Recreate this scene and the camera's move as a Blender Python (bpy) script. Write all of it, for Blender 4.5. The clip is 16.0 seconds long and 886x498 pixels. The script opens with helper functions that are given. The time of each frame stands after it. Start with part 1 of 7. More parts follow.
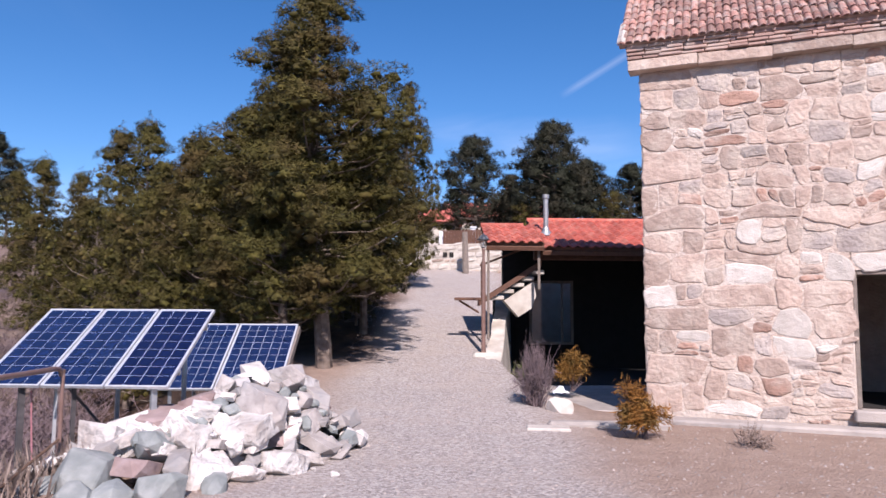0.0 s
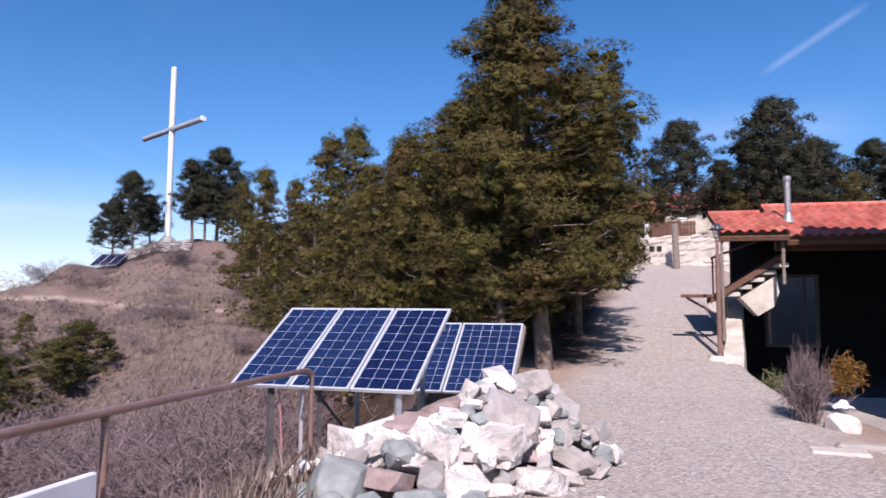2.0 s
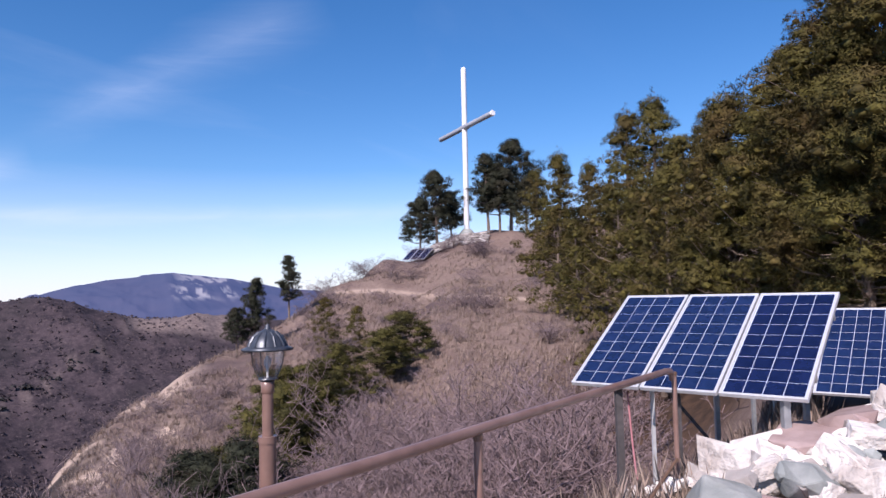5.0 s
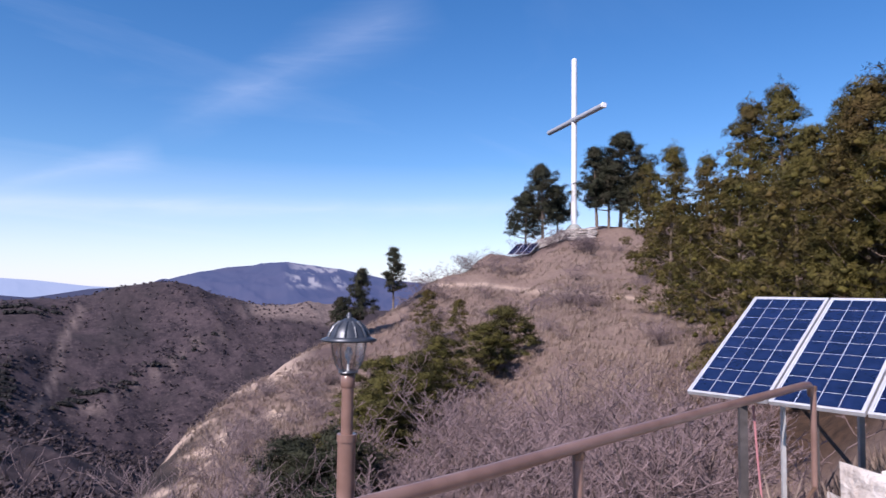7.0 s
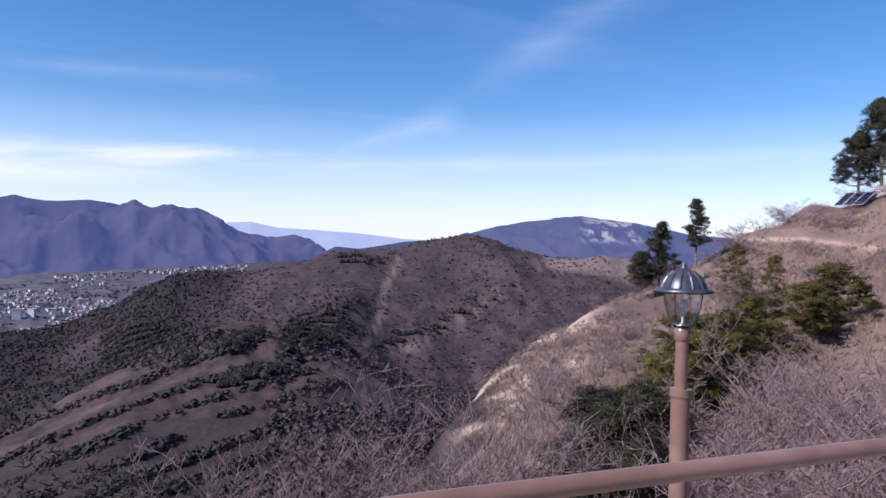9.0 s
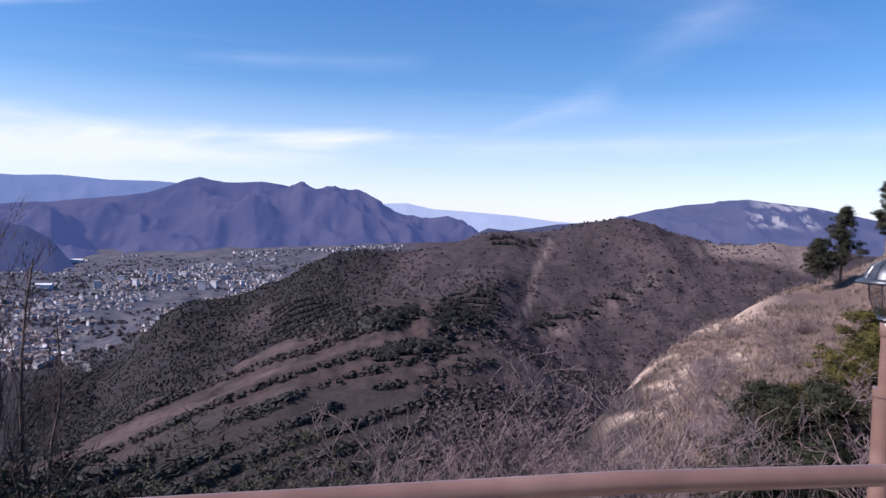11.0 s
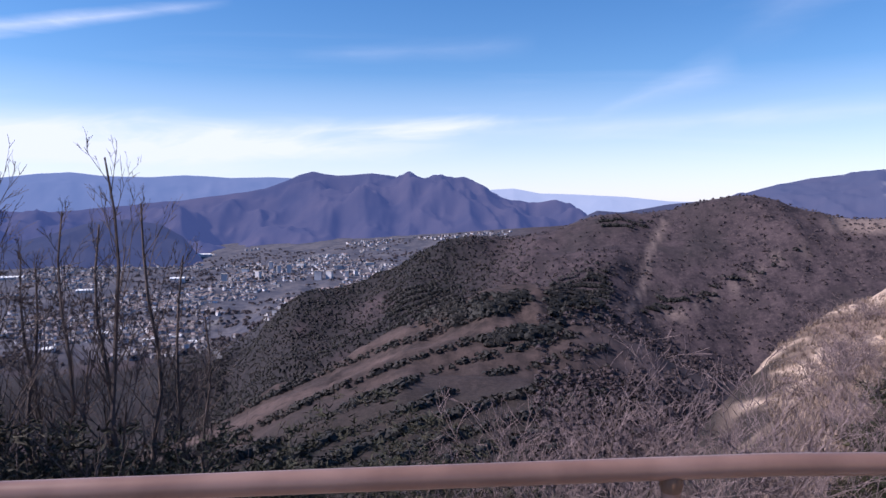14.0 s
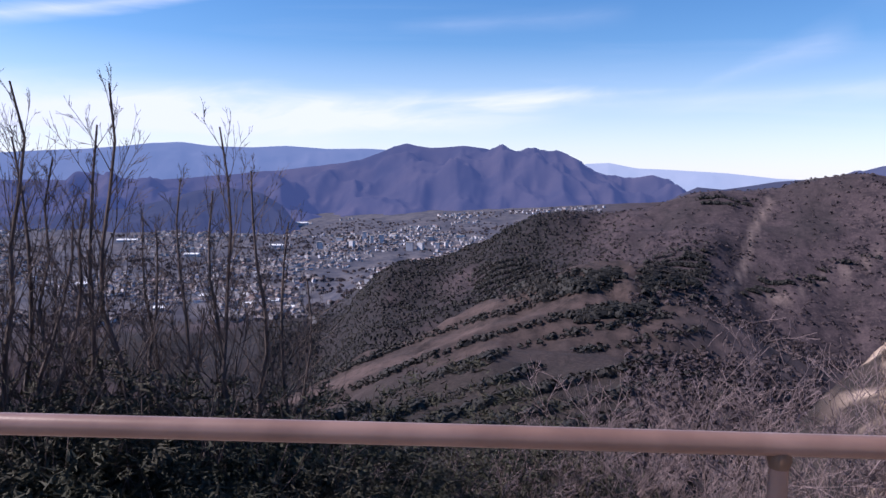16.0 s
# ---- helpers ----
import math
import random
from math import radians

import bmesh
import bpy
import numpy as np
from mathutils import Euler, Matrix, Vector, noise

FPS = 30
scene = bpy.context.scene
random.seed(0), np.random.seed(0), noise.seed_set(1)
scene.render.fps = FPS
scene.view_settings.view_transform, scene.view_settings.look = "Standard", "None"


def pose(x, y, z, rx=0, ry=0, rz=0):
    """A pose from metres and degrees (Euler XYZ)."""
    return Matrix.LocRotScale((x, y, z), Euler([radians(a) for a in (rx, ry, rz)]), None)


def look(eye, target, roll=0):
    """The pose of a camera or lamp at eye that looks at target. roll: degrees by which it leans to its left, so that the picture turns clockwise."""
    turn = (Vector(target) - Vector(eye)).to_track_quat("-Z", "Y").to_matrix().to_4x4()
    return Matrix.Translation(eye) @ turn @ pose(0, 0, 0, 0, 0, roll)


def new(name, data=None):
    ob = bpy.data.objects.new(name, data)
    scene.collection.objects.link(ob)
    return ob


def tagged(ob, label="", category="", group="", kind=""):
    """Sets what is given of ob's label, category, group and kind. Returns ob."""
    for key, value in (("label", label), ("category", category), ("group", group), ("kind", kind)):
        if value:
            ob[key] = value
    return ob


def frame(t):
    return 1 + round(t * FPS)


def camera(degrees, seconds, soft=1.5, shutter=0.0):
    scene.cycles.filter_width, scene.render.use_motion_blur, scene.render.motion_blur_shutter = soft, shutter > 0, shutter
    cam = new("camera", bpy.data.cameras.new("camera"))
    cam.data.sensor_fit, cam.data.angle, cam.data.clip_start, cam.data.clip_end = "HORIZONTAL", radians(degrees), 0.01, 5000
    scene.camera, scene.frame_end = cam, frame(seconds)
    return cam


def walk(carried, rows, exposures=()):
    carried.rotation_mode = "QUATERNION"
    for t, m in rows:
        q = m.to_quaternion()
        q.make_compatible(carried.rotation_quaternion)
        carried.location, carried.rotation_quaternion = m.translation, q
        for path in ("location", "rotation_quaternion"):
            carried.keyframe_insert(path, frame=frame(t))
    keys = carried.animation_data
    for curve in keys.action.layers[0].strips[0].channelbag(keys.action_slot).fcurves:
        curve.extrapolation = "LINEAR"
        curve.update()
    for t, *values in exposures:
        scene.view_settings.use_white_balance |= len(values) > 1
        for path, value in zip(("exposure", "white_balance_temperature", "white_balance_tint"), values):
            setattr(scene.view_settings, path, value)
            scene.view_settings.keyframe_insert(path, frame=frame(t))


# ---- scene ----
FOV = 64.68
cam = camera(FOV, 16.0, soft=1.5, shutter=0.2)
# seconds, eye x y z, heading to the left of +y, pitch up, lean
PATH = [
    (0, -0.000, -0.000, 1.600, 0.01, 5.27, 0.35),
    (0.5, -0.254, 0.179, 1.589, 3.40, 5.48, -0.40),
    (1, -0.513, 0.371, 1.595, 6.26, 3.21, -1.88),
    (1.5, -0.639, 0.599, 1.622, 10.11, 4.24, -1.07),
    (2, -0.778, 0.797, 1.616, 15.13, 4.98, 0.37),
    (2.5, -0.958, 0.922, 1.611, 21.21, 3.51, -0.11),
    (3, -1.177, 1.043, 1.625, 24.93, 3.56, -1.59),
    (3.5, -1.271, 1.188, 1.642, 35.50, 3.11, -2.29),
    (3.7, -1.328, 1.184, 1.655, 37.61, 3.20, -2.49),
    (5.8, -1.788, 1.621, 1.648, 39.00, 4.12, -0.21),
    (6, -1.815, 1.652, 1.646, 39.82, 4.27, 0.10),
    (6.5, -1.875, 1.751, 1.647, 44.19, 5.70, 0.34),
    (7, -1.919, 1.811, 1.631, 47.01, 3.56, 0.78),
    (7.5, -1.946, 1.825, 1.621, 54.14, 2.00, 0.49),
    (8, -2.035, 1.823, 1.601, 59.63, 1.20, 0.75),
    (8.5, -2.047, 1.723, 1.602, 65.50, 0.25, 1.09),
    (9, -2.079, 1.677, 1.595, 70.62, -0.62, 1.28),
    (9.5, -2.089, 1.639, 1.586, 73.61, -1.46, 1.82),
    (10, -2.062, 1.563, 1.588, 77.27, -2.25, 2.22),
    (10.2, -2.072, 1.557, 1.585, 78.51, -2.18, 2.35),
    (12.3, -2.001, 1.461, 1.609, 87.20, -3.10, 0.22),
    (12.5, -2.000, 1.460, 1.609, 87.35, -2.92, 0.01),
    (13, -1.979, 1.446, 1.612, 88.75, -2.75, 0.31),
    (13.5, -1.973, 1.441, 1.610, 90.09, -3.23, 0.10),
    (14, -1.960, 1.432, 1.611, 91.74, -3.71, -0.18),
    (14.5, -1.952, 1.414, 1.611, 93.58, -4.38, 0.26),
    (15, -1.952, 1.400, 1.600, 95.63, -5.82, 0.77),
    (15.5, -1.935, 1.398, 1.598, 98.35, -6.78, 0.66),
    (16, -1.912, 1.393, 1.600, 99.15, -5.94, 0.73),
]


def view(x, y, z, yaw, pitch, lean):
    return pose(x, y, z, 90 + pitch, 0, yaw) @ pose(0, 0, 0, 0, 0, lean)


walk(cam, [(t, view(*p)) for t, *p in PATH], exposures=[(0.0, 0.62, 6350, 24), (16.0, 0.62, 6350, 24)])

# ---------------------------------------------------------------- light
SUN_FROM = Vector((0.15, -0.985, 0)).normalized()
SUN_ELEV = radians(42)
world = bpy.data.worlds.new("sky")
scene.world = world
world.use_nodes = True
wn, wl = world.node_tree.nodes, world.node_tree.links
wn.clear()
sky = wn.new("ShaderNodeTexSky")
sky.sky_type = "NISHITA"
sky.sun_disc = False
sky.sun_elevation = SUN_ELEV
sky.sun_rotation = math.atan2(SUN_FROM.x, SUN_FROM.y)
sky.altitude, sky.air_density, sky.dust_density, sky.ozone_density = 800, 1.0, 0.3, 3.0
bg = wn.new("ShaderNodeBackground")
bg.inputs["Strength"].default_value = 0.096
wout = wn.new("ShaderNodeOutputWorld")
# thin streaked cirrus, denser towards the horizon
tc = wn.new("ShaderNodeTexCoord")
sep = wn.new("ShaderNodeSeparateXYZ")
wl.new(tc.outputs["Generated"], sep.inputs[0])


def wmath(op, a, b=None, clamp=False):
    n = wn.new("ShaderNodeMath")
    n.operation, n.use_clamp = op, clamp
    for s, v in zip(n.inputs, (a, b)):
        if v is None:
            continue
        if isinstance(v, (int, float)):
            s.default_value = v
        else:
            wl.new(v, s)
    return n.outputs[0]


up = wmath("MAXIMUM", sep.outputs["Z"], 0.02)
px_ = wmath("DIVIDE", sep.outputs["X"], wmath("ADD", up, 0.12))
py_ = wmath("DIVIDE", sep.outputs["Y"], wmath("ADD", up, 0.12))
comb = wn.new("ShaderNodeCombineXYZ")
wl.new(px_, comb.inputs[0])
wl.new(py_, comb.inputs[1])
mp = wn.new("ShaderNodeMapping")
mp.inputs["Rotation"].default_value = (0, 0, radians(20))
mp.inputs["Scale"].default_value = (1.5, 0.5, 1)
wl.new(comb.outputs[0], mp.inputs[0])
cn = wn.new("ShaderNodeTexNoise")
cn.inputs["Scale"].default_value, cn.inputs["Detail"].default_value, cn.inputs["Roughness"].default_value = 0.75, 7, 0.58
cn.inputs["Distortion"].default_value = 0.9
wl.new(mp.outputs[0], cn.inputs["Vector"])
cr = wn.new("ShaderNodeMapRange")
cr.inputs[1].default_value, cr.inputs[2].default_value, cr.inputs[3].default_value, cr.inputs[4].default_value = 0.55, 0.95, 0.0, 0.16
wl.new(cn.outputs[0], cr.inputs[0])
low = wn.new("ShaderNodeMapRange")
low.inputs[1].default_value, low.inputs[2].default_value, low.inputs[3].default_value, low.inputs[4].default_value = 0.0, 0.18, 0.63, 0.0
wl.new(sep.outputs["Z"], low.inputs[0])
side = wn.new("ShaderNodeMapRange")
side.inputs[1].default_value, side.inputs[2].default_value = 0.35, 0.75
wl.new(wmath("MULTIPLY", sep.outputs["X"], -1.0), side.inputs[0])
fac = wmath("ADD", wmath("MULTIPLY", cr.outputs[0], side.outputs[0]), low.outputs[0], clamp=True)
def wramp(v, a, b, lo=0.0, hi=1.0):
    r = wn.new("ShaderNodeMapRange")
    r.inputs[1].default_value, r.inputs[2].default_value, r.inputs[3].default_value, r.inputs[4].default_value = a, b, lo, hi
    wl.new(v, r.inputs[0])
    return r.outputs[0]


# heading (to the left of +y) and height angle of the sight line, in degrees
head_ = wmath("MULTIPLY", wmath("ARCTAN2", wmath("MULTIPLY", sep.outputs["X"], -1.0), sep.outputs["Y"]), 57.296)
elev_ = wmath("MULTIPLY", wmath("ARCSINE", sep.outputs["Z"]), 57.296)
cvec = wn.new("ShaderNodeCombineXYZ")
wl.new(wmath("MULTIPLY", head_, 0.085), cvec.inputs[0])
wl.new(wmath("ADD", wmath("MULTIPLY", elev_, 0.42), wmath("MULTIPLY", head_, 0.035)), cvec.inputs[1])
wisp = wn.new("ShaderNodeTexNoise")
wisp.inputs["Scale"].default_value, wisp.inputs["Detail"].default_value, wisp.inputs["Roughness"].default_value = 1.0, 8, 0.6
wisp.inputs["Distortion"].default_value = 0.6
wl.new(cvec.outputs[0], wisp.inputs["Vector"])
soft = wramp(wisp.outputs[0], 0.3, 0.66)


def cloud(h0, e0, h1, e1, w0, w1, amount):
    """A cirrus streak from one heading and height to another, w0 to w1 degrees half wide."""
    ln = math.hypot(h1 - h0, e1 - e0)
    c_, s_ = (h1 - h0) / ln, (e1 - e0) / ln
    dh, de = wmath("SUBTRACT", head_, h0), wmath("SUBTRACT", elev_, e0)
    u = wmath("DIVIDE", wmath("ADD", wmath("MULTIPLY", dh, c_), wmath("MULTIPLY", de, s_)), ln)
    v = wmath("ABSOLUTE", wmath("SUBTRACT", wmath("MULTIPLY", de, c_), wmath("MULTIPLY", dh, s_)))
    v = wmath("ADD", v, wmath("MULTIPLY", wmath("SUBTRACT", 0.5, wisp.outputs[0]), 0.9 * (w0 + w1) / 2))
    w = wmath("ADD", wmath("MULTIPLY", u, w1 - w0), w0)
    r = wramp(wmath("DIVIDE", v, wmath("MAXIMUM", w, 0.05)), 1.0, 0.0)
    ends = wmath("MULTIPLY", wramp(u, 0.0, 0.25), wramp(u, 1.0, 0.8))
    return wmath("MULTIPLY", wmath("MULTIPLY", wmath("POWER", r, 1.3), ends), wmath("MULTIPLY", wmath("ADD", wmath("MULTIPLY", soft, 0.55), 0.45), amount))


for streak in ((78, 6.9, 136, 4.4, 0.3, 3.2, 0.72), (88, 4.6, 156, 3.6, 1.0, 4.2, 0.85), (108, 15.3, 142, 8.2, 0.5, 1.3, 0.7),
               (80, 6.9, 69, 10.6, 0.5, 2.0, 0.24), (70, 11.5, 48, 24, 1.6, 4.2, 0.17), (104, 11.6, 84, 12.6, 0.7, 1.3, 0.13),
               (100, 5.4, 34, 7.2, 1.2, 1.1, 0.24), (4, 14.8, -18, 12.6, 2.0, 2.8, 0.2)):
    fac = wmath("ADD", fac, cloud(*streak), clamp=True)
# thin old vapour trail over the drive


def along(v):
    d = wn.new("ShaderNodeVectorMath")
    d.operation = "DOT_PRODUCT"
    wl.new(sep.inputs[0].links[0].from_socket, d.inputs[0])
    d.inputs[1].default_value = v
    return d.outputs["Value"]


off_ = wmath("ABSOLUTE", wmath("ADD", along((0.5306, 0.1732, -0.8297)), wmath("MULTIPLY", wmath("SUBTRACT", cn.outputs[0], 0.5), 0.006)))
trail = wmath("MULTIPLY", wramp(off_, 0.0065, 0.0), wramp(along((0.2176, 0.9182, 0.3309)), 0.99749, 0.99912))
fac = wmath("ADD", fac, wmath("MULTIPLY", trail, 0.19), clamp=True)
mixw = wn.new("ShaderNodeMix")
mixw.data_type = "RGBA"
wl.new(fac, mixw.inputs["Factor"])
hsw = wn.new("ShaderNodeHueSaturation")
hsw.inputs["Saturation"].default_value = 1.3
wl.new(sky.outputs[0], hsw.inputs["Color"])
wl.new(hsw.outputs[0], mixw.inputs["A"])
mixw.inputs["B"].default_value = (5.8, 6.65, 8.0, 1)
wl.new(mixw.outputs["Result"], bg.inputs[0])
wl.new(bg.outputs[0], wout.inputs[0])

sun_data = bpy.data.lights.new("sun", "SUN")
sun_data.energy, sun_data.angle, sun_data.color = 4.6, radians(0.53), (1.0, 0.93, 0.84)
sun_dir = Vector((SUN_FROM.x * math.cos(SUN_ELEV), SUN_FROM.y * math.cos(SUN_ELEV), math.sin(SUN_ELEV)))
sun = new("sun", sun_data)
sun.matrix_world = look(sun_dir * 60, (0, 0, 0))


# ---------------------------------------------------------------- materials
def matte(name, a, b, scale=6.0, rough=0.85, bump=0.3, bscale=40.0, metal=0.0, rand=0.0, island=0.0, c=None, cscale=1.0, dist=0.02):
    """Two colours mixed by noise, a third by a wider one, with bump at real-world size."""
    m = bpy.data.materials.new(name)
    m.use_nodes = True
    n, l = m.node_tree.nodes, m.node_tree.links
    p = n["Principled BSDF"]
    p.inputs["Roughness"].default_value, p.inputs["Metallic"].default_value = rough, metal
    geo = n.new("ShaderNodeNewGeometry")
    t = n.new("ShaderNodeTexNoise")
    t.inputs["Scale"].default_value, t.inputs["Detail"].default_value = scale, 6
    l.new(geo.outputs["Position"], t.inputs["Vector"])
    r = n.new("ShaderNodeMapRange")
    r.inputs[1].default_value, r.inputs[2].default_value = 0.32, 0.68
    l.new(t.outputs[0], r.inputs[0])
    mx = n.new("ShaderNodeMix")
    mx.data_type = "RGBA"
    l.new(r.outputs[0], mx.inputs["Factor"])
    mx.inputs["A"].default_value, mx.inputs["B"].default_value = (*a, 1), (*b, 1)
    col = mx.outputs["Result"]
    if c:
        t2 = n.new("ShaderNodeTexNoise")
        t2.inputs["Scale"].default_value, t2.inputs["Detail"].default_value = cscale, 4
        l.new(geo.outputs["Position"], t2.inputs["Vector"])
        r2 = n.new("ShaderNodeMapRange")
        r2.inputs[1].default_value, r2.inputs[2].default_value = 0.45, 0.7
        l.new(t2.outputs[0], r2.inputs[0])
        m2 = n.new("ShaderNodeMix")
        m2.data_type = "RGBA"
        l.new(r2.outputs[0], m2.inputs["Factor"])
        l.new(col, m2.inputs["A"])
        m2.inputs["B"].default_value = (*c, 1)
        col = m2.outputs["Result"]
    if rand or island:
        hs = n.new("ShaderNodeHueSaturation")
        vr = n.new("ShaderNodeMapRange")
        src = n.new("ShaderNodeObjectInfo").outputs["Random"] if rand else geo.outputs["Random Per Island"]
        k = rand or island
        vr.inputs[3].default_value, vr.inputs[4].default_value = 1 - k, 1 + k
        l.new(src, vr.inputs[0])
        l.new(vr.outputs[0], hs.inputs["Value"])
        l.new(col, hs.inputs["Color"])
        col = hs.outputs[0]
    l.new(col, p.inputs["Base Color"])
    if bump:
        tb = n.new("ShaderNodeTexNoise")
        tb.inputs["Scale"].default_value, tb.inputs["Detail"].default_value = bscale, 5
        l.new(geo.outputs["Position"], tb.inputs["Vector"])
        bp = n.new("ShaderNodeBump")
        bp.inputs["Strength"].default_value, bp.inputs["Distance"].default_value = bump, dist
        l.new(tb.outputs[0], bp.inputs["Height"])
        l.new(bp.outputs[0], p.inputs["Normal"])
    return m


M_ROCKW = matte("white limestone", (0.74, 0.71, 0.68), (0.52, 0.48, 0.45), 9, 0.9, 1.0, 14, rand=0.25, c=(0.42, 0.365, 0.33), cscale=3.0, dist=0.05)
M_ROCKT = matte("grey tan stone", (0.42, 0.38, 0.355), (0.27, 0.24, 0.225), 7, 0.9, 0.9, 16, rand=0.3, c=(0.33, 0.32, 0.315), cscale=3)
M_ROCKG = matte("grey green stone", (0.22, 0.24, 0.23), (0.34, 0.355, 0.345), 7, 0.85, 0.5, 22, rand=0.15, c=(0.18, 0.2, 0.2), cscale=3)
M_ROCKP = matte("purple brown stone", (0.24, 0.17, 0.16), (0.33, 0.25, 0.24), 6, 0.9, 0.5, 20, rand=0.15)
M_MORTAR = matte("pale lime mortar", (0.55, 0.45, 0.38), (0.42, 0.33, 0.275), 7, 0.95, 1.0, 22, c=(0.55, 0.48, 0.42), cscale=2, dist=0.03)
M_STONE = matte("tan sandstone", (0.45, 0.345, 0.285), (0.33, 0.245, 0.2), 5, 0.92, 1.0, 16, rand=0.2, c=(0.5, 0.42, 0.355), cscale=2.6, dist=0.03)
M_STONEG = matte("grey sandstone", (0.41, 0.355, 0.32), (0.31, 0.26, 0.235), 5, 0.92, 1.0, 16, rand=0.18, c=(0.46, 0.39, 0.33), cscale=2.6, dist=0.03)
M_STONER = matte("reddish stone", (0.38, 0.235, 0.18), (0.27, 0.165, 0.125), 6, 0.92, 0.9, 18, rand=0.22, c=(0.42, 0.33, 0.275), cscale=3.5, dist=0.03)
M_STONEL = matte("pale limestone", (0.58, 0.53, 0.48), (0.46, 0.41, 0.36), 7, 0.92, 0.6, 40, rand=0.1)
M_BRICK = matte("weathered brick", (0.36, 0.225, 0.175), (0.25, 0.155, 0.125), 12, 0.92, 0.5, 50, rand=0.2, c=(0.42, 0.35, 0.31), cscale=4)
M_CORN = matte("pinkish weathered brick", (0.45, 0.30, 0.25), (0.34, 0.215, 0.18), 12, 0.92, 0.5, 50, rand=0.14, c=(0.46, 0.38, 0.33), cscale=3)
M_OLDTILE = matte("old clay tile", (0.40, 0.21, 0.165), (0.23, 0.125, 0.105), 14, 0.9, 0.4, 60, rand=0.38, c=(0.36, 0.28, 0.245), cscale=5)
M_PANTILE = matte("red clay pantile", (0.44, 0.105, 0.072), (0.34, 0.078, 0.056), 8, 0.75, 0.2, 60, rand=0.2, c=(0.46, 0.17, 0.125), cscale=3)
M_WHITEWALL = matte("whitewashed stone", (0.60, 0.56, 0.50), (0.44, 0.40, 0.35), 4, 0.95, 0.6, 25, c=(0.34, 0.29, 0.24), cscale=1.5)
M_CONC = matte("grey concrete", (0.36, 0.32, 0.29), (0.28, 0.25, 0.23), 6, 0.95, 0.4, 50, c=(0.42, 0.37, 0.33), cscale=1.3)
# near-black colour holds the deep shade of porch, doorway and vents
M_SHADE = matte("painted interior shade", (0.02, 0.017, 0.016), (0.014, 0.012, 0.011), 5, 0.95, 0.2, 30)
M_WOOD = matte("brown stained wood", (0.13, 0.06, 0.035), (0.09, 0.04, 0.025), 10, 0.7, 0.3, 60)
M_GREYWOOD = matte("weathered grey timber", (0.24, 0.2, 0.17), (0.16, 0.13, 0.11), 12, 0.9, 0.4, 60)
M_PIPE = matte("brown painted steel", (0.2, 0.122, 0.1), (0.16, 0.096, 0.079), 12, 0.3, 0.08, 90, c=(0.235, 0.15, 0.127), cscale=5, dist=0.004)
M_RUST = matte("rusty steel", (0.17, 0.1, 0.065), (0.1, 0.055, 0.035), 25, 0.6, 0.2, 90, dist=0.004)
M_ALU = matte("aluminium frame", (0.62, 0.63, 0.65), (0.52, 0.53, 0.55), 20, 0.4, 0.02, 80, metal=0.35)
M_STEEL = matte("galvanised steel", (0.42, 0.43, 0.44), (0.32, 0.33, 0.34), 14, 0.45, 0.05, 80, metal=0.6)
M_LEGDARK = matte("dark painted steel", (0.05, 0.045, 0.045), (0.09, 0.08, 0.08), 14, 0.6, 0.1, 80)
M_LANTERN = matte("bronze green lantern metal", (0.045, 0.054, 0.07), (0.075, 0.085, 0.105), 20, 0.4, 0.1, 90, metal=0.4, dist=0.003)
M_CELL = matte("blue silicon cell", (0.007, 0.015, 0.05), (0.011, 0.022, 0.072), 12, 0.12, 0.0, rand=0.12)
M_CELLD = matte("dark blue silicon cell", (0.005, 0.009, 0.038), (0.008, 0.014, 0.055), 12, 0.12, 0.0, rand=0.12)
M_CELLBACK = matte("white panel backsheet", (0.5, 0.55, 0.66), (0.46, 0.5, 0.62), 8, 0.2, 0.0)
M_CROSS = matte("white painted steel", (0.74, 0.75, 0.77), (0.66, 0.67, 0.69), 3, 0.35, 0.02, 30)
M_CROSSG = matte("grey steel arm", (0.34, 0.36, 0.4), (0.28, 0.3, 0.33), 3, 0.35, 0.02, 30)
M_BARK = matte("pine bark", (0.21, 0.165, 0.135), (0.11, 0.082, 0.065), 9, 0.95, 0.8, 30, dist=0.03)
M_TWIG = matte("bare grey twig", (0.2, 0.15, 0.156), (0.1, 0.075, 0.08), 5, 0.9, 0.0, rand=0.22)
M_TWIGP = matte("purple grey twig", (0.2, 0.145, 0.15), (0.13, 0.094, 0.10), 3, 0.9, 0.0, rand=0.22)
M_TWIGD = matte("dark bark twig", (0.12, 0.092, 0.088), (0.06, 0.046, 0.044), 5, 0.9, 0.0)
M_BOARD = matte("white painted board", (0.72, 0.74, 0.78), (0.64, 0.66, 0.7), 5, 0.5, 0.05, 40)
M_HOSE = matte("black rubber", (0.02, 0.02, 0.022), (0.03, 0.03, 0.03), 10, 0.5, 0.0)
M_PINKHOSE = matte("pink plastic", (0.42, 0.18, 0.2), (0.36, 0.15, 0.17), 10, 0.5, 0.0)
M_STRAW = matte("dry straw grass", (0.26, 0.196, 0.158), (0.175, 0.13, 0.11), 2, 0.9, 0.0, island=0.3)
M_GREENGRASS = matte("green grass blades", (0.08, 0.1, 0.03), (0.12, 0.12, 0.05), 6, 0.9, 0.0, island=0.3)


def leafy(name, a, b, c, cscale=0.8, trans=0.15):
    m = matte(name, a, b, 2.2, 0.75, 0.0, island=0.35, c=c, cscale=cscale)
    p = m.node_tree.nodes["Principled BSDF"]
    p.inputs["Specular IOR Level"].default_value = 0.25
    return m


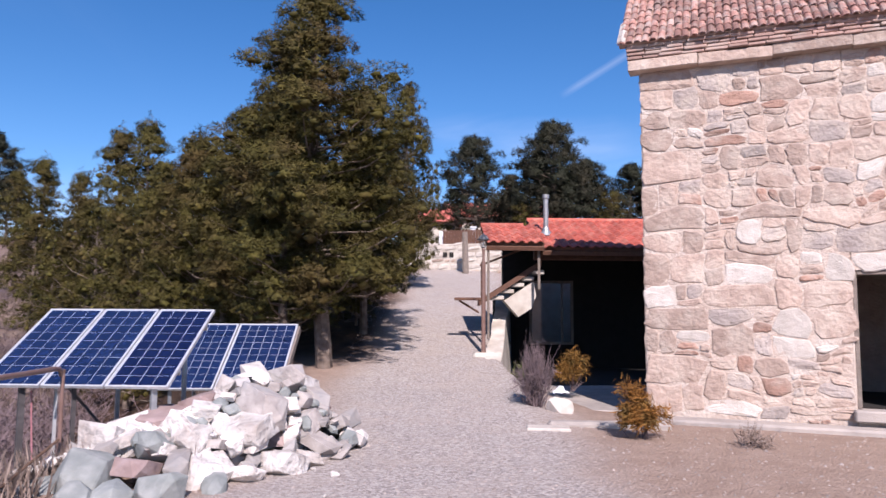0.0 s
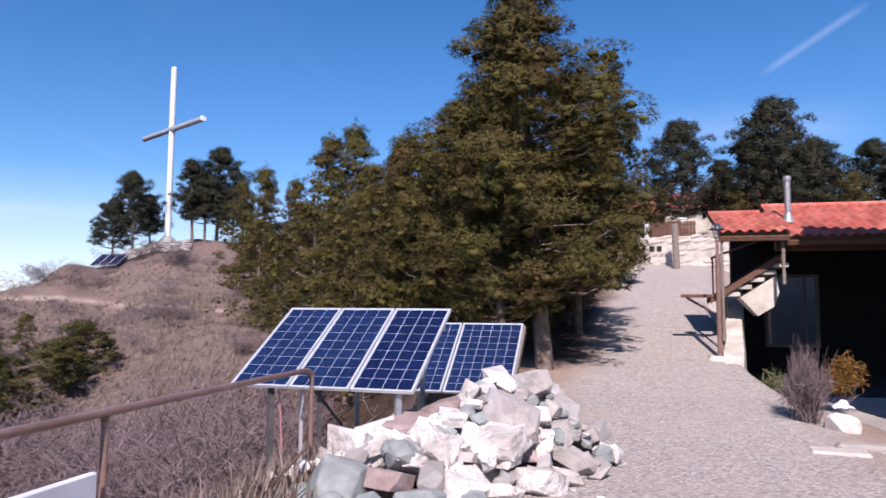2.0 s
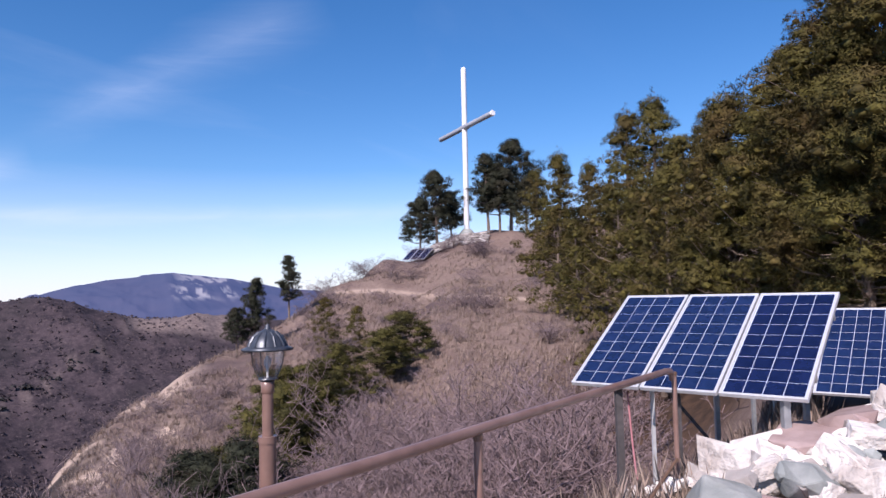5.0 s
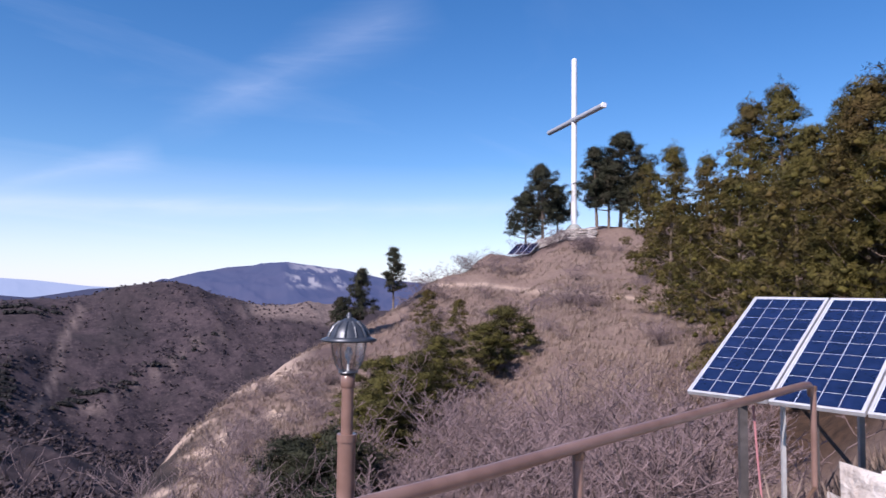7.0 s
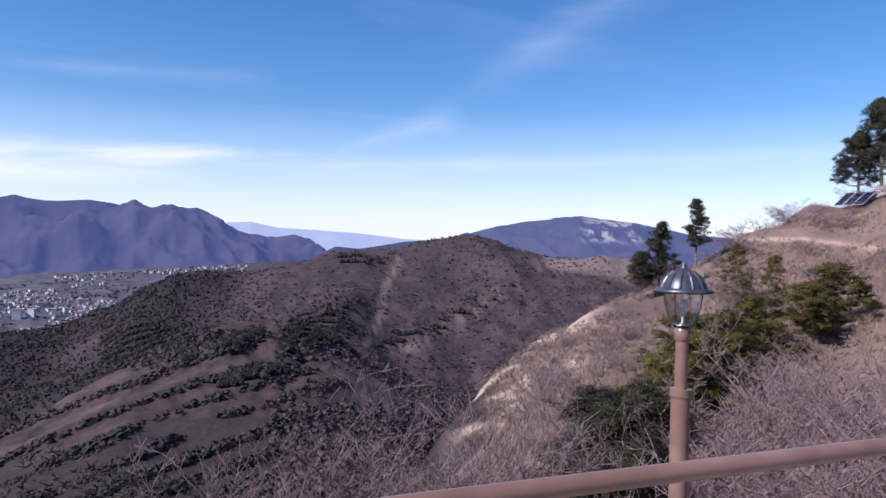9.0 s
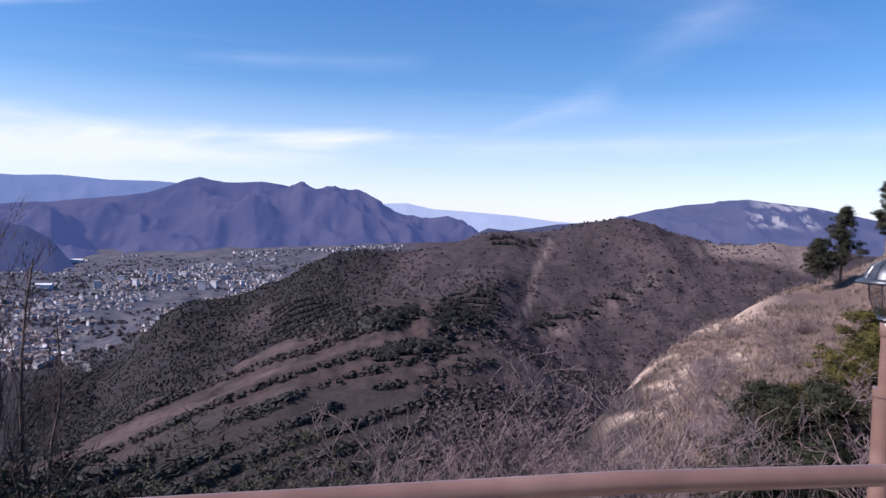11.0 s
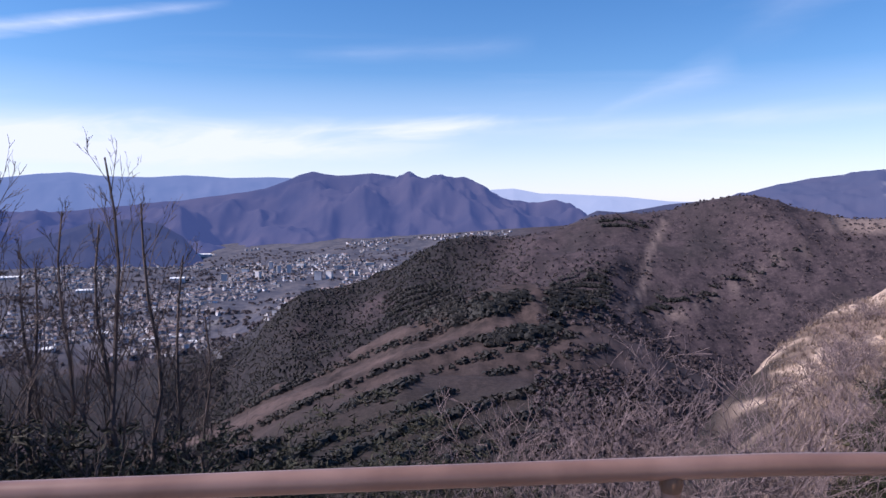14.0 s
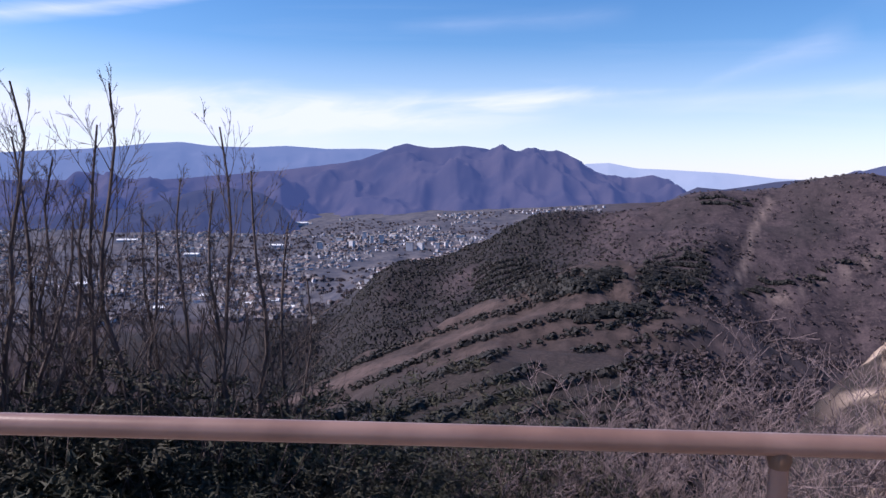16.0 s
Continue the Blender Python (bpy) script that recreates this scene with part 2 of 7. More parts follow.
M_NEEDLE = leafy("pine needles", (0.045, 0.042, 0.0085), (0.09, 0.076, 0.0155), (0.07, 0.047, 0.0145), 0.8)
M_NEEDLED = leafy("dark pine needles", (0.018, 0.023, 0.014), (0.03, 0.033, 0.017), (0.034, 0.029, 0.017))
M_JUNIPER = leafy("juniper foliage", (0.055, 0.054, 0.012), (0.088, 0.078, 0.02), (0.042, 0.038, 0.012))
M_DARKBUSH = leafy("dark evergreen leaves", (0.022, 0.025, 0.017), (0.04, 0.042, 0.027), (0.046, 0.04, 0.03))
M_ORANGE = leafy("rust orange foliage", (0.24, 0.105, 0.022), (0.17, 0.075, 0.018), (0.13, 0.085, 0.025), 5)
M_YELLOWG = leafy("yellow brown foliage", (0.24, 0.12, 0.026), (0.17, 0.085, 0.02), (0.11, 0.07, 0.018), 6)
M_WOODLAND = leafy("far evergreen wood", (0.018, 0.019, 0.02), (0.026, 0.0255, 0.0245), (0.034, 0.029, 0.029), 0.02)
# purple cast stands in for haze over the far hills
M_SCRUB = leafy("haze-tinted bare scrub", (0.058, 0.045, 0.052), (0.043, 0.034, 0.04), (0.07, 0.053, 0.058), 0.02)


def glass_mat():
    """Thin lantern glass: mostly clear, a little gloss."""
    m = bpy.data.materials.new("clear glass")
    m.use_nodes = True
    n, l = m.node_tree.nodes, m.node_tree.links
    n.remove(n["Principled BSDF"])
    t, g, x = n.new("ShaderNodeBsdfTransparent"), n.new("ShaderNodeBsdfGlossy"), n.new("ShaderNodeMixShader")
    t.inputs[0].default_value = (0.86, 0.86, 0.86, 1)
    g.inputs["Roughness"].default_value = 0.08
    x.inputs[0].default_value = 0.2
    l.new(t.outputs[0], x.inputs[1])
    l.new(g.outputs[0], x.inputs[2])
    l.new(x.outputs[0], n["Material Output"].inputs[0])
    return m


M_GLASS = glass_mat()


def window_mat():
    m = bpy.data.materials.new("window pane")
    m.use_nodes = True
    p = m.node_tree.nodes["Principled BSDF"]
    p.inputs["Base Color"].default_value = (0.6, 0.55, 0.5, 1)
    p.inputs["Roughness"].default_value, p.inputs["Metallic"].default_value = 0.05, 1.0
    return m


M_PANE = window_mat()


# ---------------------------------------------------------------- mesh tools
class Mesh:
    """Collects vertices and faces of one mesh."""

    def __init__(self):
        self.v, self.f = [], []

    def add(self, verts, faces):
        k = len(self.v)
        self.v += [tuple(p) for p in verts]
        self.f += [tuple(i + k for i in q) for q in faces]
        return self

    def box(self, lo, hi, m=None, c=0.0):
        (x0, y0, z0), (x1, y1, z1) = lo, hi
        c = min(c, 0.45 * min(x1 - x0, y1 - y0, z1 - z0))
        if c <= 0:
            vs = [(x, y, z) for x in (x0, x1) for y in (y0, y1) for z in (z0, z1)]
            fs = [(0, 1, 3, 2), (4, 6, 7, 5), (0, 4, 5, 1), (2, 3, 7, 6), (0, 2, 6, 4), (1, 5, 7, 3)]
        else:
            vs, fs = chamfered(x0, y0, z0, x1, y1, z1, c)
        if m is not None:
            vs = [m @ Vector(p) for p in vs]
        return self.add(vs, fs)

    def tube(self, pts, radii, sides=8, caps=True):
        pts = [Vector(p) for p in pts]
        if isinstance(radii, (int, float)):
            radii = [radii] * len(pts)
        k = len(self.v)
        ref = Vector((0, 0, 1))
        d0 = (pts[-1] - pts[0])
        if d0.length < 1e-6:
            d0 = pts[1] - pts[0]
        if abs(d0.normalized().z) > 0.9:
            ref = Vector((1, 0, 0))
        n = len(pts)
        for i, p in enumerate(pts):
            d = (pts[min(i + 1, n - 1)] - pts[max(i - 1, 0)]).normalized()
            a = d.cross(ref).normalized()
            b = d.cross(a)
            for s in range(sides):
                t = 2 * math.pi * s / sides
                self.v.append(tuple(p + (a * math.cos(t) + b * math.sin(t)) * radii[i]))
        for i in range(n - 1):
            for s in range(sides):
                s2 = (s + 1) % sides
                self.f.append((k + i * sides + s, k + i * sides + s2, k + (i + 1) * sides + s2, k + (i + 1) * sides + s))
        if caps:
            for i, order in ((0, range(sides)), (n - 1, reversed(range(sides)))):
                c = len(self.v)
                self.v += [self.v[k + i * sides + s] for s in order]
                self.f.append(tuple(range(c, c + sides)))
        return self

    def lathe(self, prof, sides, centre=(0, 0, 0)):
        """prof: (radius, z) from below upwards."""
        k, c = len(self.v), Vector(centre)
        for r, z in prof:
            for s in range(sides):
                t = 2 * math.pi * s / sides
                self.v.append((c.x + r * math.cos(t), c.y + r * math.sin(t), c.z + z))
        for i in range(len(prof) - 1):
            for s in range(sides):
                s2 = (s + 1) % sides
                self.f.append((k + i * sides + s, k + i * sides + s2, k + (i + 1) * sides + s2, k + (i + 1) * sides + s))
        for i, order in ((0, reversed(range(sides))), (len(prof) - 1, range(sides))):
            c = len(self.v)
            self.v += [self.v[k + i * sides + s] for s in order]
            self.f.append(tuple(range(c, c + sides)))
        return self

    def data(self, name, mat, smooth=False):
        me = bpy.data.meshes.new(name)
        me.from_pydata(self.v, [], self.f)
        me.materials.append(mat)
        if smooth:
            me.polygons.foreach_set("use_smooth", [True] * len(me.polygons))
        me.update()
        return me


def chamfered(x0, y0, z0, x1, y1, z1, c):
    X, Y, Z = (x0, x1), (y0, y1), (z0, z1)
    vs, idx = [], {}
    for i in (0, 1):
        for j in (0, 1):
            for k in (0, 1):
                sx, sy, sz = (c if i == 0 else -c), (c if j == 0 else -c), (c if k == 0 else -c)
                for a, p in enumerate(((X[i], Y[j] + sy, Z[k] + sz), (X[i] + sx, Y[j], Z[k] + sz), (X[i] + sx, Y[j] + sy, Z[k]))):
                    idx[i, j, k, a] = len(vs)
                    vs.append(p)
    fs = []
    for i in (0, 1):
        q = [idx[i, 0, 0, 0], idx[i, 1, 0, 0], idx[i, 1, 1, 0], idx[i, 0, 1, 0]]
        fs.append(tuple(q if i else q[::-1]))
        q = [idx[0, i, 0, 1], idx[0, i, 1, 1], idx[1, i, 1, 1], idx[1, i, 0, 1]]
        fs.append(tuple(q if i else q[::-1]))
        q = [idx[0, 0, i, 2], idx[1, 0, i, 2], idx[1, 1, i, 2], idx[0, 1, i, 2]]
        fs.append(tuple(q if i else q[::-1]))
    for i in (0, 1):
        for j in (0, 1):
            fs.append((idx[i, j, 0, 0], idx[i, j, 1, 0], idx[i, j, 1, 1], idx[i, j, 0, 1]))
            fs.append((idx[i, 0, j, 0], idx[i, 1, j, 0], idx[i, 1, j, 2], idx[i, 0, j, 2]))
            fs.append((idx[0, i, j, 1], idx[1, i, j, 1], idx[1, i, j, 2], idx[0, i, j, 2]))
            for k in (0, 1):
                fs.append((idx[i, j, k, 0], idx[i, j, k, 1], idx[i, j, k, 2]))
    return vs, fs


def part(name, mesh, mat, parent, label="", smooth=False):
    ob = new(name, mesh.data(name, mat, smooth) if isinstance(mesh, Mesh) else mesh)
    ob.parent = parent
    if label:
        tagged(ob, label)
    return ob


def thing(name, label, category, m=None, mesh=None, mat=None, group="", kind="", smooth=False):
    ob = new(name, mesh.data(name, mat, smooth) if isinstance(mesh, Mesh) else mesh)
    if m is not None:
        ob.matrix_world = m
    return tagged(ob, label, category, group, kind)


def piece(name, data, parent, m):
    ob = new(name, data)
    ob.parent = parent
    ob.matrix_basis = m
    return ob


def raw(name, verts, faces_tri, mat, normals=None):
    """A triangle mesh straight from arrays; normals, one a vertex, shade leaves as parts of a soft clump."""
    if normals is not None:
        verts, faces_tri = np.asarray(verts), np.array(faces_tri)
        p = verts[faces_tri]
        turned = np.einsum("ij,ij->i", np.cross(p[:, 1] - p[:, 0], p[:, 2] - p[:, 0]), normals[faces_tri[:, 0]]) < 0
        faces_tri[turned] = faces_tri[turned][:, ::-1]
    me = bpy.data.meshes.new(name)
    nv, nf = len(verts), len(faces_tri)
    me.vertices.add(nv)
    me.vertices.foreach_set("co", np.asarray(verts, np.float32).ravel())
    me.loops.add(3 * nf)
    me.loops.foreach_set("vertex_index", np.asarray(faces_tri, np.int32).ravel())
    me.polygons.add(nf)
    me.polygons.foreach_set("loop_start", np.arange(0, 3 * nf, 3, dtype=np.int32))
    me.materials.append(mat)
    me.update(calc_edges=True)
    if normals is not None:
        me.polygons.foreach_set("use_smooth", np.ones(nf, bool))
        me.normals_split_custom_set_from_vertices(normals.astype(np.float32))
    return me


def sstep(a, b, x):
    t = np.clip((np.asarray(x, float) - a) / (b - a), 0, 1)
    return t * t * (3 - 2 * t)


# ---------------------------------------------------------------- value noise for the land
NG = np.random.RandomState(7).rand(256, 256)


def vnoise(x, y):
    xi, yi = np.floor(x).astype(int), np.floor(y).astype(int)
    fx, fy = x - xi, y - yi
    fx, fy = fx * fx * (3 - 2 * fx), fy * fy * (3 - 2 * fy)
    a, b = NG[xi % 256, yi % 256], NG[(xi + 1) % 256, yi % 256]
    c, d = NG[xi % 256, (yi + 1) % 256], NG[(xi + 1) % 256, (yi + 1) % 256]
    return (a * (1 - fx) + b * fx) * (1 - fy) + (c * (1 - fx) + d * fx) * fy


def fbm(x, y, octaves=5, ridged=False):
    s, amp, tot = 0, 1.0, 0
    for o in range(octaves):
        v = vnoise(x * 2 ** o + 13.7 * o, y * 2 ** o + 7.3 * o)
        v = 1 - abs(2 * v - 1) if ridged else v
        s, tot, amp = s + amp * v, tot + amp, amp * 0.5
    return s / tot


# ---------------------------------------------------------------- the land
CX, CY = -2.0, 1.5
# ridge of the near hill: heading, height angle seen from the terrace, distance
RIDGE_TH = [14, 22, 30.5, 36.7, 40.5, 43.5, 45.3, 48.1, 50.6, 53.5, 58, 62.5, 65.9, 69.5, 72, 76, 82]
RIDGE_EL = [8.0, 7.0, 5.7, 5.0, 3.2, 2.9, 1.7, 0.5, -1.3, -3.5, -5.3, -7.8, -11, -15.5, -19, -25, -32]
RIDGE_R = [58, 57, 56, 55, 54, 52, 49, 46, 43.5, 40, 36, 32, 28, 23, 20, 15, 10]
# crest of the terraced spur, of the wooded spur and main hill behind it, and foot of the far mountains
SPUR_TH, SPUR_EL = [50, 60, 68, 74, 79.2, 84, 88.2, 91.4, 95.6, 97.9, 101.2, 104.9, 109.8, 116, 124, 140], [-13, -13, -12.8, -11, -7.9, -6.7, -7.4, -9.1, -11.2, -12.3, -13.8, -15.0, -16.9, -19.5, -23, -27]
HILL_TH = [45, 50, 56, 61, 63.6, 66.5, 69.5, 71.4, 73.8, 76.3, 79.7, 81.5, 83.7, 87.3, 89.6, 91.9, 93.8, 96.1, 98.4, 101.2, 103.9, 105.7, 107.2, 109, 112, 118, 140]
HILL_EL = [-1.5, -1.5, -1.3, -0.8, -0.22, 0.25, 0.36, 0.06, -0.6, -1.06, -1.15, -1.75, -2.6, -3.25, -3.0, -3.4, -4.3, -5.3, -6.2, -6.9, -7.8, -9.2, -11.5, -13.3, -14.3, -17, -22]
FOOT_TH, FOOT_EL = [45, 78, 83, 88, 95, 102, 107, 112, 120, 150], [-1.0, -1.4, -1.9, -2.2, -2.7, -3.1, -3.5, -3.9, -3.6, -3.4]
DRIVE_Y, DRIVE_Z = [-40, 8, 10, 13, 16.2, 20.5, 28, 36, 45, 70, 120], [0, 0.0, 0.05, 0.25, 0.67, 1.45, 2.85, 4.2, 5.0, 6.5, 7]
VALLEY = -235.0
PATH_TH, PATH_ANG = [24, 28.3, 31.4, 35.8, 39.7, 43.2, 47.4, 54], [-0.9, -0.52, -0.18, 0.17, 0.29, 0.72, 0.65, 0.0]


def tand(a):
    return np.tan(np.radians(a))


def column(th):
    """Distances and heights of the western land along one heading."""
    ec, rc = np.interp(th, RIDGE_TH, RIDGE_EL), np.interp(th, RIDGE_TH, RIDGE_R)
    e3, e2 = np.interp(th, SPUR_TH, SPUR_EL), np.interp(th, HILL_TH, HILL_EL)
    rs, zs = [], []
    for u, off in ((0.10, -24), (0.2, -25), (0.3, -17), (0.5, -8), (0.78, -3.6), (1.0, 0)):
        rs.append(u * rc)
        zs.append(1.6 + u * rc * tand(max(ec + off, -33)))
    zc = zs[-1]
    rs += [1.08 * rc, 1.4 * rc]
    zs += [zc - 0.006 * rc, zc - 0.12 * rc]
    for r, e in ((120, -25), (220, -19.5), (350, min(-13.5, e3 - 2.5)), (500, e3), (560, e3 - 0.9), (700, e3 - float(np.interp(th, [78, 84, 90], [0.5, 2.4, 4.5])))):
        if r > 1.6 * rc:
            rs.append(r)
            zs.append(1.6 + r * tand(e))
    z2 = max(1.6 + 1000 * tand(e2), VALLEY)
    rs += [1000, 1080, 1350, 1750, 3000, 5200]
    zs += [z2, max(z2 - 14, VALLEY), max(0.35 * z2 + 0.65 * VALLEY, VALLEY), VALLEY, max(VALLEY, 1.6 + 3000 * tand(float(np.interp(th, FOOT_TH, FOOT_EL)))), -160]
    return rs, zs


TH_TAB = np.arange(10.0, 150.1, 1.0)
R_TAB = np.exp(np.linspace(math.log(1.0), math.log(5200), 440))
W_TAB = np.array([np.interp(R_TAB, *column(t)) for t in TH_TAB])


def west_land(th, r):
    ti = np.clip(th - 10.0, 0, 139.999)
    ri = np.clip(np.log(np.maximum(r, 1.0)) / math.log(5200) * 439, 0, 438.999)
    t0, r0 = ti.astype(int), ri.astype(int)
    ft, fr = ti - t0, ri - r0
    return (W_TAB[t0, r0] * (1 - ft) + W_TAB[t0 + 1, r0] * ft) * (1 - fr) + (W_TAB[t0, r0 + 1] * (1 - ft) + W_TAB[t0 + 1, r0 + 1] * ft) * fr


def terrace_edge(y):
    return np.interp(y, [-30, 6.5, 8, 10.5, 13, 17, 24, 34, 60], [-3.72, -3.72, -3.3, -2.4, -2.6, -3.6, -5.5, -7, -10])


def land(x, y):
    x, y = np.asarray(x, float), np.asarray(y, float)
    dx, dy = x - CX, y - CY
    r, th = np.hypot(dx, dy), np.degrees(np.arctan2(-dx, dy))
    east = np.interp(y, DRIVE_Y, DRIVE_Z)
    east = east * sstep(9, 2, x) + 0.0
    # level court in front of the lower building
    court = sstep(1.2, np.interp(y, [9, 12, 15.4], [3.4, 2.9, 1.7]), x) * sstep(24, 22.5, y)
    east = east * (1 - court) + court * np.minimum(east, 0.0)
    d = terrace_edge(y) - x
    drop = 0.62 * np.maximum(d - 0.1, 0) * sstep(0.05, 0.6, d)
    drop = np.minimum(drop, 3.2) * sstep(2, 24, th)
    bank = 0.5 * sstep(0.2, 1.6, d) * sstep(15, 18, y) * sstep(34, 26, y)
    near = east - drop + bank
    w = sstep(4.5, 12, r) * sstep(9, 24, th) * sstep(0.3, 3.5, d)
    w = np.where(th > 100, np.maximum(w, sstep(4, 8, r) * sstep(0.3, 2.5, d)), w)
    far_e = sstep(40, 200, r) * (1 - sstep(9, 24, th)) * np.where(abs(th) > 60, 1, 0.0) * 60
    z = near * (1 - w) + west_land(th, r) * w - far_e * (1 - w)
    n = (fbm(x / 3.1 + 40, y / 3.1 + 40) - 0.5) * (0.03 + 0.9 * sstep(5, 30, r) * w * sstep(400, 100, r))
    mid = (fbm(x / 150 + 90, y / 150 + 60, 6, True) - 0.6) * 34 * sstep(140, 480, r) * w * sstep(3200, 1300, r)
    fine = (fbm(x / 26 + 15, y / 26 + 70, 4) - 0.5) * 7.0 * sstep(110, 260, r) * w * sstep(1500, 1050, r)
    return z + n + mid + fine


def ground_z(x, y):
    return float(land(np.array([x]), np.array([y]))[0])


def build_ground():
    th = np.concatenate([np.arange(-180, -42, 6.0), np.arange(-42, 140, 0.36), np.arange(140, 180, 6.0)])
    rr = np.sort(np.concatenate([[0.0], np.exp(np.linspace(math.log(0.6), math.log(4950), 450)), np.arange(27.03, 56, 0.24)]))
    T, R = np.meshgrid(np.radians(th), rr, indexing="ij")
    x, y = CX - R * np.sin(T), CY + R * np.cos(T)
    z = land(x, y)
    nt, nr = len(th), len(rr)
    i, j = np.meshgrid(np.arange(nt), np.arange(nr - 1), indexing="ij")
    a, b = (i * nr + j).ravel(), (((i + 1) % nt) * nr + j).ravel()
    tri = np.concatenate([np.stack([a, a + 1, b + 1], 1), np.stack([a, b + 1, b], 1)])
    v = np.stack([x, y, z], -1).reshape(-1, 3)
    me = raw("ground", v, tri, M_GROUND)
    me.polygons.foreach_set("use_smooth", np.ones(len(tri), bool))
    # what grows or lies where: gravel, straw grass, scrub, town
    d = (terrace_edge(y) - x)
    dth = np.degrees(np.arctan2(-(x - CX), y - CY))
    gravel = sstep(0.25, -0.35, d + 0.5 * (fbm(x * 0.9, y * 0.9) - 0.5)) * sstep(70, 50, R)
    worn = gravel * sstep(0.9, -0.4, abs(x + 0.15 - 0.035 * (y - 8)) - 1.6 + 0.8 * (fbm(x * 0.7 + 9, y * 0.7) - 0.5))
    scrub = sstep(0.46, 0.62, fbm(x / 9 + 5, y / 9 + 5)) * sstep(6, 14, R) * sstep(120, 60, R)
    scrub = np.maximum(scrub, sstep(70, 150, R))
    bank = sstep(0.36, 0.5, fbm(x / 2.2 + 3, y / 2.2)) * sstep(56, 60, dth) * sstep(71, 67, dth) * sstep(0.6, 0.8, R / np.interp(dth, RIDGE_TH, RIDGE_R)) * sstep(1.15, 1.05, R / np.interp(dth, RIDGE_TH, RIDGE_R))
    elev = np.degrees(np.arctan2(z - 1.6, np.maximum(R, 0.5)))
    path = np.exp(-((elev - PATH_EL(dth)) / 0.17) ** 2) * sstep(25, 28, dth) * sstep(51, 47, dth) * sstep(22, 26, R) * sstep(60, 56, R)
    pale = sstep(0.25, 0.8, -terrace_rows(x, y, z, R, dth)) * sstep(0.36, 0.56, fbm(x / 45 + 3, y / 45 + 8)) * sstep(240, 380, R) * sstep(600, 520, R) * sstep(76, 84, dth)
    far = sstep(260, 340, R) * sstep(1130, 1080, R)
    fire = np.exp(-((dth - np.interp(elev, [-8.9, -6.5, -3.6, -1.4], [76.9, 75.7, 75.2, 74.1])) / 0.26) ** 2) * sstep(-9.2, -8.4, elev) * sstep(-1.0, -1.5, elev)
    road = np.exp(-((elev - np.interp(dth, [64.2, 66.3, 67.4, 69.6, 72.4, 74.8], [-3.5, -4.15, -5.2, -6.8, -8.5, -9.05])) / 0.2) ** 2) * sstep(63.8, 64.4, dth) * sstep(75, 74, dth)
    stubble = sstep(54.5, 56, dth) * sstep(63.5, 62, dth) * sstep(-2.6, -2.1, elev + 0.8 * (fbm(x / 60, y / 60) - 0.5) - 0.06 * (dth - 59)) * sstep(500, 700, R)
    track = far * np.maximum(np.maximum(0.9 * fire, 0.75 * road), 0.9 * stubble)
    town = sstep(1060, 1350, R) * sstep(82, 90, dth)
    wood = sstep(700, 800, R) * sstep(1280, 1150, R) * sstep(84, 92, dth) * sstep(0.36, 0.5, fbm(x / 130 + 8, y / 130 + 4))
    field = sstep(290, 400, R) * sstep(640, 520, R) * sstep(72, 84, dth)
    # brown needles under the pines, darkened to stand in for their shadow
    needle_shade = sstep(14.5, 16.5, y) * sstep(40, 34, y) * sstep(-1.2, -2.2, x - 0.02 * (y - 15) + 0.7 * (fbm(x * 0.8, y * 0.8) - 0.5)) * sstep(-14, -11, x)
    # darker ground below the railing and over the lower spurs
    dark_slope = sstep(61, 68, dth) * sstep(1.2, 2.2, d) * sstep(420, 260, R) * (1 - bank)
    for name, w in (("field", field), ("needle_shade", needle_shade), ("dark_slope", dark_slope), ("wood", wood), ("gravel", gravel), ("worn", worn), ("scrub", scrub), ("pale", np.maximum(path * 0.8, bank)), ("strip", pale), ("track", track), ("town", town)):
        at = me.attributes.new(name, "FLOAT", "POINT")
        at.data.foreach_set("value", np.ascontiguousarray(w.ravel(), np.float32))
    return thing("ground", "stony gravel terrace and dry grassy hillside above a valley", "ground", mesh=me, kind="structure")


def terrace_rows(x, y, z, r, th):
    """Old terraces, set by sight angle to slant across the spurs in the camera's view: +1 on a hedge, -1 on a field
    strip.
    """
    el = np.degrees(np.arctan2(z - 1.6, r))
    s = el + 0.33 * th + 2.6 * (fbm(x / 120 + 60, y / 120 + 7, 4) - 0.5)
    return np.sin(2 * np.pi * s / 1.75)


def PATH_EL(th):
    return np.interp(th, PATH_TH, PATH_ANG)


def PATH_R(th):
    return np.interp(th, [26, 32.7, 37.1, 40.7, 43.9, 46.2, 54], [40, 42, 44, 44.5, 46, 47, 36])


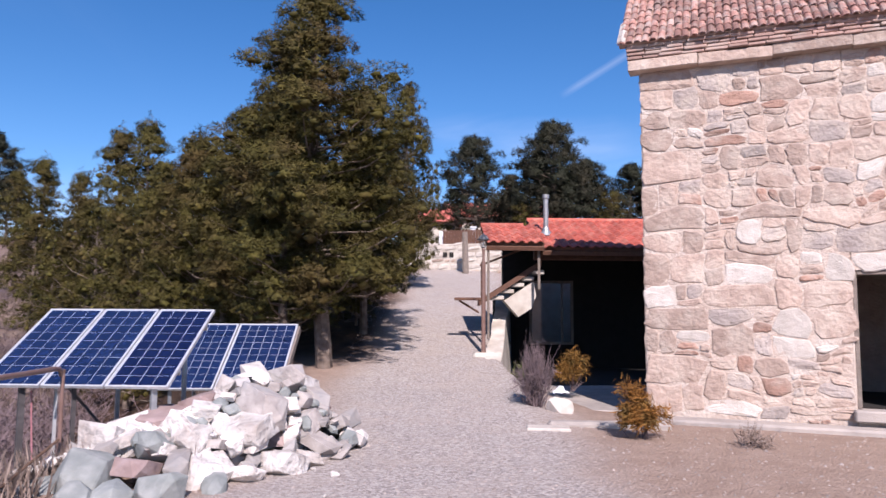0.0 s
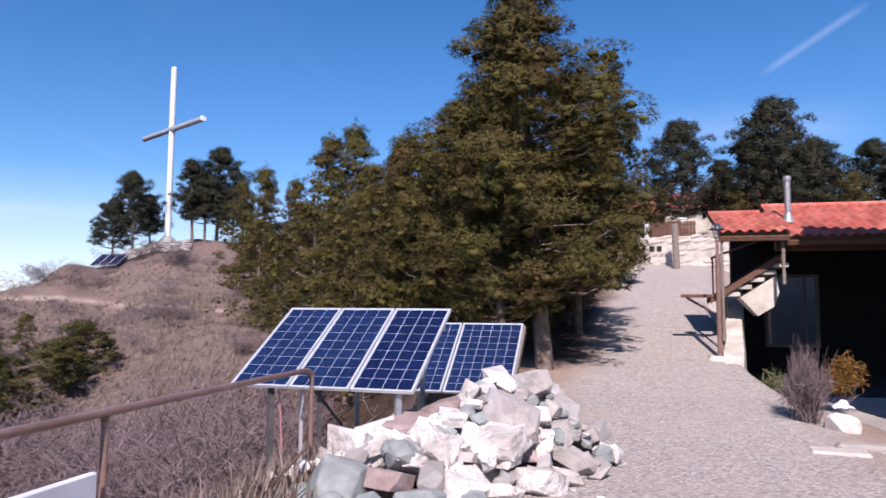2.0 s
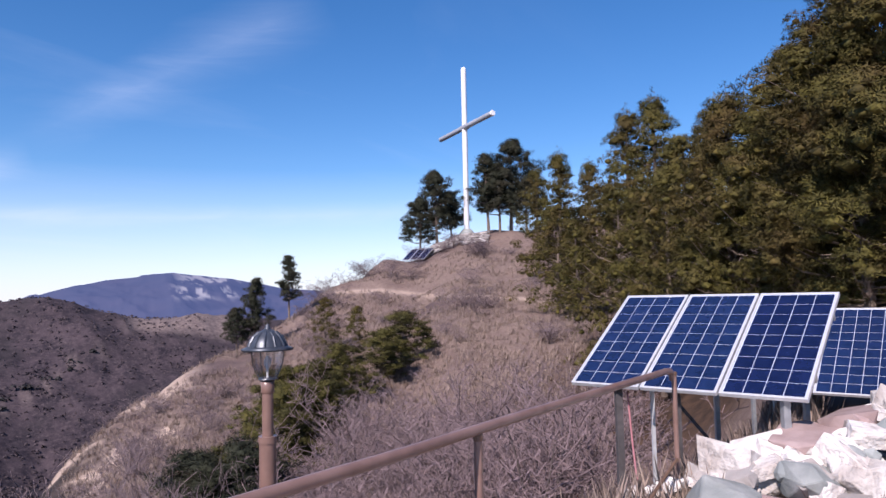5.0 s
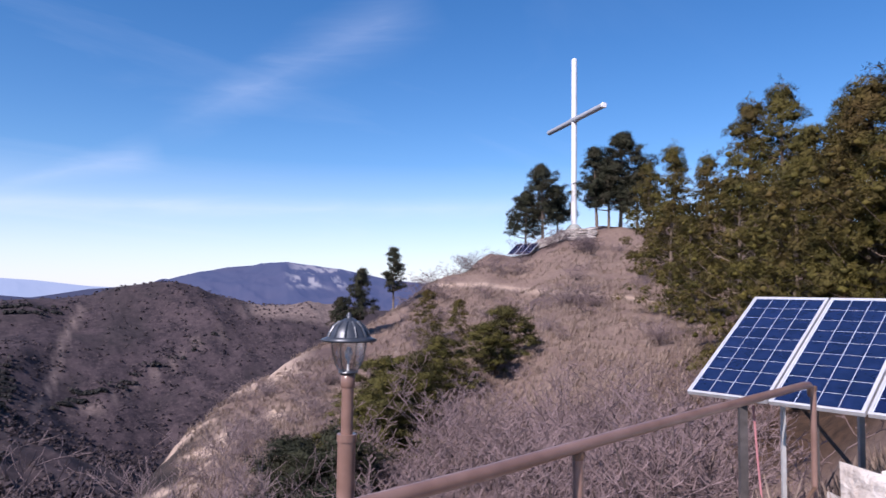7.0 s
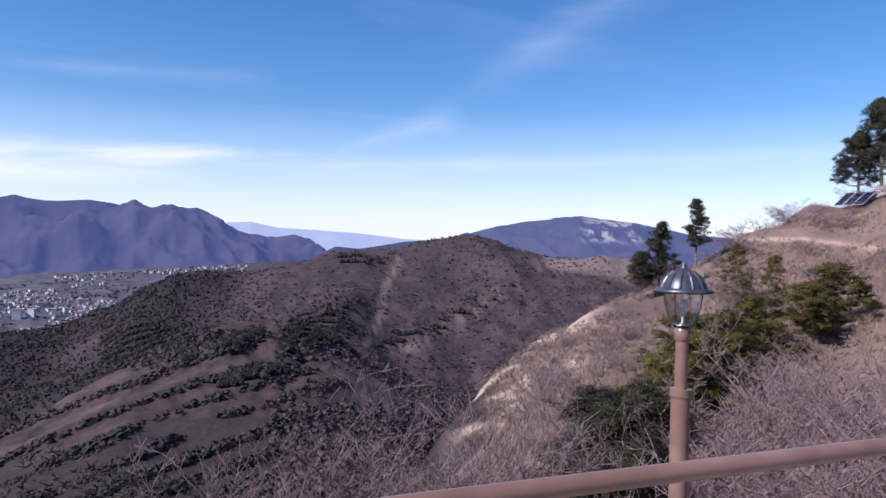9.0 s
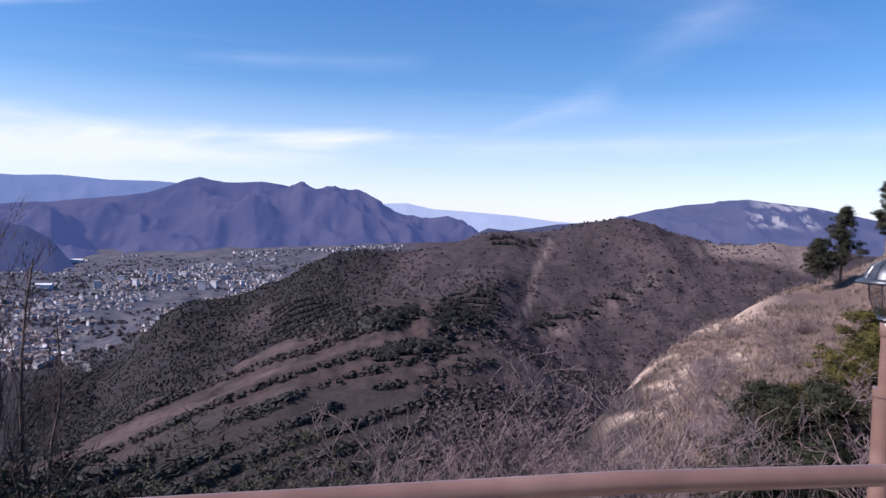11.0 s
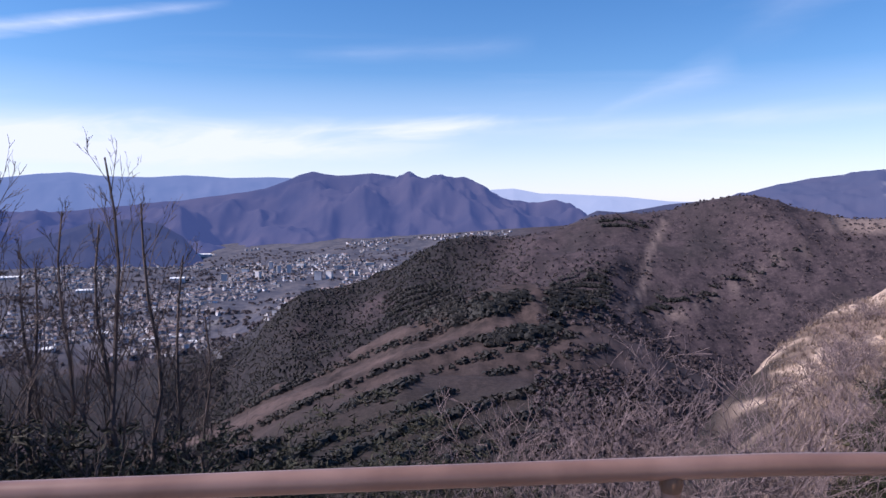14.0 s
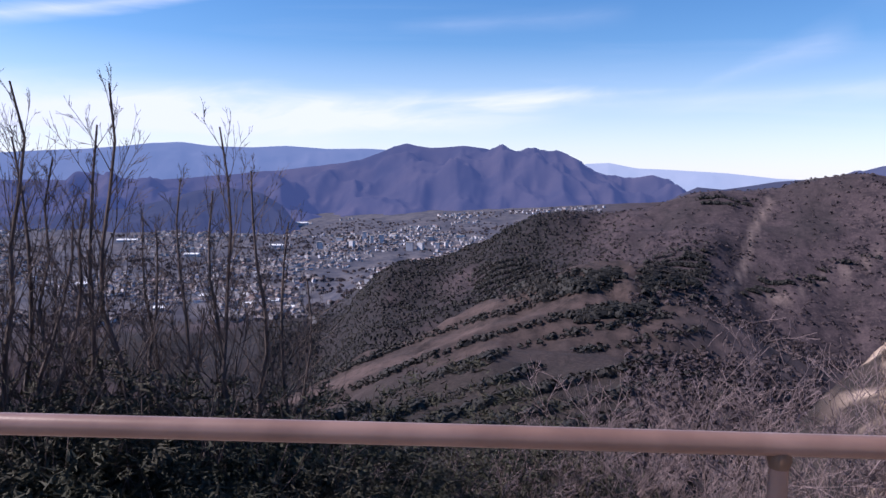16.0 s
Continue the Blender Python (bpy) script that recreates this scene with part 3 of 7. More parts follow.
def ground_material():
    m = bpy.data.materials.new("gravel, straw and scrub")
    m.use_nodes = True
    n, l = m.node_tree.nodes, m.node_tree.links
    p = n["Principled BSDF"]
    p.inputs["Roughness"].default_value = 0.95
    p.inputs["Specular IOR Level"].default_value = 0.15
    geo = n.new("ShaderNodeNewGeometry")

    def noise_(scale, detail=6, rough=0.6):
        t = n.new("ShaderNodeTexNoise")
        t.inputs["Scale"].default_value, t.inputs["Detail"].default_value, t.inputs["Roughness"].default_value = scale, detail, rough
        l.new(geo.outputs["Position"], t.inputs["Vector"])
        return t.outputs[0]

    def ramp(v, a, b):
        r = n.new("ShaderNodeMapRange")
        r.inputs[1].default_value, r.inputs[2].default_value = a, b
        l.new(v, r.inputs[0])
        return r.outputs[0]

    def mix(f, a, b):
        x = n.new("ShaderNodeMix")
        x.data_type = "RGBA"
        l.new(f, x.inputs["Factor"])
        for s, v in ((x.inputs["A"], a), (x.inputs["B"], b)):
            if isinstance(v, tuple):
                s.default_value = (*v, 1)
            else:
                l.new(v, s)
        return x.outputs["Result"]

    def attr(name):
        a = n.new("ShaderNodeAttribute")
        a.attribute_name = name
        return a.outputs["Fac"]

    vor = n.new("ShaderNodeTexVoronoi")
    vor.inputs["Scale"].default_value = 34
    l.new(geo.outputs["Position"], vor.inputs["Vector"])
    pebble = n.new("ShaderNodeSeparateColor")
    l.new(vor.outputs["Color"], pebble.inputs[0])
    soil = mix(ramp(noise_(2.5), 0.35, 0.65), (0.3, 0.215, 0.17), (0.39, 0.295, 0.24))
    soil = mix(ramp(noise_(30), 0.35, 0.7), soil, (0.26, 0.19, 0.15))
    peb = mix(pebble.outputs[0], (0.25, 0.215, 0.2), (0.5, 0.455, 0.425))
    peb = mix(ramp(noise_(1.2), 0.45, 0.85), peb, (0.41, 0.35, 0.31))
    grav = mix(attr("worn"), soil, peb)
    straw = mix(ramp(noise_(0.5), 0.35, 0.65), (0.235, 0.176, 0.146), (0.165, 0.12, 0.106))
    straw = mix(ramp(noise_(6, 8, 0.7), 0.4, 0.7), straw, (0.115, 0.08, 0.073))
    # aerial haze is put into the far scrub as a purple-blue tint
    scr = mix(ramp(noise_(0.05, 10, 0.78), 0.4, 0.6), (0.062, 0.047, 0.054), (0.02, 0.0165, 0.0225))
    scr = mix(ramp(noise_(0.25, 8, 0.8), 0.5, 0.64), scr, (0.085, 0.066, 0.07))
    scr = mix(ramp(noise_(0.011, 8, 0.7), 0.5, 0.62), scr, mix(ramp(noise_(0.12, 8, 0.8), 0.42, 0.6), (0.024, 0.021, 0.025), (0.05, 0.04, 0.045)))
    nearscr = mix(ramp(noise_(2.0, 8, 0.7), 0.35, 0.7), (0.108, 0.078, 0.076), (0.066, 0.048, 0.05))
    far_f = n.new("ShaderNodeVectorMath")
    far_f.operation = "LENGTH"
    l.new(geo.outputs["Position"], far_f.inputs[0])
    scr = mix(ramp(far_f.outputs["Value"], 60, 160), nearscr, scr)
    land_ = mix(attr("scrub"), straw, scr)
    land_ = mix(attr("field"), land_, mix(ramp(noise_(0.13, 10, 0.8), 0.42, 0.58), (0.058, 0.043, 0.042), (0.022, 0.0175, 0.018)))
    palec = mix(ramp(noise_(0.9, 8, 0.75), 0.38, 0.62), (0.48, 0.38, 0.31), (0.34, 0.26, 0.21))
    land_ = mix(attr("pale"), land_, palec)
    strips = n.new("ShaderNodeMath")
    strips.operation = "MULTIPLY"
    l.new(attr("strip"), strips.inputs[0])
    l.new(ramp(noise_(0.16, 9, 0.8), 0.36, 0.62), strips.inputs[1])
    land_ = mix(strips.outputs[0], land_, (0.1, 0.072, 0.069))
    land_ = mix(attr("track"), land_, mix(ramp(noise_(0.2, 7, 0.75), 0.4, 0.6), (0.19, 0.15, 0.14), (0.11, 0.085, 0.083)))
    land_ = mix(attr("dark_slope"), land_, mix(ramp(noise_(0.5, 10, 0.8), 0.42, 0.6), (0.017, 0.015, 0.0145), (0.046, 0.036, 0.034)))
    # bluish tint of the wooded spur stands in for haze
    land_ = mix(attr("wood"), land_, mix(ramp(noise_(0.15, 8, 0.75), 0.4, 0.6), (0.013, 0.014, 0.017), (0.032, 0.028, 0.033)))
    # valley haze is put into the town ground as a paler, bluer colour
    hazy_town = mix(ramp(noise_(0.02, 8, 0.7), 0.42, 0.6), (0.045, 0.05, 0.074), (0.1, 0.097, 0.115))
    land_ = mix(attr("town"), land_, hazy_town)
    col = mix(attr("gravel"), land_, grav)
    # shadow under the pines painted in as dark needle brown
    col = mix(attr("needle_shade"), col, mix(ramp(noise_(3.0), 0.4, 0.65), (0.075, 0.047, 0.034), (0.04, 0.027, 0.021)))
    l.new(col, p.inputs["Base Color"])
    h1 = n.new("ShaderNodeBump")
    h1.inputs["Strength"].default_value, h1.inputs["Distance"].default_value = 0.45, 0.03
    l.new(vor.outputs["Distance"], h1.inputs["Height"])
    h2 = n.new("ShaderNodeBump")
    h2.inputs["Strength"].default_value, h2.inputs["Distance"].default_value = 0.6, 0.06
    l.new(noise_(9, 8, 0.7), h2.inputs["Height"])
    l.new(h1.outputs[0], h2.inputs["Normal"])
    l.new(h2.outputs[0], p.inputs["Normal"])
    return m


M_GROUND = ground_material()
ground = build_ground()


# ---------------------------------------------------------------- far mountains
# distance haze is put into the emission and the bluish base colours
def mountain_mat(name, a, b, haze_glow, patch=None):
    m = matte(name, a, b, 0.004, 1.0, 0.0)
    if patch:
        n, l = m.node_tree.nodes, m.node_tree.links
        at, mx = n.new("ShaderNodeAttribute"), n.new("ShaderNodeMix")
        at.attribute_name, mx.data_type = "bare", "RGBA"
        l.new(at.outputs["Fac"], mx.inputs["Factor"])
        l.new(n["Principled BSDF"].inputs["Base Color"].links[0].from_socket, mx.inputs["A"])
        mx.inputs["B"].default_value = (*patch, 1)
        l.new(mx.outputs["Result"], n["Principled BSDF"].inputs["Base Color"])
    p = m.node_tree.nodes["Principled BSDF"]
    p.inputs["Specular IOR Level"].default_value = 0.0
    p.inputs["Emission Color"].default_value = (*haze_glow, 1)
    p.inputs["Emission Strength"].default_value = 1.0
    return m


def mountain(name, label, th, el, r0, r1, foot, mat, rel=26, freq=420, seed=0, rows=40):
    ths = np.arange(th[0], th[-1] + 0.01, 0.12)
    e = np.interp(ths, th, el)
    s = np.linspace(0, 1.25, rows)
    T, S = np.meshgrid(np.radians(ths), s, indexing="ij")
    E = np.repeat(e[:, None], rows, 1)
    R = r0 + (r1 - r0) * np.minimum(S, 1.25)
    top = 1.6 + r1 * np.tan(np.radians(E))
    prof = np.where(S <= 1, 1 - np.maximum(1 - S, 0) ** 1.25, 1 - (S - 1) * 1.6)
    x, y = CX - R * np.sin(T), CY + R * np.cos(T)
    # rounded spurs that run down the slope, with smaller ribs on them
    arc = np.degrees(T) * radians(1) * r1
    spur = fbm(arc / freq + seed, S * 1.3 + seed + 0.35 * np.sin(arc / freq), 3, True) - 0.6
    ribs = fbm(arc / (0.32 * freq) + seed, S * 3.0 + 5, 3, True) - 0.6
    lumps = fbm(x / (0.8 * freq) + seed, y / (0.8 * freq) + 3, 4, True) - 0.6
    bump = (spur + 0.22 * ribs + 0.7 * lumps) * rel * 2.4
    z = foot + (top - foot) * prof + bump * np.clip(1.5 * np.sin(np.pi * np.clip(S / 0.93, 0, 1) ** 1.35), 0, 1) + (fbm(x / 160 + seed, y / 160, 3) - 0.5) * rel * 0.22 * np.clip(S * 3, 0, 1)
    nt, nr = T.shape
    i, j = np.meshgrid(np.arange(nt - 1), np.arange(nr - 1), indexing="ij")
    a, b = (i * nr + j).ravel(), ((i + 1) * nr + j).ravel()
    tri = np.concatenate([np.stack([a, a + 1, b + 1], 1), np.stack([a, b + 1, b], 1)])
    me = raw(name, np.stack([x, y, z], -1).reshape(-1, 3), tri, mat)
    me.polygons.foreach_set("use_smooth", np.ones(len(tri), bool))
    dth = np.degrees(T)
    el_ = np.degrees(np.arctan2(z - 1.6, R))
    scar = sstep(0.5, 0.56, fbm((dth + 0.5 * el_) / 0.8 + 4, (el_ - 0.35 * dth) / 0.3 + 9, 4)) * sstep(54.2, 55.2, dth) * sstep(60, 58.6, dth) * sstep(0.0, 0.5, el_)
    at = me.attributes.new("bare", "FLOAT", "POINT")
    at.data.foreach_set("value", np.ascontiguousarray(scar.ravel(), np.float32))
    return thing(name, label, "mountain", mesh=me, kind="structure")


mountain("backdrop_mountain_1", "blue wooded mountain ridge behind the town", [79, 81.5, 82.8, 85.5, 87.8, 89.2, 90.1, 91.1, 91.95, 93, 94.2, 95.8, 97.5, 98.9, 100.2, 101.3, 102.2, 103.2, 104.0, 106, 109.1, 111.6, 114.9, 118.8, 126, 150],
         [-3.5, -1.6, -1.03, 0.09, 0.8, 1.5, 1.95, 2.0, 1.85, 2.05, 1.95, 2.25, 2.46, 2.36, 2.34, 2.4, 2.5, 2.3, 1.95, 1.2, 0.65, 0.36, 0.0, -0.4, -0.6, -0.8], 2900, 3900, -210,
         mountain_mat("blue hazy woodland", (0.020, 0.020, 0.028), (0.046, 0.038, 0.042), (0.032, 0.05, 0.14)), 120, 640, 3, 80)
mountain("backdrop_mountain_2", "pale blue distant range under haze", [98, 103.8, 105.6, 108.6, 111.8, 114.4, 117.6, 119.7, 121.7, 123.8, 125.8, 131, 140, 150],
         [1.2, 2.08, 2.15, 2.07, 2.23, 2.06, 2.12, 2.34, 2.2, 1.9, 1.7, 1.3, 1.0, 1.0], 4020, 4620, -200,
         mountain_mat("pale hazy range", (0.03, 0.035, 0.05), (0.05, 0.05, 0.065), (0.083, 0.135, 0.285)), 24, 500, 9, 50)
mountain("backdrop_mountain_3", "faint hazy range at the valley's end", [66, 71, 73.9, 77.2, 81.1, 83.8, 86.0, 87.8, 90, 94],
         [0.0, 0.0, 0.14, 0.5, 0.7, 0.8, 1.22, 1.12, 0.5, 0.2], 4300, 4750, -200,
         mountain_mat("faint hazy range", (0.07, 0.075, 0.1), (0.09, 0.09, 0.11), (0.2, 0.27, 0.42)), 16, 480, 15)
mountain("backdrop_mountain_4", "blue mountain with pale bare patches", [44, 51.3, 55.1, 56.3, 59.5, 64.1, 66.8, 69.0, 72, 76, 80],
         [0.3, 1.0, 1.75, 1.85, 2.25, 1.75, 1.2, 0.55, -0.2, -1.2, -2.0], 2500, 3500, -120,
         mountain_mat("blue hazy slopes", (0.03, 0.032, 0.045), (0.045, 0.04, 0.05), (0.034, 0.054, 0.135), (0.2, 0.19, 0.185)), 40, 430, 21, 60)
# this spur's shade is put into its dark colour
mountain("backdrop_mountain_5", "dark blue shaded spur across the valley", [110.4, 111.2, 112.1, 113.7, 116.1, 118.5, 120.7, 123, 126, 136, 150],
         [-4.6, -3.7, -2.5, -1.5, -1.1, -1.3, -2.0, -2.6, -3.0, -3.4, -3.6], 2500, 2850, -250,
         mountain_mat("shade and haze blue", (0.014, 0.016, 0.022), (0.026, 0.025, 0.028), (0.028, 0.042, 0.108)), 26, 320, 31, 40)
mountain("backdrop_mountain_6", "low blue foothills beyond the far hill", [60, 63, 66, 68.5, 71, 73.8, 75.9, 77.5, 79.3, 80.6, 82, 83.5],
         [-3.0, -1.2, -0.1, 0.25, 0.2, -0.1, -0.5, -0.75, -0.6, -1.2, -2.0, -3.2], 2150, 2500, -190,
         mountain_mat("hazy blue foothills", (0.02, 0.022, 0.03), (0.032, 0.03, 0.036), (0.026, 0.036, 0.085)), 18, 300, 51, 36)


# ---------------------------------------------------------------- chapel of rubble stone
def grow(poly, d):
    """Shrinks a convex polygon towards its middle by about d."""
    cx = sum(p[0] for p in poly) / len(poly)
    cz = sum(p[1] for p in poly) / len(poly)
    out = []
    for x, z in poly:
        k = math.hypot(x - cx, z - cz)
        s = max(0.2, 1 - d / max(k, 1e-4))
        out.append((cx + (x - cx) * s, cz + (z - cz) * s))
    return out


def warp(x, z):
    """Unevenness of the masonry's joints."""
    a = float(fbm(np.array([x * 2.1 + 3]), np.array([z * 2.3 + 9]), 3)[0]) - 0.5
    b = float(fbm(np.array([x * 1.7 + 31]), np.array([z * 2.6 + 4]), 3)[0]) - 0.5
    return x + 0.20 * a * min(1, max(0, x) / 0.6), z + 0.26 * b


def stone_mesh(x0, z0, x1, z1, rng, mat, proud, gap):
    """One rough block in a wall, face towards -y: uneven outline, worn edge and a dressed, lumpy face."""
    w, h = x1 - x0, z1 - z0
    cx, cz = (x0 + x1) / 2, (z0 + z1) / 2
    gx, gz = w / 2 - gap, h / 2 - gap
    power = rng.choice((4.5, 7, 11, 18))
    n = 12 if min(w, h) > 0.14 else 9
    turn = rng.uniform(0, 6.28)
    poly = []
    for k in range(n):
        t = turn + 2 * math.pi * (k + rng.uniform(-0.25, 0.25)) / n
        c, s_ = math.cos(t), math.sin(t)
        q = (abs(c) ** power + abs(s_) ** power) ** (-1 / power) * rng.uniform(0.93, 1.04)
        poly.append(warp(cx + gx * q * c, cz + gz * q * s_))
    ins = grow(poly, min(0.016, 0.08 * min(w, h)))
    core = grow(poly, 0.3 * min(w, h))
    tx, tz = rng.uniform(-0.02, 0.02) / max(w, 0.2), rng.uniform(-0.02, 0.02) / max(h, 0.15)
    lift = lambda a, b: tx * (a - cx) + tz * (b - cz) + rng.uniform(-0.004, 0.004)
    v = [(a, 0.05, b) for a, b in poly] + [(a, -proud * 0.25, b) for a, b in poly]
    v += [(a, -proud + lift(a, b), b) for a, b in ins] + [(a, -proud - 0.004 + 1.4 * lift(a, b), b) for a, b in core]
    f = []
    for k in range(n):
        k2 = (k + 1) % n
        f += [(j * n + k, j * n + k2, (j + 1) * n + k2, (j + 1) * n + k) for j in range(3)]
    f.append(tuple(range(3 * n, 4 * n)))
    f = [q[::-1] for q in f]
    return Mesh().add(v, f).data("stone", mat)


def chapel():
    rng = random.Random(11)
    W = pose(3.12, 10.96, 0, 0, 0, -21)
    L, D, H, T = 9.0, 3.6, 5.6, 0.6
    root = thing("chapel", "old tan rubble stone chapel with brick cornice and tile roof", "chapel", W)
    dx0, dx1, dz0, dz1 = 2.88, 3.85, 0.3, 2.25
    wall = Mesh()
    wall.box((0.03, 0, 0), (dx0, T, H), c=0.02).box((dx1, 0, 0), (L, T, H), c=0.02).box((dx0, 0, dz1), (dx1, T, H)).box((dx0, 0, 0), (dx1, T, dz0 - 0.05))
    front = part("wall", wall, M_MORTAR, root, "pale mortar between irregular tan stones")
    part("wall", Mesh().box((0.03, T, 0), (T, D - T, H)), M_MORTAR, root)
    part("wall", Mesh().box((L - T, T, 0), (L, D - T, H)), M_MORTAR, root)
    part("wall", Mesh().box((0.03, D - T, 0), (L, D, H)), M_MORTAR, root)
    # floor in the shade colour keeps the doorway dark
    part("floor", Mesh().box((T, T, 0.05), (L - T, D - T, 0.28)), M_SHADE, root)
    part("door_frame", Mesh().box((dx0, 0.02, dz0), (dx0 + 0.06, 0.14, dz1), c=0.01).box((dx1 - 0.06, 0.02, dz0), (dx1, 0.14, dz1), c=0.01).box((dx0 + 0.06, 0.02, dz1 - 0.07), (dx1 - 0.06, 0.14, dz1), c=0.01), M_GREYWOOD, root, "weathered grey timber door frame")
    part("threshold", Mesh().box((dx0 - 0.06, -0.16, dz0 - 0.16), (dx1 + 0.1, 0.2, dz0), c=0.02), M_CONC, root, "worn pale stone threshold")
    part("plinth", Mesh().box((-0.12, -0.42, -0.2), (L, -0.0, 0.075), c=0.03), M_CONC, root, "low cracked grey cement plinth")
    # rubble in courses; large quoins at the corner

    def stone(x0, z0, x1, z1, mat, proud):
        gap = rng.uniform(0.002, 0.007) if x0 < 0.1 else rng.uniform(0.002, 0.013)
        if min(x1 - x0, z1 - z0) < 0.07:
            return
        piece("stone", stone_mesh(x0, z0, x1, z1, rng, mat, 0.004 + proud * 0.26, min(gap, 0.2 * (z1 - z0))), front, pose(0, 0, 0))

    z, q = 0.09, 0
    quoin = []
    while z < H - 0.12:
        h = rng.choice((0.3, 0.34, 0.4, 0.46, 0.36))
        h = min(h, H - 0.04 - z)
        w = 0.92 if q % 2 else 0.52
        w += rng.uniform(-0.1, 0.1)
        split = q % 3 == 2
        if split:
            stone(0.015, z, w * 0.48, z + h, M_STONE, 0.03)
            stone(w * 0.48, z, w, z + h, M_STONE, 0.025)
        else:
            stone(0.015, z, w, z + h, M_STONEL if q == 4 else M_STONE, 0.032)
        quoin.append((z, z + h, w))
        z, q = z + h, q + 1
    # random rubble: the field is split over and over into uneven lots

    def lot(x0, z0, x1, z1):
        w, h = x1 - x0, z1 - z0
        low_ = z0 < 1.2 and x0 > 1.9
        if w * h > rng.choice((0.04, 0.07, 0.12, 0.2, 0.34)) * (0.4 if low_ else 1.0) or w > 0.95 or h > 0.5:
            k = rng.uniform(0.3, 0.7)
            if w > (2.6 if low_ else 1.45) * h * rng.uniform(0.8, 1.25):
                lot(x0, z0, x0 + w * k, z1)
                lot(x0 + w * k, z0, x1, z1)
            else:
                lot(x0, z0, x1, z0 + h * k)
                lot(x0, z0 + h * k, x1, z1)
            return
        r = rng.random()
        small = w * h < 0.05
        mat = M_STONER if r < (0.24 if small else 0.07) else M_STONEL if r < 0.2 + 0.1 * small else M_STONEG if r < 0.42 else M_STONE
        stone(x0, z0, x1, z1, mat, rng.uniform(0.012, 0.05))

    cells = [(w, a, dx0, b) for a, b, w in quoin]
    while cells:
        w0, a, x1, b = cells.pop(0)
        if cells and rng.random() < 0.75:
            w1, a1, _, b1 = cells.pop(0)
            if abs(w1 - w0) > 0.05:
                (xa, za, zb), xm = ((w0, a, b), w1) if w0 < w1 else ((w1, a1, b1), w0)
                lot(xa, za, xm, zb)
                w0 = xm
            b = b1
        if b < dz1 or a >= dz1:
            lot(w0, a, x1 if b < dz1 else 4.6, b)
        else:
            lot(w0, a, x1, b)
            lot(x1, dz1 + 0.02, 4.6, b)
    # stepped brick cornice
    corn = part("cornice", Mesh().box((-0.02, -0.04, H), (L, 0.4, H + 0.26)), M_CORN, root, "stepped courses of weathered pinkish brick")
    brick = {}
    zc = H - 0.135
    for k, (hh, out) in enumerate(((0.175, 0.18), (0.055, 0.195), (0.055, 0.205), (0.055, 0.215), (0.055, 0.225))):
        x = -0.05 - out * 0.5
        while x < 4.7:
            w = rng.choice((0.7, 1.05, 1.4) if k == 0 else (0.24, 0.28, 0.34))
            key = (w, k)
            if key not in brick:
                brick[key] = Mesh().box((0.003, -out, 0.003), (w - 0.003, 0.1, hh - 0.003), c=0.01).data("brick", M_STONE if k == 0 else M_CORN)
            piece("brick", brick[key], corn, pose(x, rng.uniform(-0.02, 0.014), zc + rng.uniform(-0.015, 0.002) * (k == 0), rng.uniform(-2, 2), rng.uniform(-0.7, 0.7), rng.uniform(-1.2, 1.2)))
            x += w
        zc += hh
    # roof: slab with rows of old barrel tiles
    eave_z, run, slope = H + 0.275, 2.16, 42
    S = pose(0, -0.26, eave_z, slope, 0, 0)
    roof = Mesh().box((-0.26, 0.03, -0.08), (L + 0.2, run / math.cos(radians(slope)), -0.005), S)
    S2 = pose(0, D + 0.26, eave_z, -slope, 0, 0)
    roof.box((-0.26, -run / math.cos(radians(slope)), -0.08), (L + 0.2, -0.02, -0.005), S2)
    roof_ob = part("roof", roof, M_BRICK, root, "sagging roof of old mottled clay tiles")
    part("gable", Mesh().add([(0.05, 0.3, H), (0.05, D - 0.3, H), (0.05, D / 2, H + 1.8), (0.4, 0.3, H), (0.4, D - 0.3, H), (0.4, D / 2, H + 1.8)],
                             [(0, 2, 1), (3, 4, 5), (0, 3, 5, 2), (1, 2, 5, 4), (0, 1, 4, 3)]), M_MORTAR, root)
    tiles = []
    for k in range(4):
        m = Mesh()
        w, l = 0.115, 0.36
        prof = [(-w / 2, 0.0), (-w * 0.32, 0.026), (0, 0.037), (w * 0.32, 0.026), (w / 2, 0.0)]
        lift = 0.012 + 0.006 * k
        v = [(x, 0, z + lift) for x, z in prof] + [(x * 0.86, l, z + 0.002) for x, z in prof] + [(x * 0.8, 0, z + lift - 0.014) for x, z in prof]
        f = [(i, i + 1, i + 6, i + 5) for i in range(4)] + [(i + 1, i, i + 10, i + 11) for i in range(4)]
        m.add(v, f)
        tiles.append(m.data("roof_tile", M_OLDTILE))
    for r in range(9):
        x = -0.22
        while x < (4.5 if r < 6 else 2.2):
            piece("roof_tile", rng.choice(tiles), roof_ob, S @ pose(x + rng.uniform(-0.006, 0.006), r * 0.27 + rng.uniform(-0.022, 0.022) - 0.03, rng.uniform(-0.002, 0.008), 0, 0, rng.uniform(-3, 3)))
            x += 0.121
    m = Mesh()
    m.add([(-0.3, 0.02, 0.02), (-0.22, 0.0, 0.07), (-0.17, 0.01, 0.02), (-0.3, 0.9, 0.02), (-0.22, 0.9, 0.06), (-0.17, 0.9, 0.02)], [(0, 1, 4, 3), (1, 2, 5, 4), (0, 2, 1)])
    ob = part("verge", m, M_STONEL, root, "pale mortar along the roof verge")
    ob.matrix_basis = S
    return root


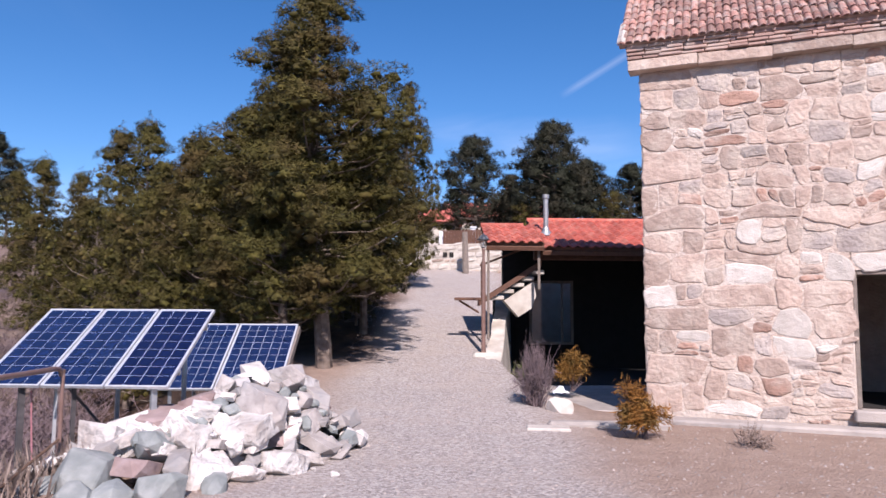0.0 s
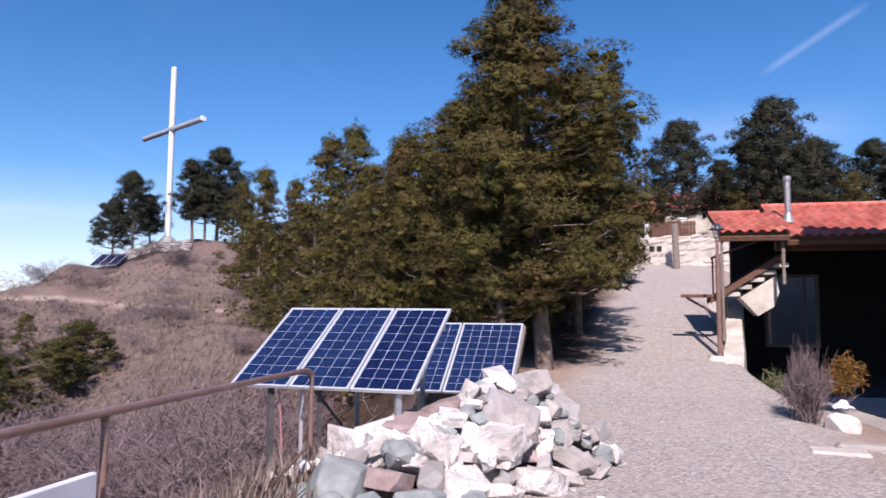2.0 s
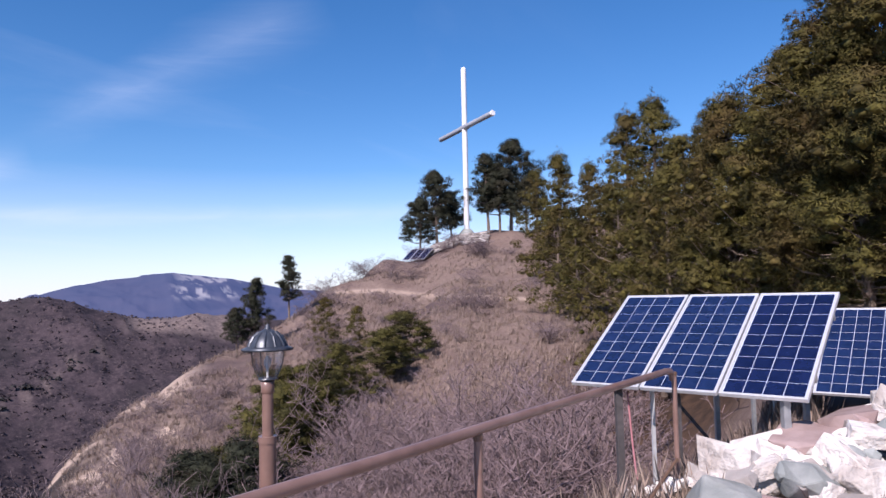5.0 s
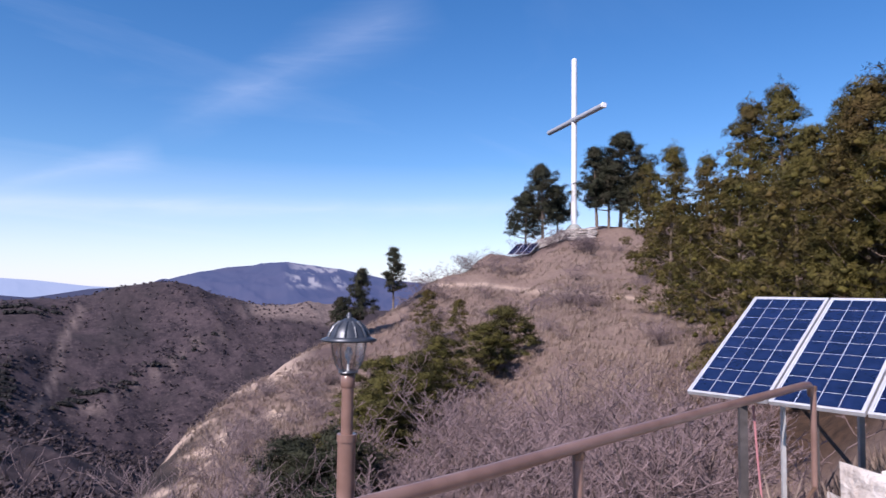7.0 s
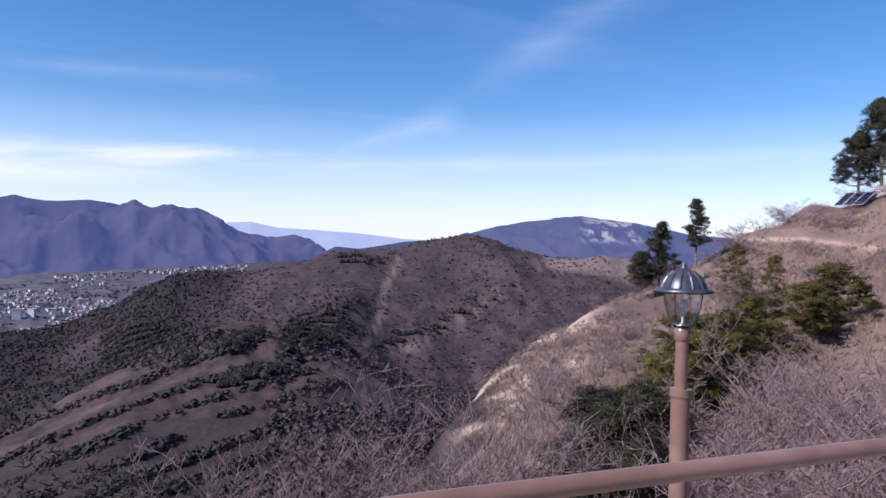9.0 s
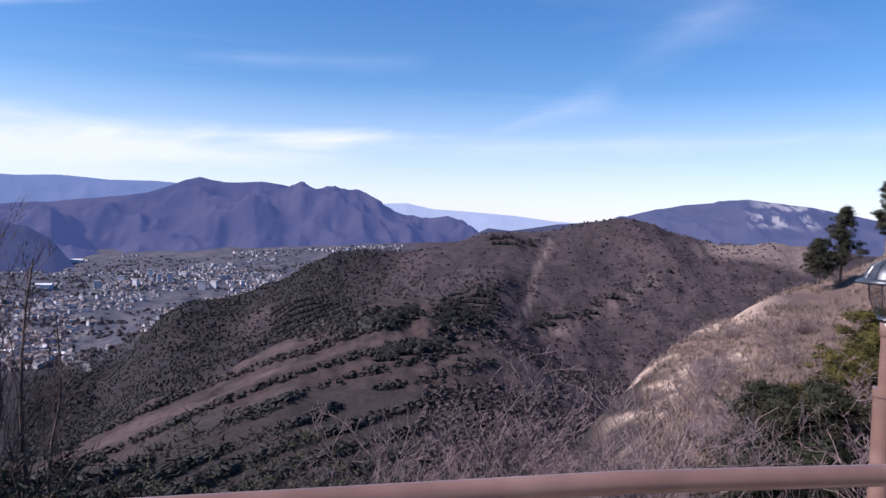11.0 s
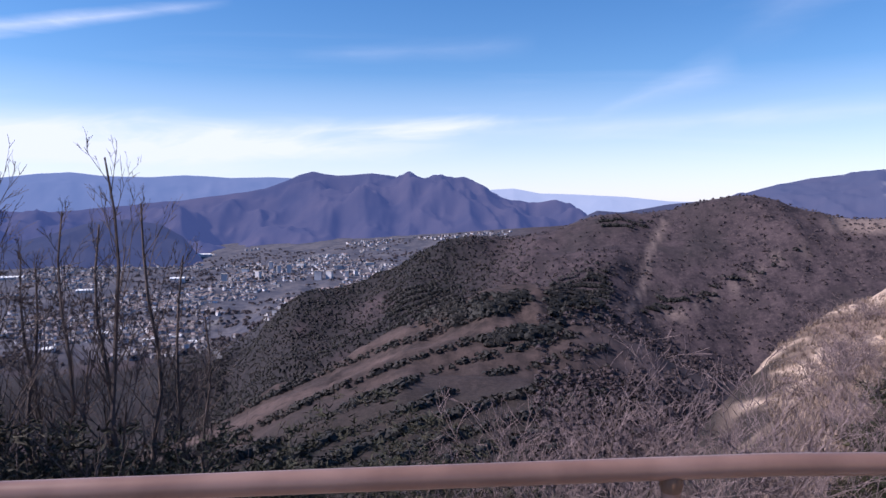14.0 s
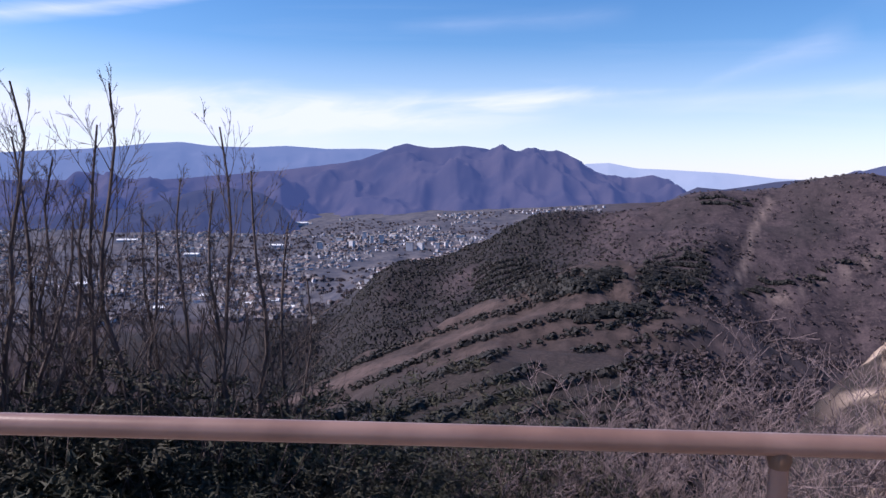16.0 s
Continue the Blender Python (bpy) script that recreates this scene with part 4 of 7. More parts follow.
# ---------------------------------------------------------------- lower building with porch
def pantile_mesh():
    w, l = 0.225, 0.42
    prof = [(-w / 2, 0.012), (-w * 0.38, 0.0), (-w * 0.2, 0.004), (-w * 0.05, 0.03), (w * 0.12, 0.052), (w * 0.3, 0.05), (w * 0.45, 0.026), (w / 2 + 0.01, 0.014)]
    n = len(prof)
    v = [(x, 0, z + 0.02) for x, z in prof] + [(x, l, z) for x, z in prof] + [(x, 0, z) for x, z in prof]
    f = [(i, i + 1, n + i + 1, n + i) for i in range(n - 1)] + [(i + 1, i, 2 * n + i, 2 * n + i + 1) for i in range(n - 1)]
    return Mesh().add(v, f).data("pantile", M_PANTILE)


def lower_building():
    rng = random.Random(5)
    W = pose(2.3, 16.9, 0, 0, 0, 3)
    root = thing("porch_building", "low building with shaded porch under a red pantile roof", "building", W)
    # porch shade is put into the wall colour; unseen end wall added at x 8
    part("wall", Mesh().box((-0.35, 3.7, 0), (8.0, 3.95, 4.1), c=0.02).box((7.75, -2.5, 0), (8.0, 3.7, 4.1)), M_SHADE, root, "porch rear wall with its shade painted near black")
    # sheet added below the roof to stop light leaking into the porch
    part("light_block_sheet", Mesh().add([(-0.3, 0.1, 3.12), (8.0, 0.1, 3.12), (8.0, 3.75, 3.98), (-0.3, 3.75, 3.98), (-0.3, 0.1, 3.16), (8.0, 0.1, 3.16), (8.0, 3.75, 4.02), (-0.3, 3.75, 4.02)], [(0, 3, 2, 1), (4, 5, 6, 7), (0, 1, 5, 4), (2, 3, 7, 6)]), M_SHADE, root, "near-black sheet added under the roof to block light")
    part("wall", Mesh().box((-0.62, 2.6, -0.1), (-0.36, 3.95, 2.0), c=0.02), M_SHADE, root)
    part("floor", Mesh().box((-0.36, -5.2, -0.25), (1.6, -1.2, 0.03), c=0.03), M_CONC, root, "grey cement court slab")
    # same floor, coloured near black where the porch lies in shade
    part("floor", Mesh().box((-0.36, -1.2, -0.25), (8.0, 3.7, 0.035), c=0.01), M_SHADE, root, "porch floor with its shade painted near black")
    # window with a reflecting pane
    win = part("window", Mesh().box((0.42, 3.6, 0.72), (1.72, 3.66, 0.8)).box((0.42, 3.6, 2.5), (1.72, 3.66, 2.58)).box((0.42, 3.6, 0.8), (0.5, 3.66, 2.5)).box((1.64, 3.6, 0.8), (1.72, 3.66, 2.5)).box((1.36, 3.6, 0.8), (1.41, 3.655, 2.5)), M_GREYWOOD, root)
    part("pane", Mesh().box((0.5, 3.62, 0.8), (1.36, 3.635, 2.5)), M_PANE, win, "dark pane reflecting the sky")
    part("pane", Mesh().box((1.41, 3.62, 0.8), (1.64, 3.635, 2.5)), M_PANE, win)
    # two roof slopes of pantiles
    tile = pantile_mesh()
    for name, x0, x1, ez, ey, ln, slope in (("roof", 0.12, 5.2, 3.22, 0.0, 2.75, 21), ("roof", -1.28, 0.12, 3.30, -0.25, 1.75, 20)):
        S = pose(0, ey, ez, slope, 0, -1.2)
        deck = part(name, Mesh().box((x0, 0.03, -0.09), (x1, ln, -0.005), S), M_WOOD, root, "red clay pantile roof slope")
        cols = int((x1 - x0) / 0.225)
        rows = int(ln / 0.36)
        for r in range(rows + 1):
            for c in range(cols):
                piece("pantile", tile, deck, S @ pose(x0 + 0.12 + c * 0.225, r * 0.36 - 0.05, 0.0, 0, 0, rng.uniform(-0.7, 0.7)))
        ridge = Mesh()
        for c in range(int((x1 - x0) / 0.36)):
            xx = x0 + c * 0.36
            ridge.tube([S @ Vector((xx, ln, 0.0)), S @ Vector((xx + 0.4, ln, 0.012))], [0.085, 0.075], 10)
        part("ridge", ridge, M_PANTILE, root, "pale dusty red ridge tiles")
        part("fascia", Mesh().box((x0, -0.02, -0.2), (x1, 0.03, -0.085), S, 0.01), M_WOOD, root, "brown timber fascia")
    part("beam", Mesh().box((0.0, 0.5, 2.95), (5.2, 0.66, 3.2), c=0.02), M_WOOD, root, "dark timber porch beam")
    part("chimney_pipe", Mesh().tube([(0.42, 1.1, 3.3), (0.42, 1.1, 4.62)], 0.065, 14).tube([(0.42, 1.1, 4.6), (0.42, 1.1, 4.7)], 0.085, 14), M_STEEL, root, "galvanised flue pipe", True)
    part("flashing", Mesh().lathe([(0.19, 3.62), (0.1, 3.75), (0.07, 3.85)], 12, (0.42, 1.1, 0)), M_STEEL, root, "pale metal flashing round the flue", True)
    # stone work and post at the stair end
    part("post", Mesh().tube([(-1.22, -0.1, 1.0), (-1.22, -0.1, 3.25)], 0.032, 10), M_GREYWOOD, root, "weathered timber post")
    part("post", Mesh().tube([(0.02, 0.0, 2.2), (0.02, 0.0, 3.2)], 0.035, 10), M_GREYWOOD, root)
    return root


def outside_stair():
    W = pose(0.9, 17.4, 1.95, 0, 0, 0)
    root = thing("staircase", "short outside stair with brown stringers and pale steps", "stairs", W)
    for k in range(5):
        x, z = 0.32 + 0.25 * k, 0.16 * k
        part("step", Mesh().box((x, 0.0, z), (x + 0.3, 0.75, z + 0.1), c=0.012), M_WHITEWALL, root, "worn pale stone step")
    for y in (-0.08, 0.75):
        m = Mesh().add([(0.0, y, -0.16), (1.55, y, 0.84), (1.55, y, 0.98), (0.0, y, -0.02), (0.0, y + 0.07, -0.16), (1.55, y + 0.07, 0.84), (1.55, y + 0.07, 0.98), (0.0, y + 0.07, -0.02)],
                       [(0, 1, 2, 3), (7, 6, 5, 4), (0, 4, 5, 1), (1, 5, 6, 2), (2, 6, 7, 3), (3, 7, 4, 0)])
        part("stringer", m, M_WOOD, root, "brown timber stringer")
    part("handrail", Mesh().tube([(0.02, 0.0, 0.85), (1.5, 0.0, 1.42)], 0.025, 8), M_WOOD, root, "dark sloping handrail")
    part("baluster", Mesh().tube([(0.06, 0.0, 0.0), (0.06, 0.0, 0.87)], 0.02, 8), M_WOOD, root)
    prof = [(0.62, -0.02), (1.36, 0.46), (1.42, 0.1), (1.3, -0.22), (0.98, -0.42), (0.8, -0.22)]
    part("support", Mesh().add([(x, 0.04, z) for x, z in prof] + [(x, 0.68, z) for x, z in prof], [tuple(range(5, -1, -1)), tuple(range(6, 12))] + [(k, (k + 1) % 6, 6 + (k + 1) % 6, 6 + k) for k in range(6)]), M_WHITEWALL, root, "rough whitewashed masonry under the stair")
    part("landing", Mesh().box((-0.62, -0.1, -0.02), (0.22, 0.12, 0.05), c=0.01), M_WOOD, root, "brown plank landing")
    part("brace", Mesh().tube([(-0.5, 0.1, -0.02), (0.0, 0.1, -0.32)], 0.03, 6), M_WOOD, root)
    return root


def retaining_wall():
    m = Mesh()
    pts = [(15.5, 0.56, 0.95), (16.2, 0.8, 1.03), (17.0, 1.09, 1.15), (17.7, 1.38, 1.25), (18.4, 1.67, 1.36), (19.0, 1.98, 1.44), (19.6, 2.28, 1.52)]
    rng = random.Random(4)
    v, f = [], []
    for y, z, x0 in pts:
        for x, zz in ((x0 - 0.03, -0.2), (x0 + rng.uniform(-0.03, 0.03), z + rng.uniform(-0.03, 0.03)), (x0 + 0.34 + rng.uniform(-0.03, 0.03), z + rng.uniform(-0.03, 0.03)), (x0 + 0.4, -0.2)):
            v.append((x, y, zz))
    for i in range(len(pts) - 1):
        a = 4 * i
        f += [(a, a + 4, a + 5, a + 1), (a + 1, a + 5, a + 6, a + 2), (a + 2, a + 6, a + 7, a + 3)]
    n = 4 * (len(pts) - 1)
    f += [(0, 1, 2, 3), (n + 3, n + 2, n + 1, n)]
    m.add(v, f)
    return thing("retaining_wall", "whitewashed masonry wall rising beside the gravel drive", "wall", None, m, M_WHITEWALL)


# ---------------------------------------------------------------- lamps
def lantern_parts(root, z, pole_mat):
    """A six-sided lantern whose foot is at height z on the post."""
    part("collar", Mesh().lathe([(0.036, z - 0.045), (0.04, z - 0.04), (0.04, z + 0.022), (0.034, z + 0.026)], 16), pole_mat, root, "", True)
    cage = Mesh()
    bowl = [(0.03, z + 0.027), (0.052, z + 0.045), (0.076, z + 0.085), (0.093, z + 0.135), (0.101, z + 0.19), (0.103, z + 0.222)]
    for s in range(4):
        t = 2 * math.pi * s / 4 + 0.5
        cage.tube([((r + 0.002) * math.cos(t), (r + 0.002) * math.sin(t), h) for r, h in bowl], 0.0028, 5)
    cage.lathe([(0.036, z + 0.026), (0.056, z + 0.04), (0.05, z + 0.052), (0.03, z + 0.045)], 16)
    lant = part("cage", cage, M_LANTERN, root, "thin dark ribs round the glass")
    part("glass", Mesh().lathe(bowl, 20), M_GLASS, lant, "clear tulip-shaped glass bowl", True).visible_shadow = False
    part("bulb", Mesh().lathe([(0.007, z + 0.045), (0.007, z + 0.1), (0.02, z + 0.12), (0.022, z + 0.15), (0.01, z + 0.18)], 10), M_BOARD, lant, "white bulb on a thin rod", True)
    part("brim", Mesh().lathe([(0.104, z + 0.216), (0.15, z + 0.212), (0.158, z + 0.222), (0.12, z + 0.238)], 24), M_LANTERN, root, "wide blue grey metal brim", True)
    part("cap", Mesh().lathe([(0.118, z + 0.236), (0.108, z + 0.262), (0.088, z + 0.295), (0.056, z + 0.322), (0.026, z + 0.338), (0.014, z + 0.343), (0.017, z + 0.356), (0.006, z + 0.372)], 20), M_LANTERN, root, "ribbed blue grey lantern cap", True)
    rib = Mesh()
    for s in range(12):
        t = 2 * math.pi * (s + 0.5) / 12
        c_, s_ = math.cos(t), math.sin(t)
        rib.tube([(0.119 * c_, 0.119 * s_, z + 0.238), (0.109 * c_, 0.109 * s_, z + 0.263), (0.089 * c_, 0.089 * s_, z + 0.296), (0.055 * c_, 0.055 * s_, z + 0.323)], 0.006, 4)
    part("cap_rib", rib, M_LANTERN, root)


def street_lamp(name, label, x, y, z, top, mat):
    root = thing(name, label, "street lamp", pose(x, y, z), group="garden lamps")
    h = top - z
    part("post", Mesh().tube([(0, 0, -0.4), (0, 0, h - 0.31)], 0.051, 16), mat, root, "", True)
    part("post_top", Mesh().tube([(0, 0, h - 0.31), (0, 0, h - 0.03)], 0.034, 14), mat, root, "", True)
    part("sleeve", Mesh().tube([(0, 0, h - 0.34), (0, 0, h - 0.3)], 0.056, 16), mat, root, "", True)
    lantern_parts(root, h, mat)
    return root


# ---------------------------------------------------------------- railing
def railing():
    rng = random.Random(2)
    root = thing("railing", "brown painted steel pipe railing along the terrace edge", "railing", pose(0, 0, 0))
    line = [(-2.4, -6.0), (-2.9, -2.5), (-3.07, -1.1), (-3.22, 0.2), (-3.345, 1.2), (-3.45, 2.1), (-3.505, 3.5), (-3.575, 4.4), (-3.64, 5.6), (-3.70, 6.75)]
    at_y = lambda y: float(np.interp(y, [p[1] for p in line], [p[0] for p in line]))
    part("top_rail", Mesh().tube([(x, y, 1.05) for x, y in line] + [(-3.705, 6.84, 1.043), (-3.71, 6.89, 1.02), (-3.712, 6.91, 0.97)], 0.0245, 18), M_PIPE, root, "smooth brown top rail", True)
    part("lower_rail", Mesh().tube([(x + 0.01, y, 0.14) for x, y in line[:-2]] + [(-3.62, 5.9, 0.16), (-3.68, 6.85, 0.37)], 0.014, 10), M_RUST, root, "thin rusty lower rail", True)
    for y in (6.91, 4.05, 1.87, -0.75, -3.2):
        x, z = at_y(y), ground_z(at_y(y), y)
        part("post", Mesh().tube([(x, y, min(z, 0) - 0.15), (x, y, 1.03)], 0.02, 14), M_PIPE, root, "", True)
        part("weld", Mesh().lathe([(0.021, 1.0), (0.026, 1.02), (0.021, 1.035)], 12, (x, y, 0)), M_RUST, root, "", True)
    return root


def sign_board():
    m = Mesh().box((-0.022, -1.5, 0.36), (0.022, 0.0, 0.765), c=0.008)
    root = thing("sign_board", "white painted board fixed low against the railing", "board", pose(-3.5, 3.93, 0, 0, 0, 2.5), m, M_BOARD)
    part("bolt", Mesh().lathe([(0.012, 0), (0.012, 0.012)], 8, (0, 0, 0)), M_STEEL, root).matrix_basis = pose(0.024, -0.04, 0.58, 0, 90, 0)
    return root


# ---------------------------------------------------------------- solar panels
def solar_array(name, label, corner_l, corner_r, tilt_vec, n, size, cells, dark):
    """corner_l, corner_r: lower corners; tilt_vec: up the slope."""
    a, b, s = Vector(corner_l), Vector(corner_r), Vector(tilt_vec).normalized()
    u = (b - a).normalized()
    nrm = u.cross(s).normalized()
    s = nrm.cross(u)
    Rm = Matrix((u, s, nrm)).transposed().to_4x4()
    Rm.translation = a
    root = thing(name, label, "solar panels", Rm, group="solar arrays")
    w, h = size
    gap = ((b - a).length - n * w) / max(n - 1, 1)
    cx_, cy_ = cells
    fw = 0.022
    pw, ph = (w - 2 * fw - 0.012) / cx_, (h - 2 * fw - 0.012) / cy_
    cell = [Mesh().box((0.0028, 0.0028, 0), (pw - 0.0028, ph - 0.0028, 0.0016)).data("cell", mm) for mm in (M_CELL, M_CELLD)]
    for k in range(n):
        x = k * (w + gap)
        f = Mesh()
        f.box((x, 0, -0.035), (x + w, fw, 0.004), c=0.003).box((x, h - fw, -0.035), (x + w, h, 0.004), c=0.003)
        f.box((x, fw, -0.035), (x + fw, h - fw, 0.004), c=0.003).box((x + w - fw, fw, -0.035), (x + w, h - fw, 0.004), c=0.003)
        fr = part("panel", f, M_ALU, root, "solar panel in an aluminium frame")
        part("backsheet", Mesh().box((x + fw, fw, -0.012), (x + w - fw, h - fw, -0.006)), M_CELLBACK, fr)
        for i in range(cx_):
            for j in range(cy_):
                piece("cell", cell[1 if k in dark else 0], fr, pose(x + fw + 0.006 + i * pw, fw + 0.006 + j * ph, -0.0055))
    return root, Rm


def panel_legs(root, Rm, spots):
    inv = Rm.inverted()
    for lx, ly, mat, rad, foot in spots:
        top = Rm @ Vector((lx, ly, -0.04))
        bot = Vector((top.x, top.y, foot))
        part("leg", Mesh().tube([inv @ bot, inv @ top], rad, 4), mat, root, "square steel leg")


# ---------------------------------------------------------------- rocks
def rock_mesh(rng, sx, sy, sz, mat, n=18):
    bm = bmesh.new()
    if n > 20:
        for _ in range(n + 8):
            p = Vector((rng.gauss(0, 1), rng.gauss(0, 1), rng.gauss(0, 1))).normalized()
            k = max(abs(p.x), abs(p.y), abs(p.z))
            p = p * (0.55 + 0.45 / k * 0.75) * rng.uniform(0.86, 1.08)
            bm.verts.new((p.x * sx, p.y * sy, p.z * sz))
    else:
        skew = rng.uniform(-0.2, 0.2), rng.uniform(-0.2, 0.2)
        for i in (-1, 1):
            for j in (-1, 1):
                for k in (-1, 1):
                    u = [q * rng.uniform(0.55, 0.92) for q in (i, j, k)]
                    bm.verts.new(((u[0] + skew[0] * k) * sx, (u[1] + skew[1] * k) * sy, u[2] * sz))
        for _ in range(7):
            p = Vector((rng.gauss(0, 1), rng.gauss(0, 1), rng.gauss(0, 1))).normalized() * rng.uniform(1.0, 1.15)
            bm.verts.new((p.x * sx, p.y * sy, p.z * sz))
    bmesh.ops.convex_hull(bm, input=bm.verts)
    loose = [v for v in bm.verts if not v.link_faces]
    bmesh.ops.delete(bm, geom=loose, context="VERTS")
    bmesh.ops.dissolve_limit(bm, angle_limit=radians(14), verts=bm.verts, edges=bm.edges)
    bmesh.ops.bevel(bm, geom=list(bm.edges), offset=0.03 * min(sx, sy, sz) + 0.004, segments=1, affect="EDGES")
    bmesh.ops.triangulate(bm, faces=bm.faces)
    me = bpy.data.meshes.new("rock")
    bm.to_mesh(me)
    bm.free()
    me.materials.append(mat)
    return me


def rock_pile():
    rng = random.Random(21)
    kinds = {}
    for key, mat, count in (("white", M_ROCKW, 14), ("green", M_ROCKG, 5), ("purple", M_ROCKP, 4), ("tan", M_ROCKT, 12)):
        kinds[key] = [rock_mesh(rng, rng.uniform(0.85, 1.2), rng.uniform(0.65, 1.0), rng.uniform(0.4, 0.8), mat, 24 if key == "green" else 12) for _ in range(count)]
    LAB = {"white": "angular white limestone rock in the heap", "green": "grey green boulder in the heap", "purple": "purplish brown rock in the heap", "tan": "grey tan angular rock in the heap"}

    def put(key, x, y, z, s, rng=rng):
        ob = new("rock", rng.choice(kinds[key]))
        ob.matrix_world = pose(x, y, z, rng.uniform(-28, 28), rng.uniform(-28, 28), rng.uniform(0, 360)) @ Matrix.Diagonal((s, s, s, 1))
        tagged(ob, LAB[key], "rock", "rock heap")

    # core of the mound along a bent line, then the outer layer
    spine = [(-3.5, 6.7, 0.2), (-3.0, 7.1, 0.42), (-2.5, 7.5, 0.66), (-2.15, 7.95, 0.92), (-1.9, 8.35, 0.84), (-1.75, 8.6, 0.5)]

    def mound(x, y):
        best = 0
        for a, b in zip(spine, spine[1:]):
            ax, ay, az = a
            bx, by, bz = b
            t = max(0, min(1, ((x - ax) * (bx - ax) + (y - ay) * (by - ay)) / ((bx - ax) ** 2 + (by - ay) ** 2)))
            d = math.hypot(x - ax - t * (bx - ax), y - ay - t * (by - ay))
            best = max(best, (az + t * (bz - az)) * max(0, 1 - (d / 0.82) ** 1.6))
        return best

    placed = []
    tries = 0
    while len(placed) < 230 and tries < 14000:
        tries += 1
        x, y = rng.uniform(-4.1, -1.0), rng.uniform(6.1, 9.3)
        h = mound(x, y)
        if h < 0.03:
            continue
        s = rng.choice((0.08, 0.11, 0.15, 0.19, 0.24, 0.29, 0.34))
        if x < -2.25 and y < 6.8:
            continue
        if any(math.hypot(x - a, y - b) < 0.55 * (s + c) for a, b, c in placed):
            continue
        placed.append((x, y, s))
        r = rng.random()
        wl_ = 0.55 if x < -1.9 else 0.25
        key = "white" if r < wl_ else "purple" if r > 0.93 else "green" if r > 0.83 else "tan"
        put(key, x, y, max(ground_z(x, y), -0.05) + h - 0.05 * s, s)
    for x, y, s in ((-2.9, 7.3, 0.34), (-2.4, 7.75, 0.4), (-2.0, 8.2, 0.4), (-1.85, 8.5, 0.3), (-3.3, 6.95, 0.24), (-2.25, 7.5, 0.3), (-2.75, 7.75, 0.3)):
        put("white", x, y, 0.14, s)
    # large stones that can be told apart
    for key, x, y, z, s in (("green", -3.22, 6.5, 0.08, 0.32), ("green", -2.42, 6.2, 0.05, 0.26), ("purple", -2.8, 6.58, 0.16, 0.22), ("green", -3.6, 6.4, -0.05, 0.22), ("green", -2.82, 6.2, -0.02, 0.2), ("green", -3.1, 6.1, -0.04, 0.2), ("tan", -2.45, 6.7, 0.16, 0.2), ("green", -2.75, 6.95, 0.3, 0.24),
                            ("white", -3.1, 7.12, 0.36, 0.28), ("white", -2.5, 7.15, 0.42, 0.3), ("white", -1.98, 7.3, 0.42, 0.31), ("white", -2.2, 6.75, 0.1, 0.24),
                            ("white", -1.62, 7.25, 0.06, 0.24), ("tan", -1.3, 7.95, 0.06, 0.2), ("tan", -1.55, 8.0, 0.36, 0.24), ("purple", -1.72, 7.75, 0.3, 0.22), ("white", -1.85, 6.85, 0.06, 0.18), ("green", -2.05, 6.5, 0.03, 0.15)):
        put(key, x, y, z, s * (1.2 if key == "green" else 0.95))
    # strays
    for _ in range(10):
        x, y = rng.uniform(-2.6, -0.9), rng.uniform(6.0, 9.3)
        put("white", x, y, ground_z(x, y) + 0.01, rng.uniform(0.03, 0.06))


# ---------------------------------------------------------------- hilltop cross
def hilltop_cross():
    x, y = -33.75, 45.0
    root = thing("cross_monument", "tall white steel cross with a grey horizontal arm", "cross", pose(x, y, 0))
    part("column", Mesh().tube([(0, 0, 5.0), (0, 0, 19.55)], 0.21, 20).lathe([(0.21, 19.55), (0.16, 19.66), (0.05, 19.72)], 20), M_CROSS, root, "white painted steel column", True)
    d = Vector((8.2, -4.2, 0)).normalized() * 4.55
    arm = part("arm", Mesh().tube([-d + Vector((0, 0, 14.9)), d + Vector((0, 0, 14.9))], 0.2, 18), M_CROSSG, root, "grey steel arm with a white end", True)
    e = d.normalized()
    part("arm_cap", Mesh().tube([d + Vector((0, 0, 14.9)), d + e * 0.12 + Vector((0, 0, 14.9))], [0.23, 0.18], 18), M_CROSS, arm, "white arm end", True)
    part("joint", Mesh().tube([-e * 0.4 + Vector((0, 0, 14.9)), e * 0.4 + Vector((0, 0, 14.9))], 0.25, 18), M_CROSSG, root, "bolted sleeve at the crossing", True)
    ped = Mesh().lathe([(1.3, 4.6), (1.25, 5.6), (0.9, 6.2), (0.5, 6.7), (0.3, 6.9)], 9)
    part("pedestal", ped, M_ROCKG, root, "rough grey stone pedestal")
    return root


def hilltop_walls():
    rng = random.Random(8)
    base = [rock_mesh(rng, 0.32, 0.2, 0.11, M_ROCKT, 14) for _ in range(5)]
    root = thing("dry_stone_wall", "low dry stone wall round the cross", "wall", pose(0, 0, 0))
    for r in range(4):
        for k in range(32):
            th = radians(34.6 + 0.17 * k + rng.uniform(-0.06, 0.06))
            rr = 53.2 - 0.35 * r
            x, y = CX - rr * math.sin(th), CY + rr * math.cos(th)
            z = ground_z(x, y) + 0.18 + 0.17 * (3 - r) * 0.5
            piece("stone", rng.choice(base), root, pose(x, y, z, rng.uniform(-10, 10), rng.uniform(-10, 10), rng.uniform(0, 60)))
    return root


